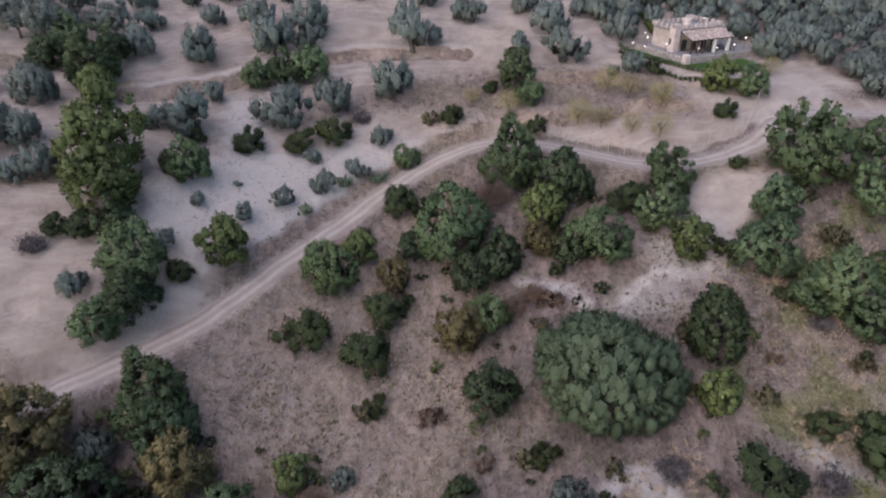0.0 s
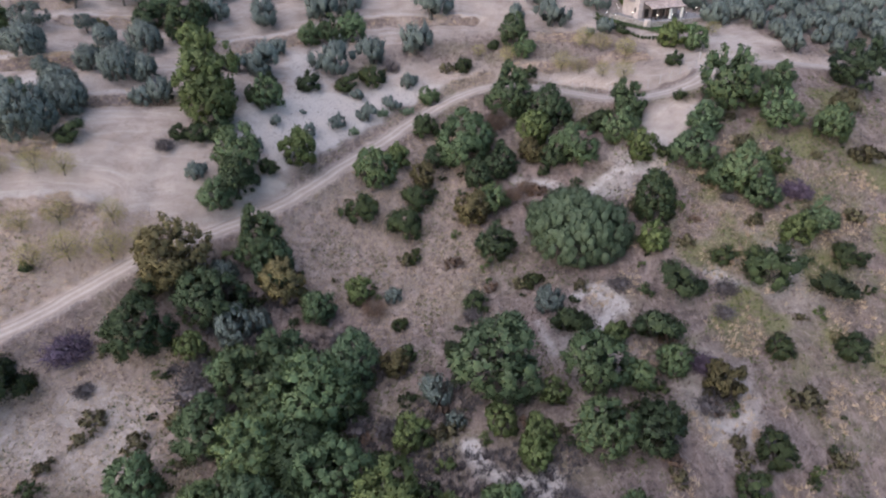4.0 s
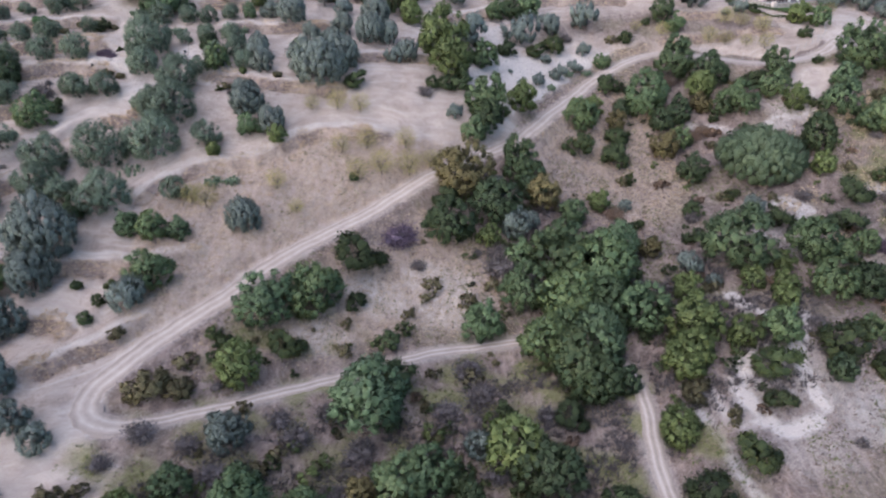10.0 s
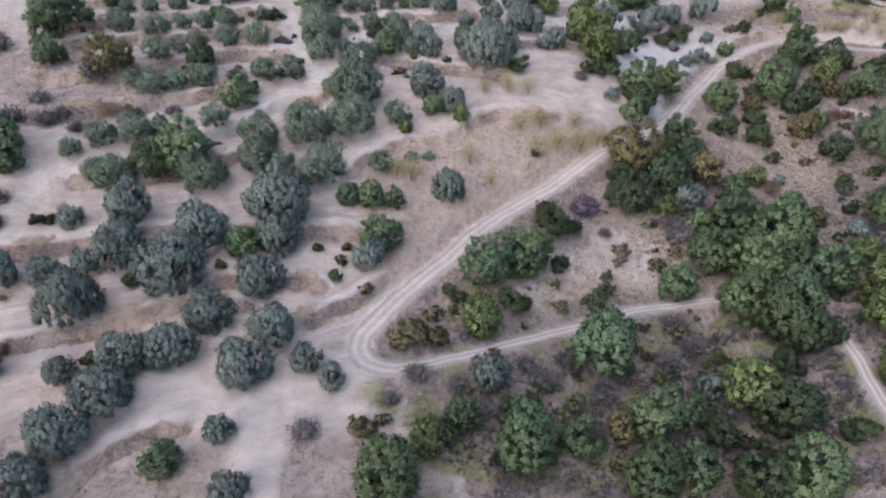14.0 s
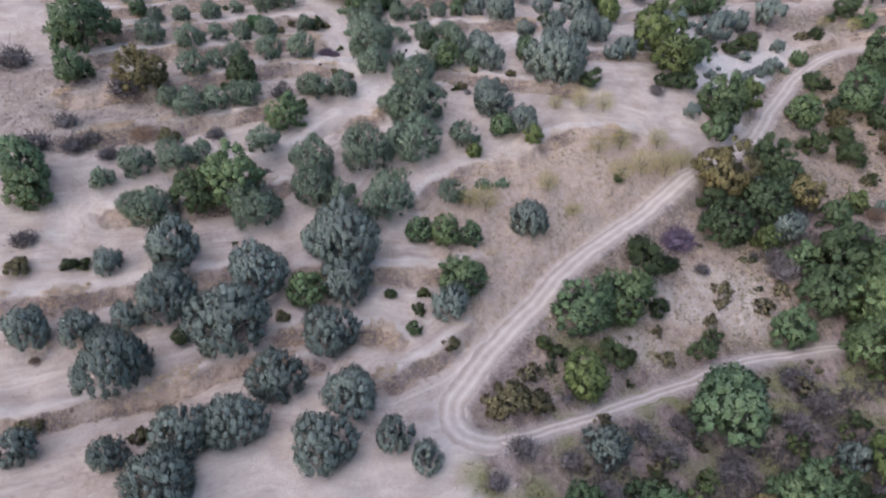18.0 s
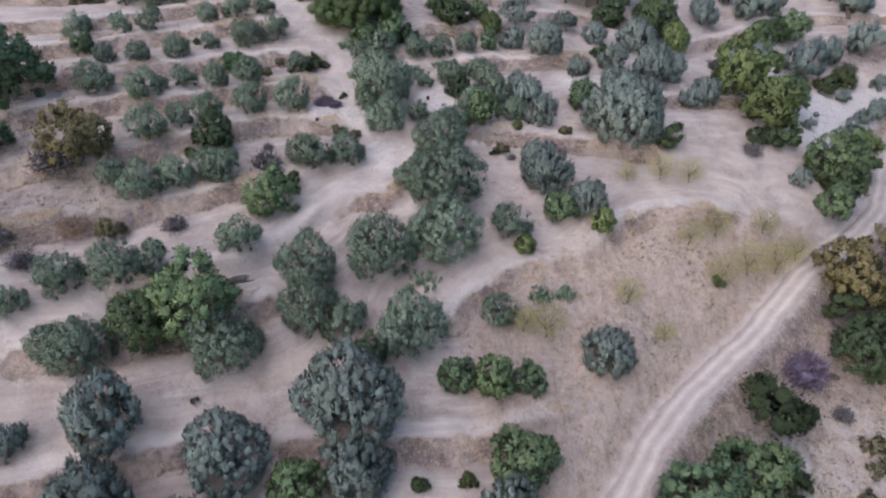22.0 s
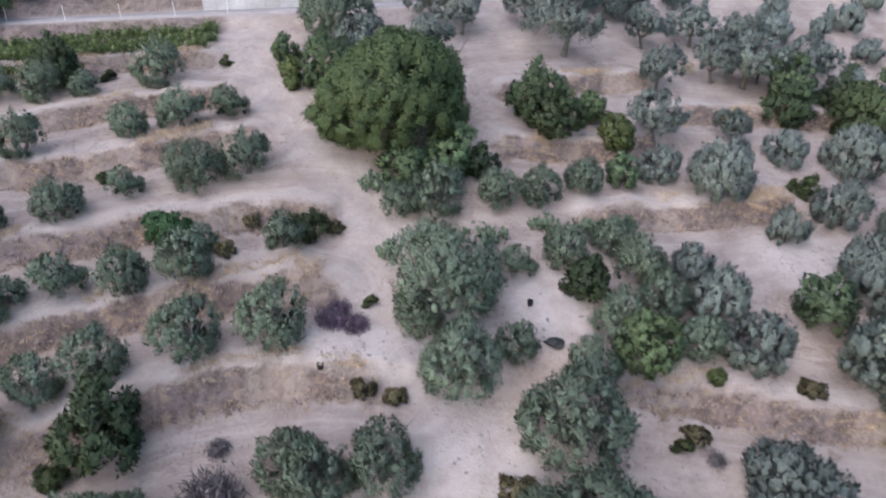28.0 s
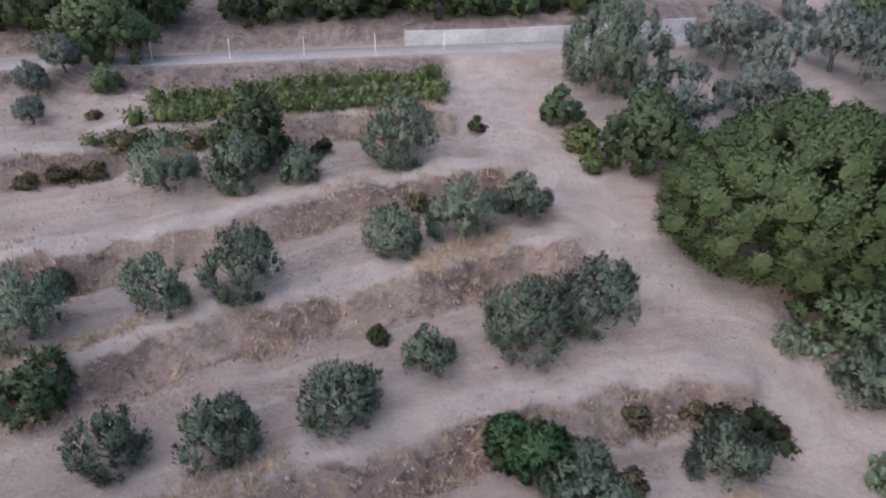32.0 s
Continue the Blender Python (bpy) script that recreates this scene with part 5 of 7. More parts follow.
KHAKI_SHRUBS_LOWER_CENTRE = [(-51.7, 10.6, 1.37), (-70.0, 5.0, 1.77), (-62.1, 0.1, 1.22), (-57.5, -5.2, 1.3), (-75.5, -11.6, 1.18)]
PLANTS.append(("K", KHAKI_SHRUBS_LOWER_CENTRE))
KHAKI_SHRUBS_LOWER_EAST = [(39.2, 32.9, 0.92), (18.2, 31.2, 1.51), (36.3, 22.7, 2.06), (37.3, 16.9, 1.63)]
PLANTS.append(("K", KHAKI_SHRUBS_LOWER_EAST))
KHAKI_SHRUBS_LOWER_SLOPE = [(-31.7, 23.7, 1.71), (-40.3, 23.0, 1.69), (-41.3, 20.9, 1.36), (-35.2, 20.6, 1.71), (-1.7, 18.8, 1.31), (-43.8, 17.9, 1.22), (-40.4, 8.7, 1.21), (-35.3, 7.9, 1.8), (-6.4, -2.5, 1.19)]
PLANTS.append(("K", KHAKI_SHRUBS_LOWER_SLOPE))
KHAKI_SHRUBS_MIDDLE_EAST = [(41.7, 61.0, 1.81), (10.6, 56.7, 1.36), (14.4, 54.9, 1.18), (24.6, 52.2, 1.84), (51.4, 47.1, 1.73), (38.4, 46.9, 1.39), (29.3, 44.8, 1.28), (7.4, 41.5, 1.36), (14.7, 39.4, 1.25)]
PLANTS.append(("K", KHAKI_SHRUBS_MIDDLE_EAST))
KHAKI_SHRUBS_MIDDLE_SLOPE = [(-7.6, 47.3, 1.23)]
PLANTS.append(("K", KHAKI_SHRUBS_MIDDLE_SLOPE))
KHAKI_SHRUBS_UPPER_SLOPE = [(-1.9, 90.2, 1.62)]
PLANTS.append(("K", KHAKI_SHRUBS_UPPER_SLOPE))
KHAKI_SHRUBS_UPPER_WEST = [(-106.3, 93.2, 0.73), (-103.8, 91.6, 0.79), (-132.0, 88.7, 0.92)]
PLANTS.append(("K", KHAKI_SHRUBS_UPPER_WEST))
YOUNG_TREES_LOWER_CENTRE = [(-63.6, 4.2, 2.62), (-70.5, -14.8, 1.89)]
PLANTS.append(("L", YOUNG_TREES_LOWER_CENTRE))
YOUNG_TREES_LOWER_EAST = [(16.9, 29.8, 1.33), (8.9, 22.0, 1.46), (3.6, 18.5, 1.76), (6.7, 16.7, 1.66), (6.2, 14.5, 1.61)]
PLANTS.append(("L", YOUNG_TREES_LOWER_EAST))
YOUNG_TREES_LOWER_SLOPE = [(-31.8, 31.2, 1.79), (-5.6, 18.0, 1.95), (-7.4, 10.1, 3.12), (-2.0, 8.2, 1.97), (-8.4, 5.6, 2.4), (-10.0, 4.1, 2.41), (-13.3, -4.5, 2.15), (-30.3, -5.2, 3.46)]
PLANTS.append(("L", YOUNG_TREES_LOWER_SLOPE))
YOUNG_TREES_MIDDLE_CENTRE = [(-73.9, 58.4, 0.6), (-65.4, 42.8, 1.49), (-74.7, 39.6, 1.11)]
PLANTS.append(("L", YOUNG_TREES_MIDDLE_CENTRE))
YOUNG_TREES_MIDDLE_EAST = [(27.2, 62.5, 2.25), (43.9, 55.9, 1.71), (24.8, 44.6, 1.92), (42.4, 43.6, 2.02)]
PLANTS.append(("L", YOUNG_TREES_MIDDLE_EAST))
YOUNG_TREES_MIDDLE_SLOPE = [(-9.6, 67.1, 2.01), (-36.8, 65.9, 3.78), (-23.8, 63.0, 2.68), (-13.1, 40.3, 1.76)]
PLANTS.append(("L", YOUNG_TREES_MIDDLE_SLOPE))
YOUNG_TREES_UPPER_CENTRE = [(-45.4, 84.7, 2.24), (-75.7, 82.1, 1.67)]
PLANTS.append(("L", YOUNG_TREES_UPPER_CENTRE))
YOUNG_TREES_UPPER_EAST = [(38.7, 91.2, 2.47), (12.4, 71.0, 2.59)]
PLANTS.append(("L", YOUNG_TREES_UPPER_EAST))
YOUNG_TREES_UPPER_SLOPE = [(-39.4, 72.2, 4.5)]
PLANTS.append(("L", YOUNG_TREES_UPPER_SLOPE))
YOUNG_TREES_UPPER_WEST = [(-106.4, 89.4, 1.11), (-106.1, 87.5, 0.74), (-111.7, 70.1, 0.29)]
PLANTS.append(("L", YOUNG_TREES_UPPER_WEST))
OLIVES_LOWER_CENTRE = [(-78.3, 31.3, 1.94), (-87.5, 28.0, 3.44), (-67.5, 27.1, 2.68), (-78.8, 12.5, 2.35), (-89.5, -0.5, 2.97), (-62.9, -4.2, 2.54), (-85.2, -4.9, 2.02), (-81.8, -6.8, 1.81), (-90.0, -21.8, 2.21)]
PLANTS.append(("O", OLIVES_LOWER_CENTRE))
OLIVES_LOWER_EAST = [(28.2, 6.0, 1.3), (18.8, 3.1, 1.37)]
PLANTS.append(("O", OLIVES_LOWER_EAST))
OLIVES_LOWER_SLOPE = [(-27.9, 33.9, 2.69), (-3.5, 23.9, 1.91), (-1.3, 19.8, 1.11), (-34.7, -2.9, 1.9)]
PLANTS.append(("O", OLIVES_LOWER_SLOPE))
OLIVES_LOWER_WEST = [(-113.8, 34.1, 1.93), (-116.8, 32.6, 2.69), (-121.9, 31.3, 2.35), (-97.2, 29.9, 3.09), (-94.0, 29.2, 2.36), (-125.6, 28.6, 1.68), (-104.8, 25.5, 3.43), (-120.5, 25.0, 1.87), (-117.8, 24.7, 3.08), (-95.9, 20.9, 2.43), (-92.3, 19.7, 4.38), (-113.7, 17.9, 3.55), (-120.8, 16.0, 1.95), (-102.7, 15.7, 3.66), (-91.7, 14.3, 3.15), (-112.2, 11.1, 3.63), (-116.4, 9.0, 1.97), (-93.1, 7.5, 3.22), (-104.2, 7.5, 4.5), (-120.9, 7.0, 2.25), (-125.9, 6.2, 2.66), (-115.0, 1.7, 3.91), (-98.1, 1.3, 3.08), (-101.5, -3.9, 3.26), (-106.1, -5.5, 3.19), (-92.0, -6.6, 3.22), (-121.4, -6.9, 2.05), (-113.0, -7.3, 2.0), (-106.4, -10.3, 3.49), (-92.9, -14.4, 1.66), (-109.4, -16.2, 3.22), (-110.1, -21.6, 3.02)]
PLANTS.append(("O", OLIVES_LOWER_WEST))
OLIVES_MIDDLE_CENTRE = [(-45.2, 68.7, 2.57), (-82.7, 68.3, 1.74), (-47.9, 67.6, 1.9), (-73.1, 67.4, 1.69), (-86.4, 67.3, 1.37), (-59.5, 67.3, 2.36), (-77.2, 66.8, 2.25), (-58.8, 65.1, 2.81), (-76.0, 64.1, 1.98), (-72.1, 63.6, 2.17), (-56.6, 63.2, 3.07), (-79.6, 62.3, 2.12), (-74.2, 61.0, 1.73), (-86.9, 60.6, 1.51), (-63.0, 60.0, 1.95), (-70.6, 59.9, 2.28), (-81.9, 59.3, 1.68), (-60.4, 56.8, 4.82), (-84.1, 54.6, 3.44), (-71.9, 51.4, 2.53), (-71.6, 49.2, 3.19), (-87.1, 48.6, 2.62), (-83.8, 46.9, 4.39), (-66.5, 45.8, 2.6), (-76.4, 42.0, 2.35), (-84.1, 39.6, 4.05)]
PLANTS.append(("O", OLIVES_MIDDLE_CENTRE))
OLIVES_MIDDLE_EAST = [(10.3, 36.5, 1.86)]
PLANTS.append(("O", OLIVES_MIDDLE_EAST))
OLIVES_MIDDLE_SLOPE = [(-28.6, 69.4, 1.33), (-23.5, 69.3, 1.54), (-30.5, 62.3, 1.54), (-36.8, 54.6, 1.69), (-30.2, 40.6, 2.01), (-8.8, 40.5, 1.15), (-25.0, 35.4, 1.54)]
PLANTS.append(("O", OLIVES_MIDDLE_SLOPE))
OLIVES_MIDDLE_WEST = [(-120.4, 69.4, 1.73), (-103.8, 68.2, 1.75), (-110.0, 67.7, 1.35), (-125.1, 67.6, 1.63), (-129.3, 66.8, 1.47), (-110.7, 66.6, 1.39), (-109.9, 64.7, 1.83), (-91.6, 63.9, 3.84), (-113.6, 63.3, 1.74), (-117.9, 62.5, 1.71), (-93.8, 62.2, 1.77), (-120.6, 61.6, 1.12), (-103.5, 60.9, 2.29), (-128.2, 60.2, 2.57), (-108.6, 59.5, 2.21), (-121.9, 59.2, 2.27), (-91.0, 58.3, 2.61), (-113.4, 57.2, 1.9), (-116.4, 55.6, 1.7), (-95.8, 52.4, 2.31), (-100.8, 52.2, 2.12), (-119.1, 52.2, 2.35), (-99.5, 51.2, 2.29), (-109.5, 47.6, 2.14), (-111.0, 47.5, 2.21), (-114.5, 45.5, 2.09), (-121.1, 45.2, 1.73), (-117.6, 43.5, 2.57), (-105.8, 37.6, 2.49), (-91.0, 37.0, 3.76), (-98.2, 35.1, 3.12)]
PLANTS.append(("O", OLIVES_MIDDLE_WEST))
OLIVES_UPPER_CENTRE = [(-46.7, 116.8, 2.69), (-68.0, 110.5, 3.4), (-75.6, 108.2, 3.0), (-61.4, 106.3, 3.04), (-56.3, 105.4, 3.1), (-45.4, 105.4, 2.44), (-81.9, 104.7, 2.97), (-67.9, 103.8, 2.68), (-49.1, 101.2, 3.4), (-89.4, 100.6, 2.67), (-55.2, 99.8, 2.42), (-78.3, 98.2, 4.53), (-57.6, 97.9, 3.71), (-61.3, 97.9, 2.8), (-68.7, 94.5, 2.37), (-63.2, 86.1, 1.84), (-71.5, 84.6, 2.92), (-59.1, 83.0, 2.03), (-52.2, 82.9, 2.92), (-72.7, 78.4, 2.01), (-68.0, 76.0, 2.92), (-79.9, 76.0, 1.69), (-83.9, 74.5, 1.89), (-58.0, 74.3, 2.37), (-87.5, 74.0, 1.87), (-49.2, 73.4, 2.34), (-52.8, 72.6, 3.04), (-64.0, 71.6, 1.74), (-78.6, 70.1, 1.79)]
PLANTS.append(("O", OLIVES_UPPER_CENTRE))
OLIVES_UPPER_EAST = [(3.4, 115.6, 2.37), (25.7, 115.3, 2.87), (29.1, 110.6, 3.35), (17.4, 110.2, 3.69), (12.0, 105.1, 2.23), (18.5, 101.7, 3.91), (27.9, 100.7, 1.03), (25.0, 96.6, 1.17), (27.8, 96.6, 2.06)]
PLANTS.append(("O", OLIVES_UPPER_EAST))
OLIVES_UPPER_SLOPE = [(-41.4, 114.0, 1.89), (-5.9, 112.2, 3.24), (-21.1, 109.5, 4.06), (-36.7, 109.3, 2.19), (-29.1, 108.9, 3.59), (-4.8, 106.3, 4.5), (-20.6, 104.7, 2.75), (-26.1, 102.6, 4.36), (-36.2, 99.0, 3.81), (-44.5, 98.2, 3.27), (-7.7, 95.2, 3.97), (-15.2, 91.8, 3.26), (-31.9, 90.3, 1.99), (-21.9, 87.3, 4.31), (-8.5, 86.0, 1.72), (-33.0, 82.1, 4.07), (-37.0, 81.6, 2.2), (-17.1, 81.3, 1.43), (-11.4, 80.0, 1.87), (-15.0, 76.5, 2.1), (-25.3, 74.0, 0.63), (-19.6, 73.0, 1.81)]
PLANTS.append(("O", OLIVES_UPPER_SLOPE))
OLIVES_UPPER_WEST = [(-92.6, 102.3, 3.22), (-102.9, 97.6, 3.8), (-93.2, 94.4, 2.55), (-142.3, 94.4, 1.43), (-99.4, 92.0, 2.76), (-143.3, 91.9, 1.3), (-142.2, 88.8, 1.05), (-118.6, 88.0, 2.28), (-124.7, 85.1, 1.35), (-128.1, 84.6, 1.92), (-132.2, 83.7, 1.98), (-111.2, 83.1, 1.7), (-114.8, 81.1, 2.11), (-118.6, 79.4, 1.56), (-126.0, 76.1, 1.87), (-108.1, 75.8, 2.21), (-129.7, 74.6, 1.52), (-111.9, 74.0, 2.26), (-92.3, 73.2, 2.25), (-116.8, 72.3, 1.34), (-134.8, 72.3, 1.93), (-95.2, 72.3, 1.59)]
PLANTS.append(("O", OLIVES_UPPER_WEST))
PURPLE_SHRUBS_LOWER_CENTRE = [(-45.4, 29.9, 2.25)]
PLANTS.append(("P", PURPLE_SHRUBS_LOWER_CENTRE))
PURPLE_SHRUBS_LOWER_EAST = [(25.9, 26.3, 1.37)]
PLANTS.append(("P", PURPLE_SHRUBS_LOWER_EAST))
PURPLE_SHRUBS_MIDDLE_EAST = [(45.5, 51.4, 1.8)]
PLANTS.append(("P", PURPLE_SHRUBS_MIDDLE_EAST))
PURPLE_SHRUBS_MIDDLE_WEST = [(-99.4, 63.6, 0.8), (-99.8, 62.7, 0.98), (-98.2, 62.2, 0.88)]
PLANTS.append(("P", PURPLE_SHRUBS_MIDDLE_WEST))
RUSTY_SHRUBS_LOWER_WEST = [(-124.7, 3.6, 0.62)]
PLANTS.append(("R", RUSTY_SHRUBS_LOWER_WEST))
RUSTY_SHRUBS_MIDDLE_EAST = [(10.1, 60.8, 1.58), (7.8, 59.4, 1.56)]
PLANTS.append(("R", RUSTY_SHRUBS_MIDDLE_EAST))
RUSTY_SHRUBS_MIDDLE_SLOPE = [(-11.1, 37.9, 1.59)]
PLANTS.append(("R", RUSTY_SHRUBS_MIDDLE_SLOPE))
RUSTY_SHRUBS_MIDDLE_WEST = [(-123.1, 38.5, 1.82)]
PLANTS.append(("R", RUSTY_SHRUBS_MIDDLE_WEST))
RUSTY_SHRUBS_UPPER_EAST = [(6.2, 75.3, 2.16)]
PLANTS.append(("R", RUSTY_SHRUBS_UPPER_EAST))
BARE_SHRUBS_LOWER_CENTRE = [(-52.7, 1.3, 1.75), (-58.0, -0.6, 1.7), (-55.8, -2.8, 2.2), (-48.5, -4.0, 2.0), (-71.9, -4.9, 1.85), (-66.9, -5.4, 1.6), (-74.8, -8.4, 1.41), (-63.3, -8.5, 1.74), (-50.9, -9.6, 1.75), (-83.8, -13.6, 1.9)]
PLANTS.append(("S", BARE_SHRUBS_LOWER_CENTRE))
BARE_SHRUBS_LOWER_EAST = [(8.8, 10.6, 1.5)]
PLANTS.append(("S", BARE_SHRUBS_LOWER_EAST))
BARE_SHRUBS_LOWER_SLOPE = [(-14.9, 33.7, 1.59), (-30.8, 29.4, 2.21), (-29.5, 27.8, 2.2), (-30.7, 26.8, 2.66), (-26.4, 24.8, 1.74), (-11.4, 20.7, 1.69), (-8.1, 20.0, 1.67), (-35.7, 9.3, 2.29), (-16.8, 9.2, 1.5), (-34.3, 5.4, 2.21), (-38.5, 2.7, 2.15), (-32.8, -6.2, 1.96), (-42.2, -10.4, 1.56)]
PLANTS.append(("S", BARE_SHRUBS_LOWER_SLOPE))
BARE_SHRUBS_LOWER_WEST = [(-126.5, 33.6, 1.59), (-136.0, 33.3, 2.19), (-131.8, 18.6, 1.75), (-109.5, -9.6, 1.08)]
PLANTS.append(("S", BARE_SHRUBS_LOWER_WEST))
BARE_SHRUBS_MIDDLE_CENTRE = [(-75.2, 53.7, 0.88)]
PLANTS.append(("S", BARE_SHRUBS_MIDDLE_CENTRE))
BARE_SHRUBS_MIDDLE_EAST = [(53.9, 64.8, 2.0)]
PLANTS.append(("S", BARE_SHRUBS_MIDDLE_EAST))
BARE_SHRUBS_MIDDLE_SLOPE = [(-42.1, 58.5, 1.59)]
PLANTS.append(("S", BARE_SHRUBS_MIDDLE_SLOPE))
BARE_SHRUBS_MIDDLE_WEST = [(-105.5, 53.4, 1.01), (-105.2, 50.5, 2.04), (-145.6, 49.4, 2.87), (-128.0, 46.3, 2.85), (-113.5, 40.4, 1.52), (-133.5, 37.8, 1.94), (-129.7, 36.3, 1.61), (-131.6, 35.0, 2.24)]
PLANTS.append(("S", BARE_SHRUBS_MIDDLE_WEST))
BARE_SHRUBS_UPPER_SLOPE = [(-11.6, 90.7, 1.62), (-39.6, 81.6, 1.46)]
PLANTS.append(("S", BARE_SHRUBS_UPPER_SLOPE))
CAROB_MIDDLE_EAST = [(15.6, 47.5, 7.07)]
PLANTS.append(("T", CAROB_MIDDLE_EAST))
ALMONDS_LOWER_CENTRE = [(-64.2, 34.5, 1.67), (-60.8, 31.0, 1.31), (-76.0, 30.5, 1.61), (-73.6, 29.9, 2.24)]
PLANTS.append(("W", ALMONDS_LOWER_CENTRE))
ALMONDS_MIDDLE_CENTRE = [(-52.9, 51.2, 1.86), (-56.7, 51.1, 1.86), (-60.9, 50.7, 1.39), (-51.3, 44.5, 1.98), (-55.3, 42.5, 1.77), (-48.6, 40.1, 2.19), (-52.4, 38.5, 1.9)]
PLANTS.append(("W", ALMONDS_MIDDLE_CENTRE))
ALMONDS_MIDDLE_SLOPE = [(-45.0, 45.6, 1.82), (-40.9, 44.2, 1.82), (-44.4, 41.9, 2.24)]
PLANTS.append(("W", ALMONDS_MIDDLE_SLOPE))
ALMONDS_UPPER_CENTRE = [(-64.1, 98.6, 0.96)]
PLANTS.append(("W", ALMONDS_UPPER_CENTRE))
ALMONDS_UPPER_EAST = [(47.4, 95.3, 1.48), (4.2, 93.8, 1.45), (23.3, 92.7, 2.03), (9.3, 90.9, 1.61), (26.1, 90.5, 1.83), (29.9, 88.5, 1.95), (18.7, 87.5, 1.96), (21.5, 85.8, 1.73), (25.1, 83.6, 1.51), (28.3, 81.9, 1.85)]
PLANTS.append(("W", ALMONDS_UPPER_EAST))
LEAFY_SHRUBS_LOWER_CENTRE = [(-52.3, -5.4, 1.44), (-53.5, -7.7, 1.46)]
PLANTS.append(("Y", LEAFY_SHRUBS_LOWER_CENTRE))
LEAFY_SHRUBS_LOWER_SLOPE = [(-2.2, 14.5, 1.25), (-40.2, -0.9, 1.73)]
PLANTS.append(("Y", LEAFY_SHRUBS_LOWER_SLOPE))
WITHERED_SHRUBS_MIDDLE_EAST = [(11.7, 59.9, 1.6), (3.7, 41.4, 1.02)]
PLANTS.append(("Z", WITHERED_SHRUBS_MIDDLE_EAST))
WITHERED_SHRUBS_MIDDLE_SLOPE = [(-1.1, 46.9, 1.44)]
PLANTS.append(("Z", WITHERED_SHRUBS_MIDDLE_SLOPE))
PRICKLY_PEARS = [(-97.4, 74.9, 1.45), (-94.9, 75, 1.18), (-96, 68.3, 1.07), (-88.6, 70.1, 1.97), (-93.9, 69.6, 1.3), (-83.8, 71.7, 1.35), (-80.2, 72.2, 1.37), (-76.8, 72.8, 0.92), (-86.4, 35.4, 2.23), (-73.7, 34.4, 1.57), (-71, 34.8, 1.13), (-17, 72.8, 1.05), (-8.5, 80.5, 1.49), (-12.8, 78.4, 1.1)]
for kind, places in PLANTS:
    for x, y, r in places:
        stand(kind, x, y, r)

stand("N", -96.2, 81.5, 7.1)

# Low growth between the trees of the gully and on the east slope.
under = np.random.RandomState(17)
for kinds, count, x0, y0, x1, y1 in (("SSHKHZYH", 46, -34, -8, 14, 46), ("HKYKHSZH", 70, 8, 4, 52, 70), ("KHYSKH", 22, -72, -2, -30, 30), ("SSHYHSKKHY", 60, -70, -22, -18, 8)):
    for k in range(count):
        x, y = under.uniform(x0, x1), under.uniform(y0, y1)
        if grid_at(SCRUB, x, y) > 0.8 and grid_at(ROADMASK, x, y) < 0.05:
            stand(kinds[k % len(kinds)], x, y, under.uniform(0.5, 1.25) * (1.4 if kinds[k % len(kinds)] in "GS" else 1.0))

# Undergrowth that crowds round the feet of the gully's trees.
for x0, y0, r0 in [p for kind, places in PLANTS if kind in "GALT" for p in places]:
    for k in range(2 if r0 > 1.7 else 1):
        a, d = under.uniform(0, 6.28), r0 * under.uniform(0.85, 1.5) + 0.4
        x, y = x0 + d * math.cos(a), y0 + d * math.sin(a)
        if grid_at(SCRUB, x, y) > 0.8 and grid_at(ROADMASK, x, y) < 0.05:
            stand("HYHYKHZK"[int(under.randint(8))], x, y, under.uniform(0.45, 1.15))

# Extra bushes added along the gully, darkening it in place of shade between trees.
for k in range(70):
    t = under.uniform(0, 1)
    x, y = -30 + 24 * t + under.uniform(-5, 5), 34 - 30 * t + under.uniform(-6, 6)
    if grid_at(ROADMASK, x, y) < 0.05:
        stand("HHSHBH"[k % 6], x, y, under.uniform(0.8, 1.5))

# The unseen depth of the olive grove beyond the house, in loose rows.
grove = np.random.RandomState(11)
for gx in np.arange(26, 112, 4.7):
    for gy in np.arange(97, 142, 4.6):
        x, y = gx + grove.uniform(-1.2, 1.2), gy + grove.uniform(-1.2, 1.2)
        edge = 96 + max(0, (58 - x)) * 0.55
        if (x - 39.5) ** 2 / 110 + (y - 105.5) ** 2 / 100 < 1 or y < edge or x < 45 and y < 112:
            continue
        stand("F", x, y, grove.uniform(1.9, 2.9))
for gx, gy in [(22, 116), (14, 118), (6, 116), (28, 122), (18, 126), (-4, 120), (-14, 122), (36, 122), (42, 126), (-26, 118), (-36, 116), (-48, 112), (-60, 116), (-30, 126), (-70, 112), (-80, 118), (-44, 124), (62, 90.5), (68, 92), (75, 91), (83, 93)]:
    stand("F", gx + grove.uniform(-1.5, 1.5), gy + grove.uniform(-1.5, 1.5), grove.uniform(2.0, 3.0))


def part(name, bm, material, parent, label=""):
    """Links a bmesh as one mesh under a thing or a part."""
    me = bpy.data.meshes.new(name)
    bm.to_mesh(me)
    bm.free()
    me.materials.append(material)
    ob = new(name, me)
    ob.parent = parent
    return tagged(ob, label) if label else ob


def box(bm, x0, y0, z0, x1, y1, z1):
    """A box between two corners."""
    r = bmesh.ops.create_cube(bm, size=1.0)
    bmesh.ops.scale(bm, vec=(x1 - x0, y1 - y0, z1 - z0), verts=r["verts"])
    bmesh.ops.translate(bm, vec=((x0 + x1) / 2, (y0 + y1) / 2, (z0 + z1) / 2), verts=r["verts"])
    return r["verts"]


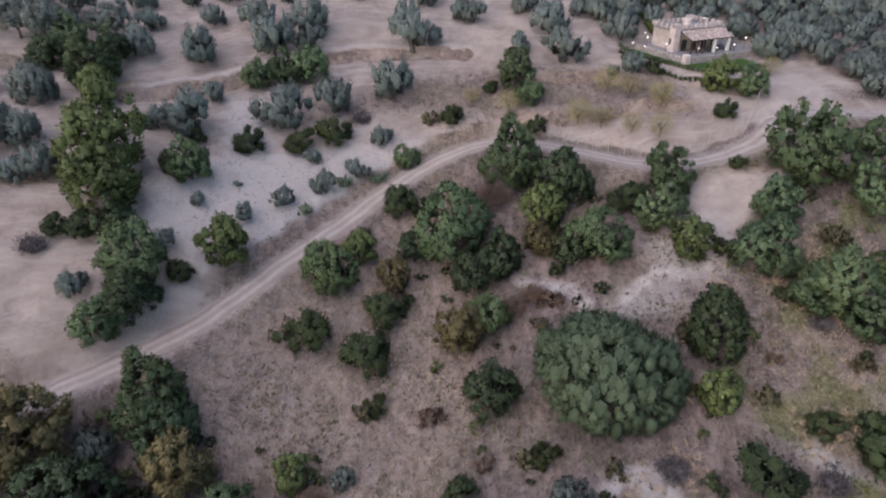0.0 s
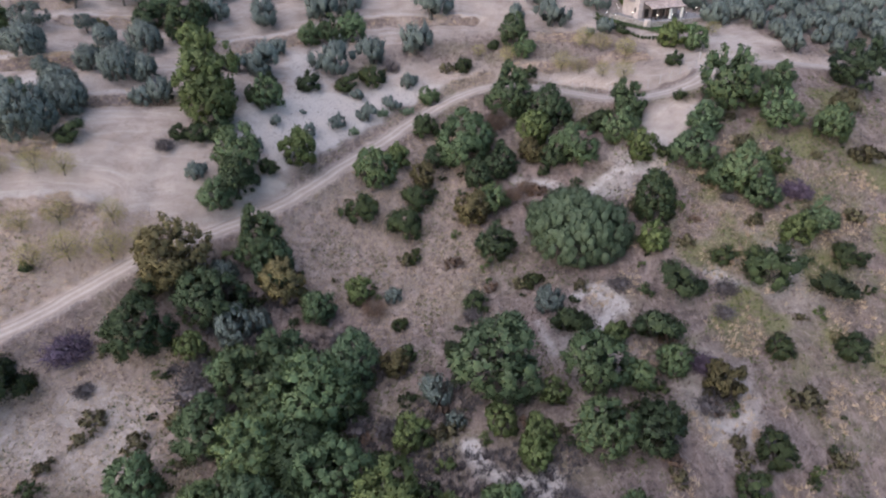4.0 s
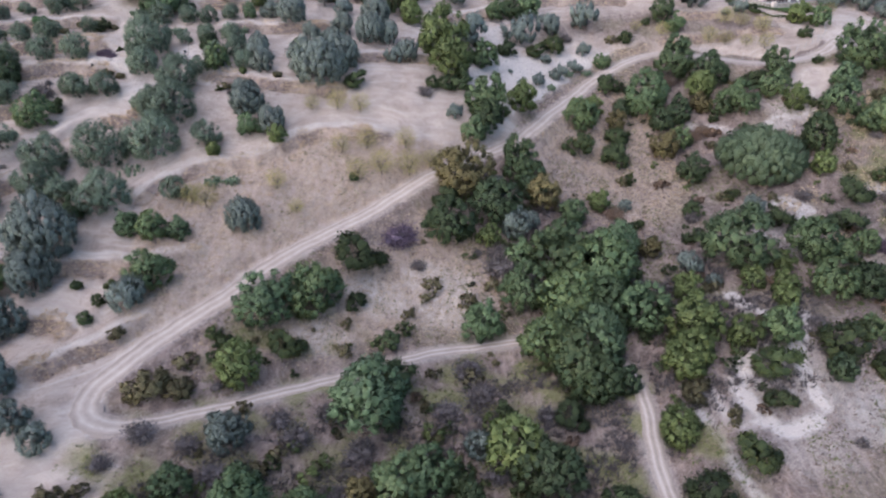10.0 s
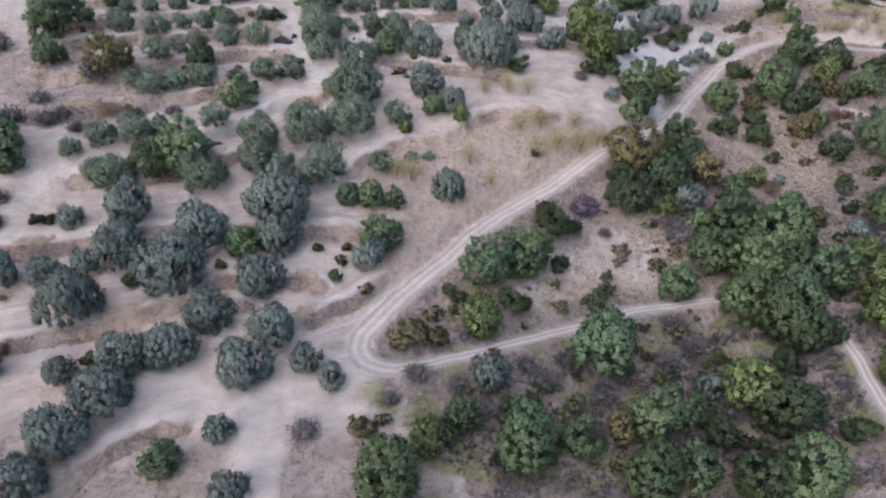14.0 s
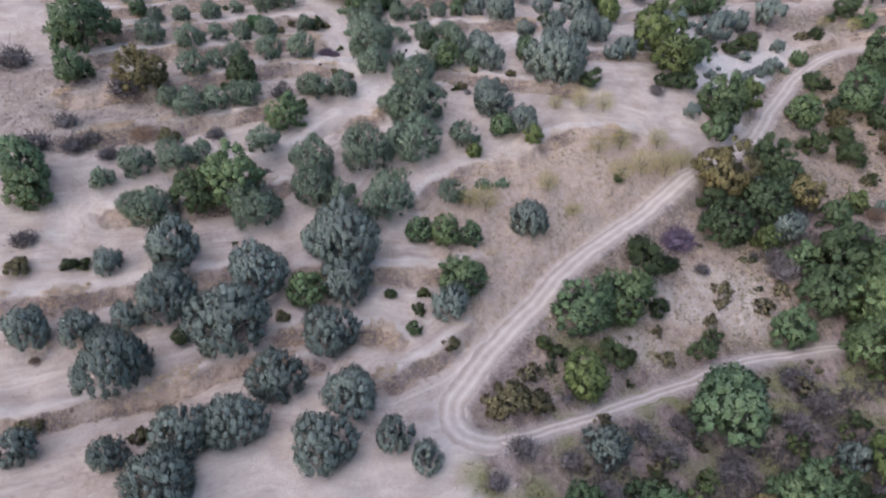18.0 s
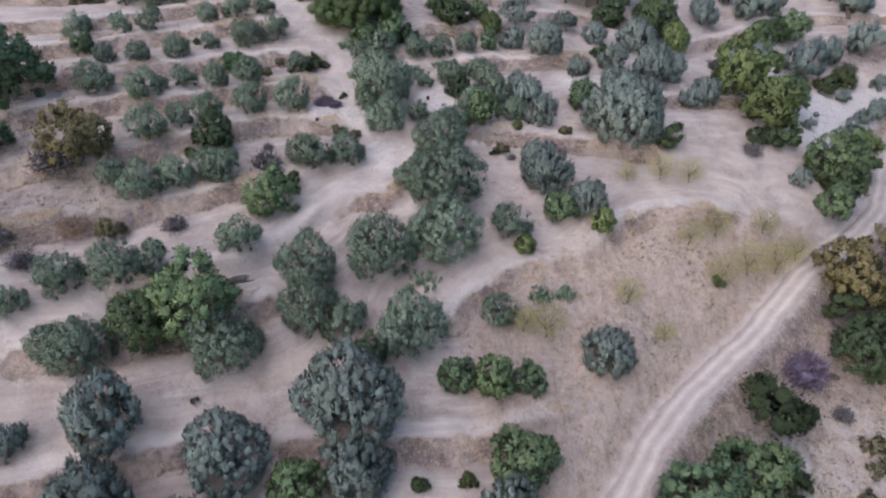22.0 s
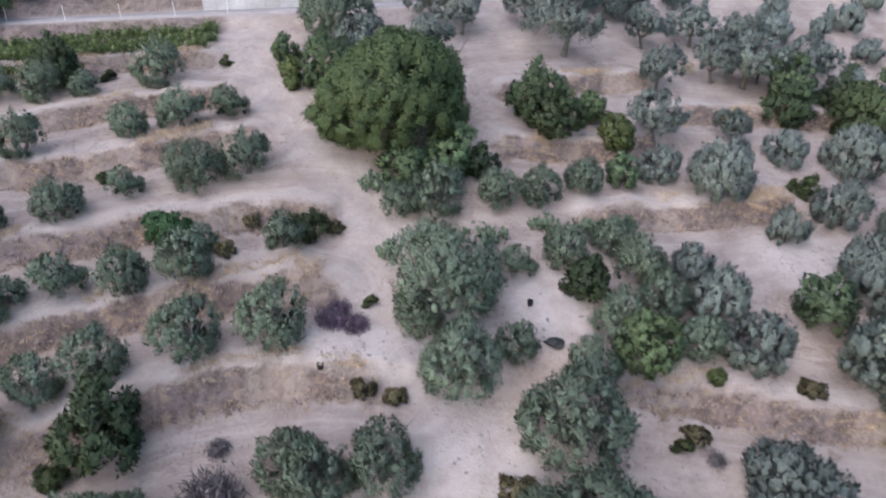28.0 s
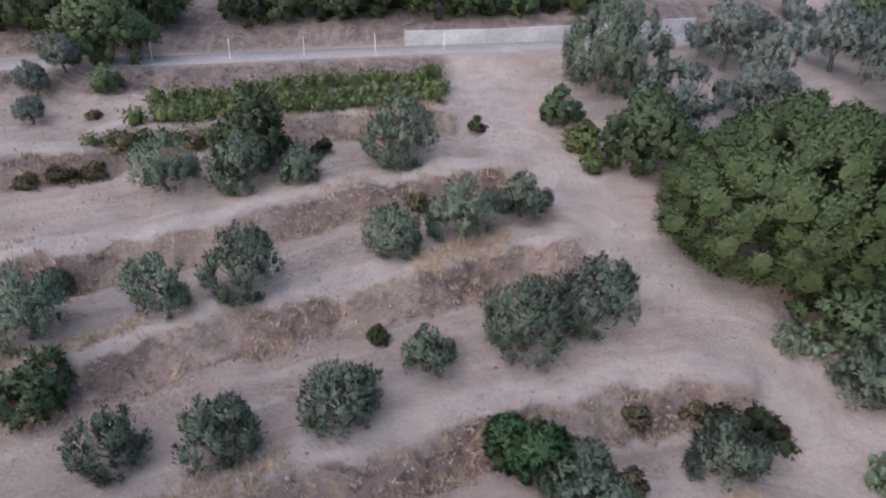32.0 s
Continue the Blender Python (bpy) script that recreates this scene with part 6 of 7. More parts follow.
def boxed(*corners, bevel=0.0):
    bm = bmesh.new()
    box(bm, *corners)
    if bevel:
        bmesh.ops.bevel(bm, geom=bm.edges[:], offset=bevel, segments=1, affect="EDGES")
    return bm


def rod(r0, r1, h, sides=8, base=0.0):
    """An upright tapered rod."""
    bm = bmesh.new()
    bmesh.ops.create_cone(bm, cap_ends=True, segments=sides, radius1=r0, radius2=r1, depth=h)
    bmesh.ops.translate(bm, vec=(0, 0, h / 2 + base), verts=bm.verts[:])
    return bm


# ---- prickly pears ----
def pad_mesh():
    v, f = ICO1
    v = v * [0.20, 0.055, 0.27]
    v[:, 0] *= 0.72 + 0.38 * (v[:, 2] / 0.27 * 0.5 + 0.5)
    v[:, 2] += 0.25
    return raw_mesh("pad", v, f, PAD, True)


PADMESH = pad_mesh()


def cactus(x, y, r, rng):
    thing = tagged(new("prickly_pear"), "sprawling prickly pear cactus with flat green pads", "cactus", "prickly pears")
    thing.matrix_world = pose(x, y, height(x, y) - 0.05, 0, 0, rng.uniform(0, 360))
    ends = []
    for k in range(44):
        a, d = rng.uniform(0, 6.28), r * rng.uniform(0.05, 0.95)
        ends.append((np.array([math.cos(a) * d, math.sin(a) * d, 0]), 0))
    count = 0
    while ends and count < 115:
        p, level = ends.pop(0)
        m = pose(p[0], p[1], p[2], rng.uniform(-28, 28), rng.uniform(-28, 28), rng.uniform(0, 360)) @ Matrix.Scale(rng.uniform(0.75, 1.15), 4)
        ob = new("pad", PADMESH)
        ob.parent, ob.matrix_local = thing, m
        count += 1
        tip = m @ Vector((0, 0, 0.47))
        if level < 3:
            for q in range(2 if rng.uniform() < 0.6 else 1):
                side = m @ Vector((rng.uniform(-0.1, 0.1), 0, 0.44))
                ends.append((np.array(side), level + 1))
    return thing


cact = np.random.RandomState(21)
for x, y, r in PRICKLY_PEARS:
    cactus(x, y, r, cact)

# ---- the stone house with its terrace ----
house = tagged(new("house"), "small castle-like stone house with battlements and a tiled porch, lamps lit", "house")
house.matrix_world = pose(38.2, 106.3, HOUSE_Z + 0.85, 0, 0, 24) @ Matrix.Scale(0.75, 4)
W2, D2, WH = 6.2, 3.6, 4.3   # half length, half depth, wall height
wall_b = bmesh.new()
for c in ((-W2, -D2, -0.6, W2, -D2 + 0.4, WH), (-W2, D2 - 0.4, -0.6, W2, D2, WH), (-W2, -D2 + 0.4, -0.6, -W2 + 0.4, D2 - 0.4, WH), (W2 - 0.4, -D2 + 0.4, -0.6, W2, D2 - 0.4, WH)):
    box(wall_b, *c)
part("wall", wall_b, HOUSE, house)
part("roof", boxed(-W2 + 0.4, -D2 + 0.4, WH - 0.5, W2 - 0.4, D2 - 0.4, WH - 0.3), PAVING, house, "flat roof deck behind the battlements")
merlon = boxed(-0.36, -0.22, 0, 0.36, 0.22, 0.85, bevel=0.05)
merlon_me = bpy.data.meshes.new("merlon")
merlon.to_mesh(merlon_me)
merlon_me.materials.append(HOUSE)


def merlons(x0, y0, x1, y1, z, n):
    for k in range(n):
        t = k / max(1, n - 1)
        ob = new("merlon", merlon_me)
        ob.parent = house
        ob.matrix_local = pose(x0 + (x1 - x0) * t, y0 + (y1 - y0) * t, z, 0, 0, math.degrees(math.atan2(y1 - y0, x1 - x0)))


merlons(-W2 + 0.4, -D2 + 0.2, W2 - 0.4, -D2 + 0.2, WH, 10)
merlons(-W2 + 0.4, D2 - 0.2, W2 - 0.4, D2 - 0.2, WH, 10)
merlons(W2 - 0.2, -D2 + 1.2, W2 - 0.2, D2 - 1.2, WH, 4)
merlons(-W2 + 0.2, -D2 + 1.2, -W2 + 0.2, D2 - 1.2, WH, 4)
part("tower", boxed(-W2 - 0.12, -D2 - 0.12, -0.8, -W2 + 1.5, -D2 + 1.5, WH + 0.25, bevel=0.06), HOUSE, house, "square corner tower of pale stone")
merlons(-W2 + 0.2, -D2 + 0.1, -W2 + 1.2, -D2 + 0.1, WH + 0.25, 2)
merlons(-W2 + 0.1, -D2 + 1.2, -W2 + 1.2, -D2 + 1.2, WH + 0.25, 2)
part("turret", rod(0.95, 0.95, 1.5, 14, WH - 0.2), HOUSE, house, "round stair turret on the roof")
house.children[-1].location = (1.2, 0.6, 0)
for k in range(8):
    a = math.tau * k / 8
    ob = new("merlon", merlon_me)
    ob.parent = house
    ob.matrix_local = pose(1.2 + 0.78 * math.cos(a), 0.6 + 0.78 * math.sin(a), WH + 1.3, 0, 0, math.degrees(a) + 90) @ Matrix.Diagonal((0.6, 0.7, 0.55, 1))
slit = part("window", boxed(-W2 - 0.18, -2.9, 1.4, -W2 - 0.13, -2.4, 2.6), WOOD, house, "narrow dark window of the tower")
part("pane", boxed(-W2 - 0.2, -2.82, 1.48, -W2 - 0.185, -2.48, 2.52), GLASS, slit)
for x in (-3.4, -0.8, 1.8, 4.4):
    d = part("door", boxed(x - 0.7, -D2 - 0.07, 0.05, x + 0.7, -D2 - 0.02, 2.25), WOOD, house, "dark timber glazed porch door")
    part("pane", boxed(x - 0.55, -D2 - 0.085, 0.5, x - 0.05, -D2 - 0.075, 2.1), GLASS, d)
    part("pane", boxed(x + 0.05, -D2 - 0.085, 0.5, x + 0.55, -D2 - 0.075, 2.1), GLASS, d)
# porch roof: a lean-to of clay tiles on timber posts
PX0, PX1, PY0, PY1, PZ0, PZ1 = -4.7, 6.3, -D2 - 3.6, -D2, 2.75, 3.95
deck = bmesh.new()
vs = [deck.verts.new(p) for p in ((PX0, PY0, PZ0), (PX1, PY0, PZ0), (PX1, PY1, PZ1), (PX0, PY1, PZ1), (PX0, PY0, PZ0 - 0.14), (PX1, PY0, PZ0 - 0.14), (PX1, PY1, PZ1 - 0.14), (PX0, PY1, PZ1 - 0.14))]
for q in ((0, 1, 2, 3), (7, 6, 5, 4), (4, 5, 1, 0), (5, 6, 2, 1), (6, 7, 3, 2), (7, 4, 0, 3)):
    deck.faces.new([vs[i] for i in q])
porch = part("porch_roof", deck, WOOD, house, "sloping porch roof of mottled clay tiles")
tile_v, tile_f = [], []
for s in range(2):
    for k in range(6):
        a = math.pi * k / 5
        tile_v.append((-0.13 * math.cos(a), -0.24 if s == 0 else 0.24, 0.09 * math.sin(a)))
tile_f = [(k, k + 1, k + 7, k + 6) for k in range(5)]
tile_me = raw_mesh("tile", tile_v, [f[::-1] for f in tile_f], TILE, True)
incl = math.degrees(math.atan2(PZ1 - PZ0, PY1 - PY0))
trng = np.random.RandomState(3)
rows, cols = 9, 32
for i in range(rows):
    for j in range(cols):
        t = (i + 0.5) / rows
        ob = new("tile", tile_me)
        ob.parent = porch
        ob.matrix_local = pose(PX0 + (j + 0.5) * (PX1 - PX0) / cols, PY0 + t * (PY1 - PY0), PZ0 + t * (PZ1 - PZ0) + 0.03, incl + trng.uniform(-2, 2), trng.uniform(-3, 3), trng.uniform(-3, 3))
for x in (-4.5, -3.0, -1.4, 0.2, 6.0):
    part("post", boxed(x - 0.1, PY0 + 0.1, 0, x + 0.1, PY0 + 0.3, PZ0 - 0.1), WOOD, house, "dark timber porch post")
for x in (1.6, 5.3):
    part("pillar", boxed(x - 0.28, PY0 + 0.05, 0, x + 0.28, PY0 + 0.6, PZ0 - 0.1, bevel=0.03), WHITE, house, "pale plastered porch pillar")
for k in range(9):
    x = PX0 + 0.4 + k * 1.25
    rb = boxed(x - 0.06, PY0 - 0.15, 0, x + 0.06, PY1, 0.12)
    r = part("rafter", rb, WOOD, house)
    for v in r.data.vertices:
        v.co.z += PZ0 - 0.27 + (v.co.y - PY0) * (PZ1 - PZ0) / (PY1 - PY0)
# terrace platform with a retaining wall of stones
terrace = tagged(new("stone_terrace"), "raised paved terrace with a pale stone retaining wall", "terrace")
terrace.matrix_world = pose(38.2, 106.3, HOUSE_Z + 0.85, 0, 0, 24) @ Matrix.Scale(0.75, 4)
part("paving", boxed(-7.8, -9.4, -1.7, 13.0, 5.5, -0.005), PAVING, terrace)
srng = np.random.RandomState(9)
stone_me = []
for k in range(5):
    b = boxed(-0.3, -0.14, -0.15, 0.3, 0.14, 0.15, bevel=0.06)
    for v in b.verts:
        v.co += Vector(srng.uniform(-0.03, 0.03, 3))
    me = bpy.data.meshes.new("stone")
    b.to_mesh(me)
    me.materials.append(STONE)
    stone_me.append(me)


def stone_course(parent, x0, y0, x1, y1, z0, courses, step=0.6, lift=0.29):
    n = int(math.hypot(x1 - x0, y1 - y0) / step)
    a = math.degrees(math.atan2(y1 - y0, x1 - x0))
    for c in range(courses):
        for k in range(n):
            t = (k + 0.5 * (c % 2) + 0.25) / n
            ob = new("stone", stone_me[srng.randint(5)])
            ob.parent = parent
            ob.matrix_local = pose(x0 + (x1 - x0) * t, y0 + (y1 - y0) * t, z0 + c * lift, srng.uniform(-4, 4), srng.uniform(-4, 4), a + srng.uniform(-5, 5))


stone_course(terrace, -7.8, -9.45, 13.0, -9.45, -1.15, 5)
stone_course(terrace, -7.85, 5.4, -7.85, -9.4, -1.15, 5)
stone_course(terrace, 13.05, -9.4, 13.05, 0.0, -1.15, 5)
part("pier", boxed(-8.1, -9.75, -1.6, -6.8, -8.6, 0.75, bevel=0.08), HOUSE, terrace, "square pale stone pier at the terrace corner")
part("pier", rod(0.75, 0.7, 1.9, 14, -1.5), HOUSE, terrace, "round pale stone pier")
terrace.children[-1].location = (-7.8, -4.8, 0)


def globe_lamp(x, y, z, h):
    lamp = tagged(new("garden_lamp"), "small lit globe lamp on a thin post", "lamp", "lit lamps round the house")
    lamp.matrix_world = pose(x, y, z)
    part("post", rod(0.035, 0.03, h, 8), BLACK, lamp)
    bm = bmesh.new()
    bmesh.ops.create_icosphere(bm, subdivisions=2, radius=0.075, matrix=Matrix.Translation((0, 0, h + 0.12)))
    part("globe", bm, BULB, lamp, "glowing white globe")


hm = house.matrix_world
for lx, ly, lz, h in [(-9.6, 4.6, -0.3, 1.2), (-9.0, 1.6, -0.3, 1.1), (-7.0, 3.4, 0, 1.2), (-6.9, -2.4, 0, 1.0), (-4.2, -8.6, 0, 1.0), (0.6, -8.7, 0, 0.9), (5.4, -8.5, 0, 1.0), (10.4, -6.4, 0, 1.4), (-6.2, 5.2, 0, 1.6)]:
    p = hm @ Vector((lx, ly, lz))
    globe_lamp(p.x, p.y, p.z if lz == 0 else height(p.x, p.y) - 0.05, h)
for lx, ly, lz in [(-6.0, 3.4, WH + 0.62), (-5.6, -3.4, WH + 0.85), (2.4, 3.4, WH + 0.62), (5.8, 1.4, WH + 0.62)]:
    b = bmesh.new()
    bmesh.ops.create_icosphere(b, subdivisions=2, radius=0.085, matrix=Matrix.Translation((lx, ly, lz + 0.1)))
    part("roof_lamp", b, BULB, house, "lit globe on the battlements")
table = tagged(new("porch_table"), "dark timber dining table under the porch", "table")
table.matrix_world = hm @ pose(4.2, -D2 - 1.8, -0.004)
part("tabletop", boxed(-1.2, -0.5, 0.7, 1.2, 0.5, 0.76, bevel=0.01), WOOD, table)
for lx in (-1.05, 1.05):
    for ly in (-0.4, 0.4):
        part("leg", boxed(lx - 0.05, ly - 0.05, 0, lx + 0.05, ly + 0.05, 0.7), WOOD, table)


# ---- hedges round the lawn ----
def foliage_run(name, label, cat, line, half, high, material, per_metre, leaf, seed, slim=0.4, base=0.0, rough=0.0):
    """A long bank of leaves on a core along a line: hedges and vine rows."""
    rng = np.random.RandomState(seed)
    pts = spline(line, 0.6)
    V, F, n0 = [], [], 0
    sv, sf = ICO1
    for p in pts:
        z = height(p[0], p[1]) + base
        tall, shift = high, np.zeros(2)
        if rough:
            tall, shift = high * rng.uniform(1 - rough, 1 + rough), rng.normal(size=2) * half * rough
        p = p + shift
        lump = sv * [half * 0.8, half * 0.8, tall * 0.5] * rng.uniform(0.7, 1.15, size=(len(sv), 1)) + [p[0], p[1], z + tall * 0.5]
        V.append(lump)
        F.append(sf + n0)
        n0 += len(lump)
        n = per_metre
        d = unit(rng.normal(size=(n, 3)))
        b = d * [half, half, tall * 0.55] * rng.uniform(0.7, 1.05, size=(n, 1)) + [p[0], p[1], z + tall * 0.52] + rng.normal(size=(n, 3)) * [0.15, 0.15, 0.05]
        lv, lf = blades(rng, b, unit(d + rng.normal(size=(n, 3)) * 0.6 + [0, 0, 0.2]), leaf * rng.uniform(0.6, 1.4, n), leaf * slim * rng.uniform(0.7, 1.3, n))
        V.append(lv)
        F.append(lf + n0)
        n0 += len(lv)
    org = np.array([pts[0][0], pts[0][1], height(*pts[0])])
    return raw_mesh("foliage", np.concatenate(V) - org, np.concatenate(F), material), org


def hedge(line, half, high, seed):
    me, org = foliage_run("hedge", "", "", line, half, high, DARK, 34, 0.2, seed)
    h = tagged(new("hedge", me), "clipped dark green hedge along the lawn", "hedge", "hedges of the house garden")
    h.location = org


hedge([(28.4, 107.2), (30.4, 101.9), (33.6, 97.5), (37.4, 94.7), (43, 95.2), (47.2, 97)], 0.38, 0.65, 1)
hedge([(27.6, 104), (30.2, 97.9), (33.4, 93.9), (37.2, 92.6)], 0.32, 0.55, 2)
hedge([(30.2, 124), (33, 119), (35.6, 115.0)], 1.0, 1.6, 3)

# Trees and brush above the lane.
above = np.random.RandomState(41)
for line, high in (([(-151, 99.5), (-144, 101.8), (-139, 103.2)], 3.0), ([(-133, 105.2), (-127, 106.8), (-121, 108.4)], 2.3), ([(-117, 109.4), (-108, 111), (-100, 113)], 2.4)):
    for x, y in spline(line, 2.3):
        stand("GGB"[int(above.randint(3))], x + above.uniform(-0.6, 0.6), y + above.uniform(-0.3, 1.2), high * above.uniform(0.55, 1.1))
        stand("HKYH"[int(above.randint(4))], x + above.uniform(-1.2, 1.2), y + above.uniform(-1.0, 0.2), above.uniform(0.5, 1.1))

# ---- fences ----
post_b = rod(0.045, 0.04, 1.55, 8)
post_me = bpy.data.meshes.new("post")
post_b.to_mesh(post_me)
post_me.materials.append(POST)
white_post_me = post_me.copy()
white_post_me.materials[0] = WHITE


def wire_mesh(p, q, r=0.008):
    p, q = Vector(p), Vector(q)
    bm = bmesh.new()
    bmesh.ops.create_cone(bm, segments=4, radius1=r, radius2=r, depth=(q - p).length)
    bm.transform(Matrix.Translation((p + q) / 2) @ (q - p).to_track_quat("Z", "Y").to_matrix().to_4x4())
    return bm


def post_fence(line, step, label, wires, seed, scale=1.0, tall=1.0, mesh=post_me):
    pts = spline(line, 0.25)
    run = np.concatenate([[0], np.cumsum(np.linalg.norm(np.diff(pts, axis=0), axis=1))])
    rng = np.random.RandomState(seed)
    fence = tagged(new("fence"), label, "fence")
    spots = []
    for s in np.arange(0, run[-1], step):
        x, y = np.interp(s, run, pts[:, 0]), np.interp(s, run, pts[:, 1])
        z = height(x, y)
        ob = new("post", mesh)
        ob.parent = fence
        ob.matrix_local = pose(x, y, z - 0.1, rng.uniform(-3, 3), rng.uniform(-3, 3), 0) @ Matrix.Diagonal((scale, scale, tall, 1))
        spots.append((x, y, z))
    for h in wires:
        bm = bmesh.new()
        for a, b in zip(spots[:-1], spots[1:]):
            w = wire_mesh((a[0], a[1], a[2] + h), (b[0], b[1], b[2] + h))
            me = bpy.data.meshes.new("w")
            w.to_mesh(me)
            w.free()
            bm.from_mesh(me)
            bpy.data.meshes.remove(me)
        part("wire", bm, WIRE, fence)


post_fence([(14.6, 85.9), (20, 82.6), (27.6, 79.4), (34.1, 79.6), (41, 83.8), (43.5, 89)], 2.1, "white concrete posts and wire along the dirt track", (0.4, 0.9, 1.3), 4, 1.1)
post_fence([(-143, 96.4), (-132.5, 98.9), (-126.5, 100.2), (-119.5, 101.6), (-113.5, 102.9)], 5.6, "thin white posts along the lane", (), 5, 0.85, 1.1, white_post_me)

# ---- wall beside the lane ----
wall_line = [(-118.9, 104.4), (-112, 105.3), (-105.2, 106.8), (-98, 109.0), (-92, 111.2)]
lane_wall = tagged(new("lane_wall"), "long low whitewashed concrete wall beside the lane", "wall", kind="structure")
for a, b in zip(wall_line[:-1], wall_line[1:]):
    L = math.hypot(b[0] - a[0], b[1] - a[1])
    s = part("wall_panel", boxed(0, -0.12, -0.6, L - 0.01, 0.12, 1.25, bevel=0.02), CONCRETE, lane_wall)
    za = height(a[0], a[1])
    s.matrix_local = pose(a[0], a[1], za, 0, math.degrees(-math.atan2(height(b[0], b[1]) - za, L)), math.degrees(math.atan2(b[1] - a[1], b[0] - a[0])))

# ---- vineyard ----
for k, (line, high) in enumerate([([(-135.8, 92.5), (-126, 95.8), (-116.2, 98.6)], 0.95), ([(-134.6, 91.0), (-126, 93.9), (-115.8, 96.4)], 0.85), ([(-136, 89.2), (-127, 91.9), (-116, 94.4)], 0.8), ([(-137.4, 87.2), (-132, 89.0), (-127.5, 90.0)], 0.75)]):
    me, org = foliage_run("vine_row", "", "", line, 0.5, high, VINE, 74, 0.2, 30 + k, 0.5, rough=0.34)
    row = tagged(new("vine_row"), "row of green grapevines on posts", "vines", "vine rows")
    row.location = org
    ob = new("foliage", me)
    ob.parent = row
    for p in spline(line, 3.2):
        q = new("post", post_me)
        q.parent = row
        q.matrix_local = pose(p[0] - org[0], p[1] - org[1], height(p[0], p[1]) - org[2] - 0.1) @ Matrix.Diagonal((0.45, 0.45, 0.68, 1))

# ---- left lying on the terraces ----
def timber_heap(x, y, turn):
    """A low heap of old beams."""
    heap = tagged(new("timber_heap"), "low heap of grey weathered beams on the bank", "timber")
    heap.matrix_world = pose(x, y, height(x, y), 0, 0, turn)
    rng = np.random.RandomState(8)
    for k in range(9):
        level = k // 5
        L = rng.uniform(1.4, 2.6)
        b = part("beam", boxed(-L / 2, -0.08, 0, L / 2, 0.08, 0.14, bevel=0.015), BARK, heap)
        b.matrix_local = pose(rng.uniform(-0.4, 0.4), (k % 5) * 0.26 - 0.5 + 0.13 * level, 0.02 + 0.14 * level, rng.uniform(-3, 3), rng.uniform(-3, 3), rng.uniform(-9, 9))


def black_bucket(x, y):
    bucket = tagged(new("bucket"), "small black bucket-shaped object on the bare ground", "bucket")
    bucket.matrix_world = pose(x, y, height(x, y))
    bm = rod(0.17, 0.22, 0.42, 14)
    top = [f for f in bm.faces if f.normal.z > 0.9]
    inner = bmesh.ops.inset_region(bm, faces=top, thickness=0.015)
    bmesh.ops.translate(bm, vec=(0, 0, -0.34), verts=[v for f in top for v in f.verts])
    part("body", bm, BLACK, bucket)
    bm = bmesh.new()
    for k in range(10):
        a, b = (math.pi * (k + s) / 10 for s in (0, 1))
        w = wire_mesh((0.22 * math.cos(a), 0, 0.42 + 0.16 * math.sin(a)), (0.22 * math.cos(b), 0, 0.42 + 0.16 * math.sin(b)), 0.006)
        me = bpy.data.meshes.new("w")
        w.to_mesh(me)
        w.free()
        bm.from_mesh(me)
        bpy.data.meshes.remove(me)
    part("handle", bm, WIRE, bucket)


def black_net(x, y, r, seed):
    """A crumpled heap of black harvest net."""
    rng = np.random.RandomState(seed)
    v, f = ICO2
    v = v * [r, r * 0.7, 0.3] * rng.uniform(0.7, 1.25, size=(len(v), 1))
    v[:, 2] = np.maximum(v[:, 2] + 0.12, -0.04)
    ob = tagged(new("harvest_net", raw_mesh("harvest_net", v, f, BLACK)), "crumpled black olive harvest net on the ground", "net", "harvest nets")
    ob.location = (x, y, height(x, y))


timber_heap(-105.6, 34.9, 16)
black_bucket(-85.7, 64.4)
# A small dark stump, drawn with the bucket's shape.
black_bucket(-100.1, 58.7)
black_net(-84.3, 61.4, 0.75, 1)

# ---- dry grass, weeds and stones ----
def tufts(name, label, field, count, low, high_, wide, material, seed, region, cut=0.25, blades_each=4):
    """Tufts of stalks strewn where a cover of the ground is strong."""
    rng = np.random.RandomState(seed)
    x0, y0, x1, y1 = region
    base = []
    for _ in range(60):
        x, y = rng.uniform(x0, x1, count), rng.uniform(y0, y1, count)
        i, j = np.searchsorted(AX, x), np.searchsorted(AY, y)
        ok = field[j, i] * rng.uniform(0.5, 1.2, count) > cut
        x, y, i, j = x[ok], y[ok], i[ok], j[ok]
        base.append(np.stack([x, y, GZ[j, i]], -1))
        if sum(len(b) for b in base) >= count:
            break
    base = np.concatenate(base)[:count]
    base = np.repeat(base, blades_each, 0)
    base += rng.normal(size=base.shape) * [0.12, 0.12, 0.0]
    base[:, 2] -= 0.03
    way = unit(rng.normal(size=base.shape) * 0.55 + [0, 0, 1])
    n = len(base)
    v, f = leaflets(rng, base, way, rng.uniform(low, high_, n), wide * rng.uniform(0.6, 1.4, n))
    ob = new(name, raw_mesh(name, v, f, material))
    return tagged(ob, label, "grass", kind="stuff")


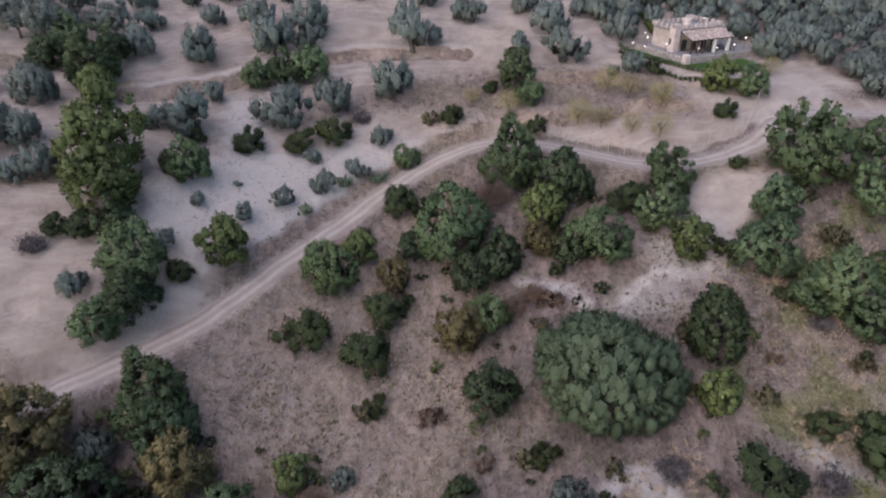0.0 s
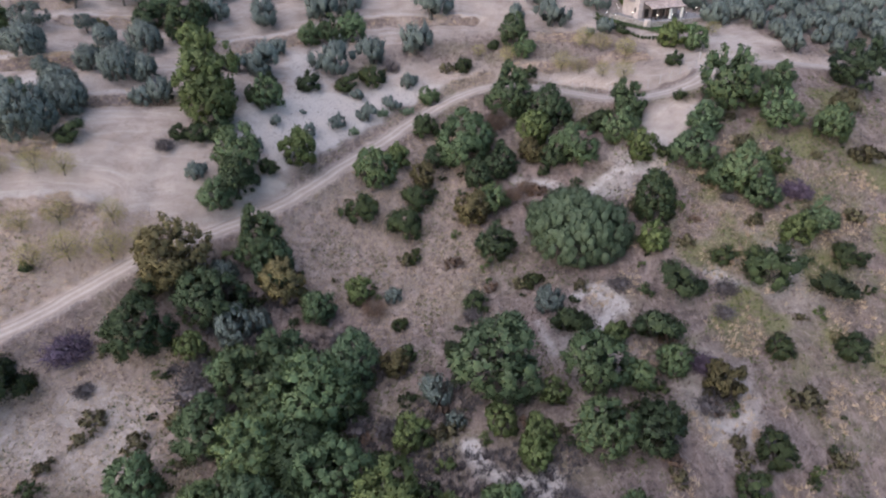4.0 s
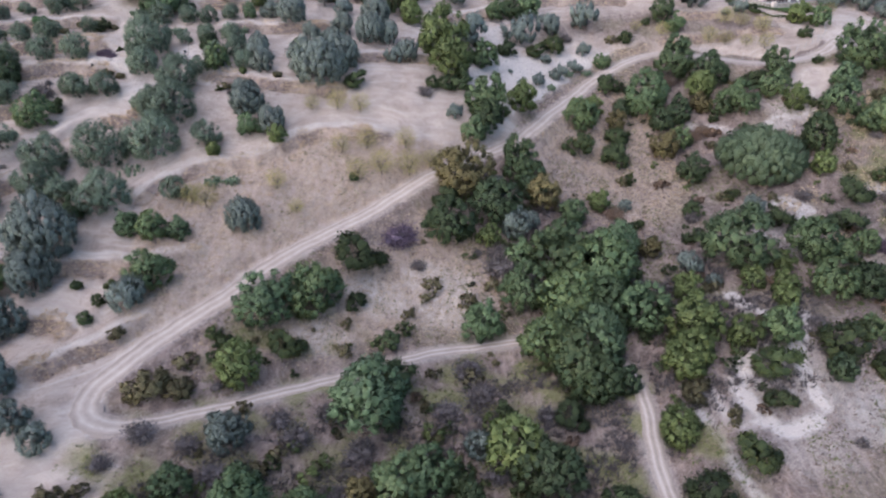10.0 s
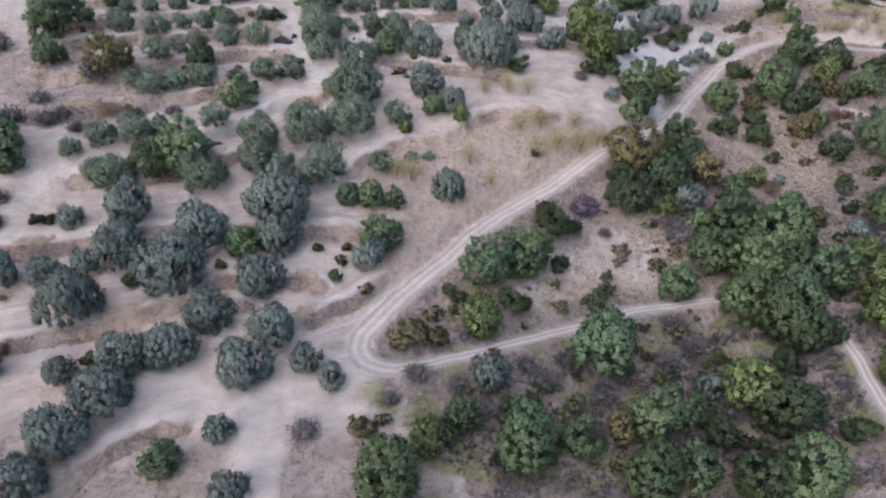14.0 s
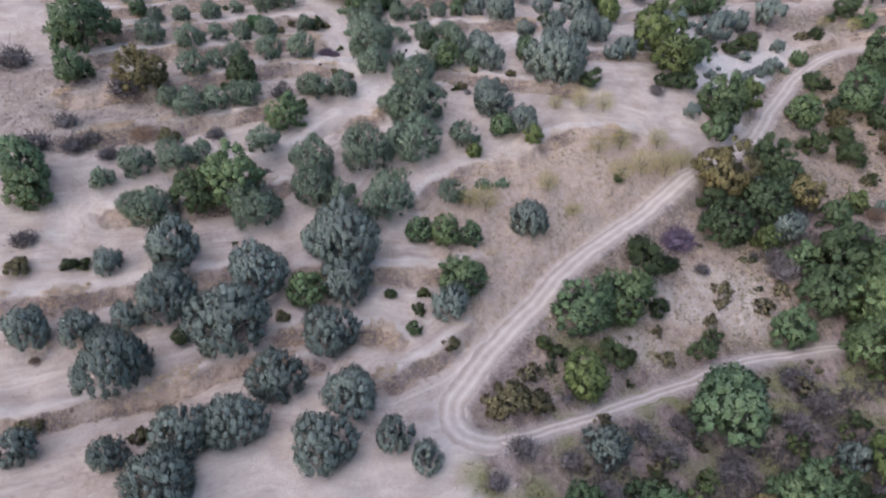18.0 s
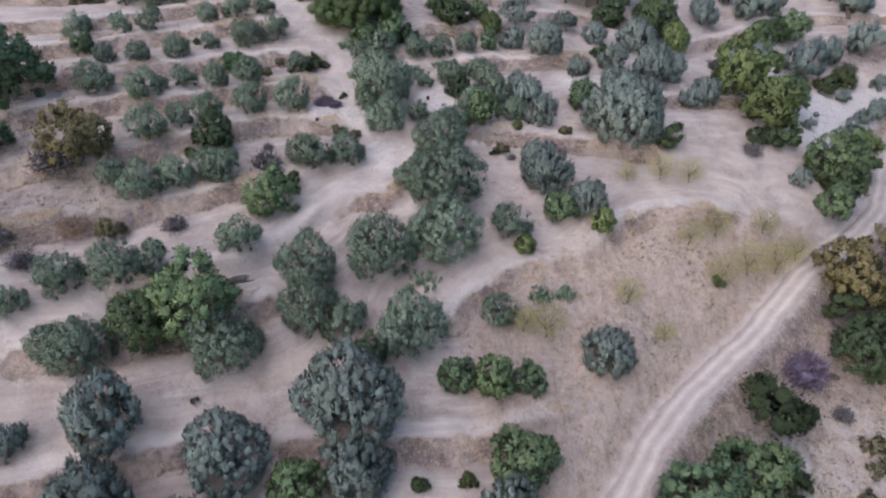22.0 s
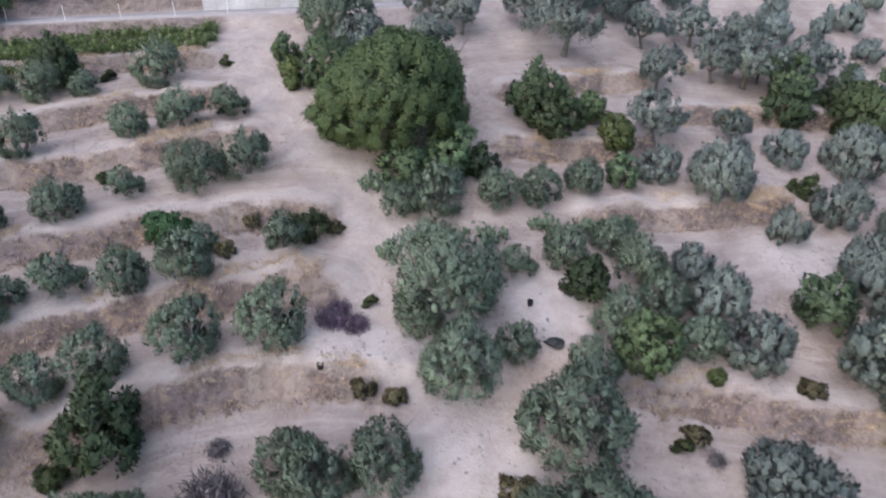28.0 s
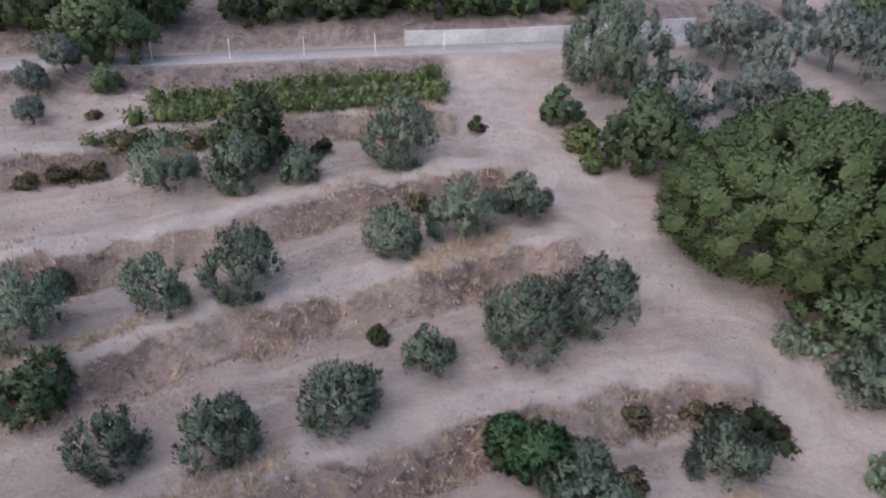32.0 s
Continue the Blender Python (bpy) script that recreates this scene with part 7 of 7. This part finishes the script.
NOROAD = 1 - np.clip(ROADMASK * 1.5, 0, 1)
tufts("dry_grass", "pale straw-coloured dry grass tufts on banks and slopes", np.maximum(STRAWF * 1.1, BANK) * NOROAD, 33000, 0.16, 0.5, 0.034, STRAW, 1, (-150, -25, 60, 100), 0.25, 4)
tufts("dead_scrub", "low dead brown scrub on the slopes", np.maximum(SCRUB, BANK * 0.9) * NOROAD * (1 - PALE) * (1 - 0.8 * STRAWF), 27000, 0.18, 0.55, 0.055, BROWN, 2, (-150, -25, 70, 100), 0.4, 4)
tufts("green_weeds", "sparse green weeds among the dry grass", np.maximum((SCRUB * 0.6 + STRAWF * 0.5) * (smooth_noise(GX, GY, 14.0, 12) > 0.1), GRASSY) * NOROAD, 14000, 0.15, 0.5, 0.05, GRASS, 3, (-80, -25, 66, 80), 0.35)

LIPSTRAW = np.clip(LIP * 1.2 + BANK * 0.6, 0, 1) * np.clip(0.15 + 2.6 * smooth_noise(GX, GY, 9.0, 8), 0, 1) * NOROAD * (1 - WAYMASK)
tufts("bank_straw", "clumps of golden dry grass along the lips of the terrace banks", LIPSTRAW, 6500, 0.2, 0.55, 0.026, STRAW, 14, (-150, -12, -40, 104), 0.45, 7)
SAND = (1 - np.clip(SCRUB + STRAWF + BANK, 0, 1)) * NOROAD * np.clip(0.45 + 1.6 * smooth_noise(GX, GY, 10.0, 31), 0, 1)
tufts("stubble", "thin dry stubble and litter on the bare terraces", SAND, 15000, 0.05, 0.2, 0.035, BROWN, 10, (-150, -15, 30, 104), 0.35, 2)
EAST = inside([(14, 2), (34, 4), (54, 26), (58, 54), (40, 64), (24, 56), (16, 36), (20, 18)], GX, GY, 3.0)
tufts("straw_clumps", "tall clumps of pale straw grass on the scrub slope", EAST * NOROAD * (smooth_noise(GX, GY, 8.0, 23) > 0.22), 900, 0.35, 0.85, 0.03, STRAW, 9, (10, 0, 60, 66), 0.3, 14)
GULLY = inside([(-34, 43), (-27, 43), (-15, 34), (-2, 26), (14, 14), (10, 4), (-10, -2), (-14, 12), (-30, 8), (-50, 0), (-70, -8), (-72, -20), (-10, -20), (-12, 8), (-22, 18), (-26, 30)], GX, GY, 3.0)
tufts("brushwood", "grey and purple leafless brushwood in the gully", GULLY * NOROAD * np.clip(0.6 + 2 * smooth_noise(GX, GY, 9.0, 15), 0, 1), 5600, 0.45, 1.2, 0.045, GREY, 7, (-75, -22, 20, 50), 0.3, 9)


def strewn(name, label, field, count, size, seed, region, cut, material=STONE):
    rng = np.random.RandomState(seed)
    x0, y0, x1, y1 = region
    V, F, n0 = [], [], 0
    sv, sf = ICO1
    while len(V) < count:
        x, y = rng.uniform(x0, x1), rng.uniform(y0, y1)
        if grid_at(field, x, y) * rng.uniform(0.5, 1.2) < cut:
            continue
        s = size * rng.uniform(0.4, 1.6)
        v = sv[:12] * s * rng.uniform(0.6, 1.2, size=(12, 1)) * [1, 1, 0.65] + [x, y, height(x, y) + s * 0.15]
        V.append(v)
    tri = HULL
    F = np.concatenate([tri + 12 * k for k in range(len(V))])
    return tagged(new(name, raw_mesh(name, np.concatenate(V), F, material)), label, "stones", kind="stuff")


def hull_of_twelve():
    """Faces of the twelve-cornered solid whose corners are the first of a round lump."""
    bm = bmesh.new()
    for p in ICO1[0][:12]:
        bm.verts.new(p)
    bmesh.ops.convex_hull(bm, input=bm.verts[:])
    bm.verts.index_update()
    f = np.array([[v.index for v in q.verts] for q in bm.faces if len(q.verts) == 3])
    bm.free()
    return f


HULL = hull_of_twelve()
strewn("loose_stones", "pale loose stones along terrace banks and outcrops", np.maximum(BANK, PALE * 1.2), 3600, 0.10, 6, (-150, -20, 45, 100), 0.5)
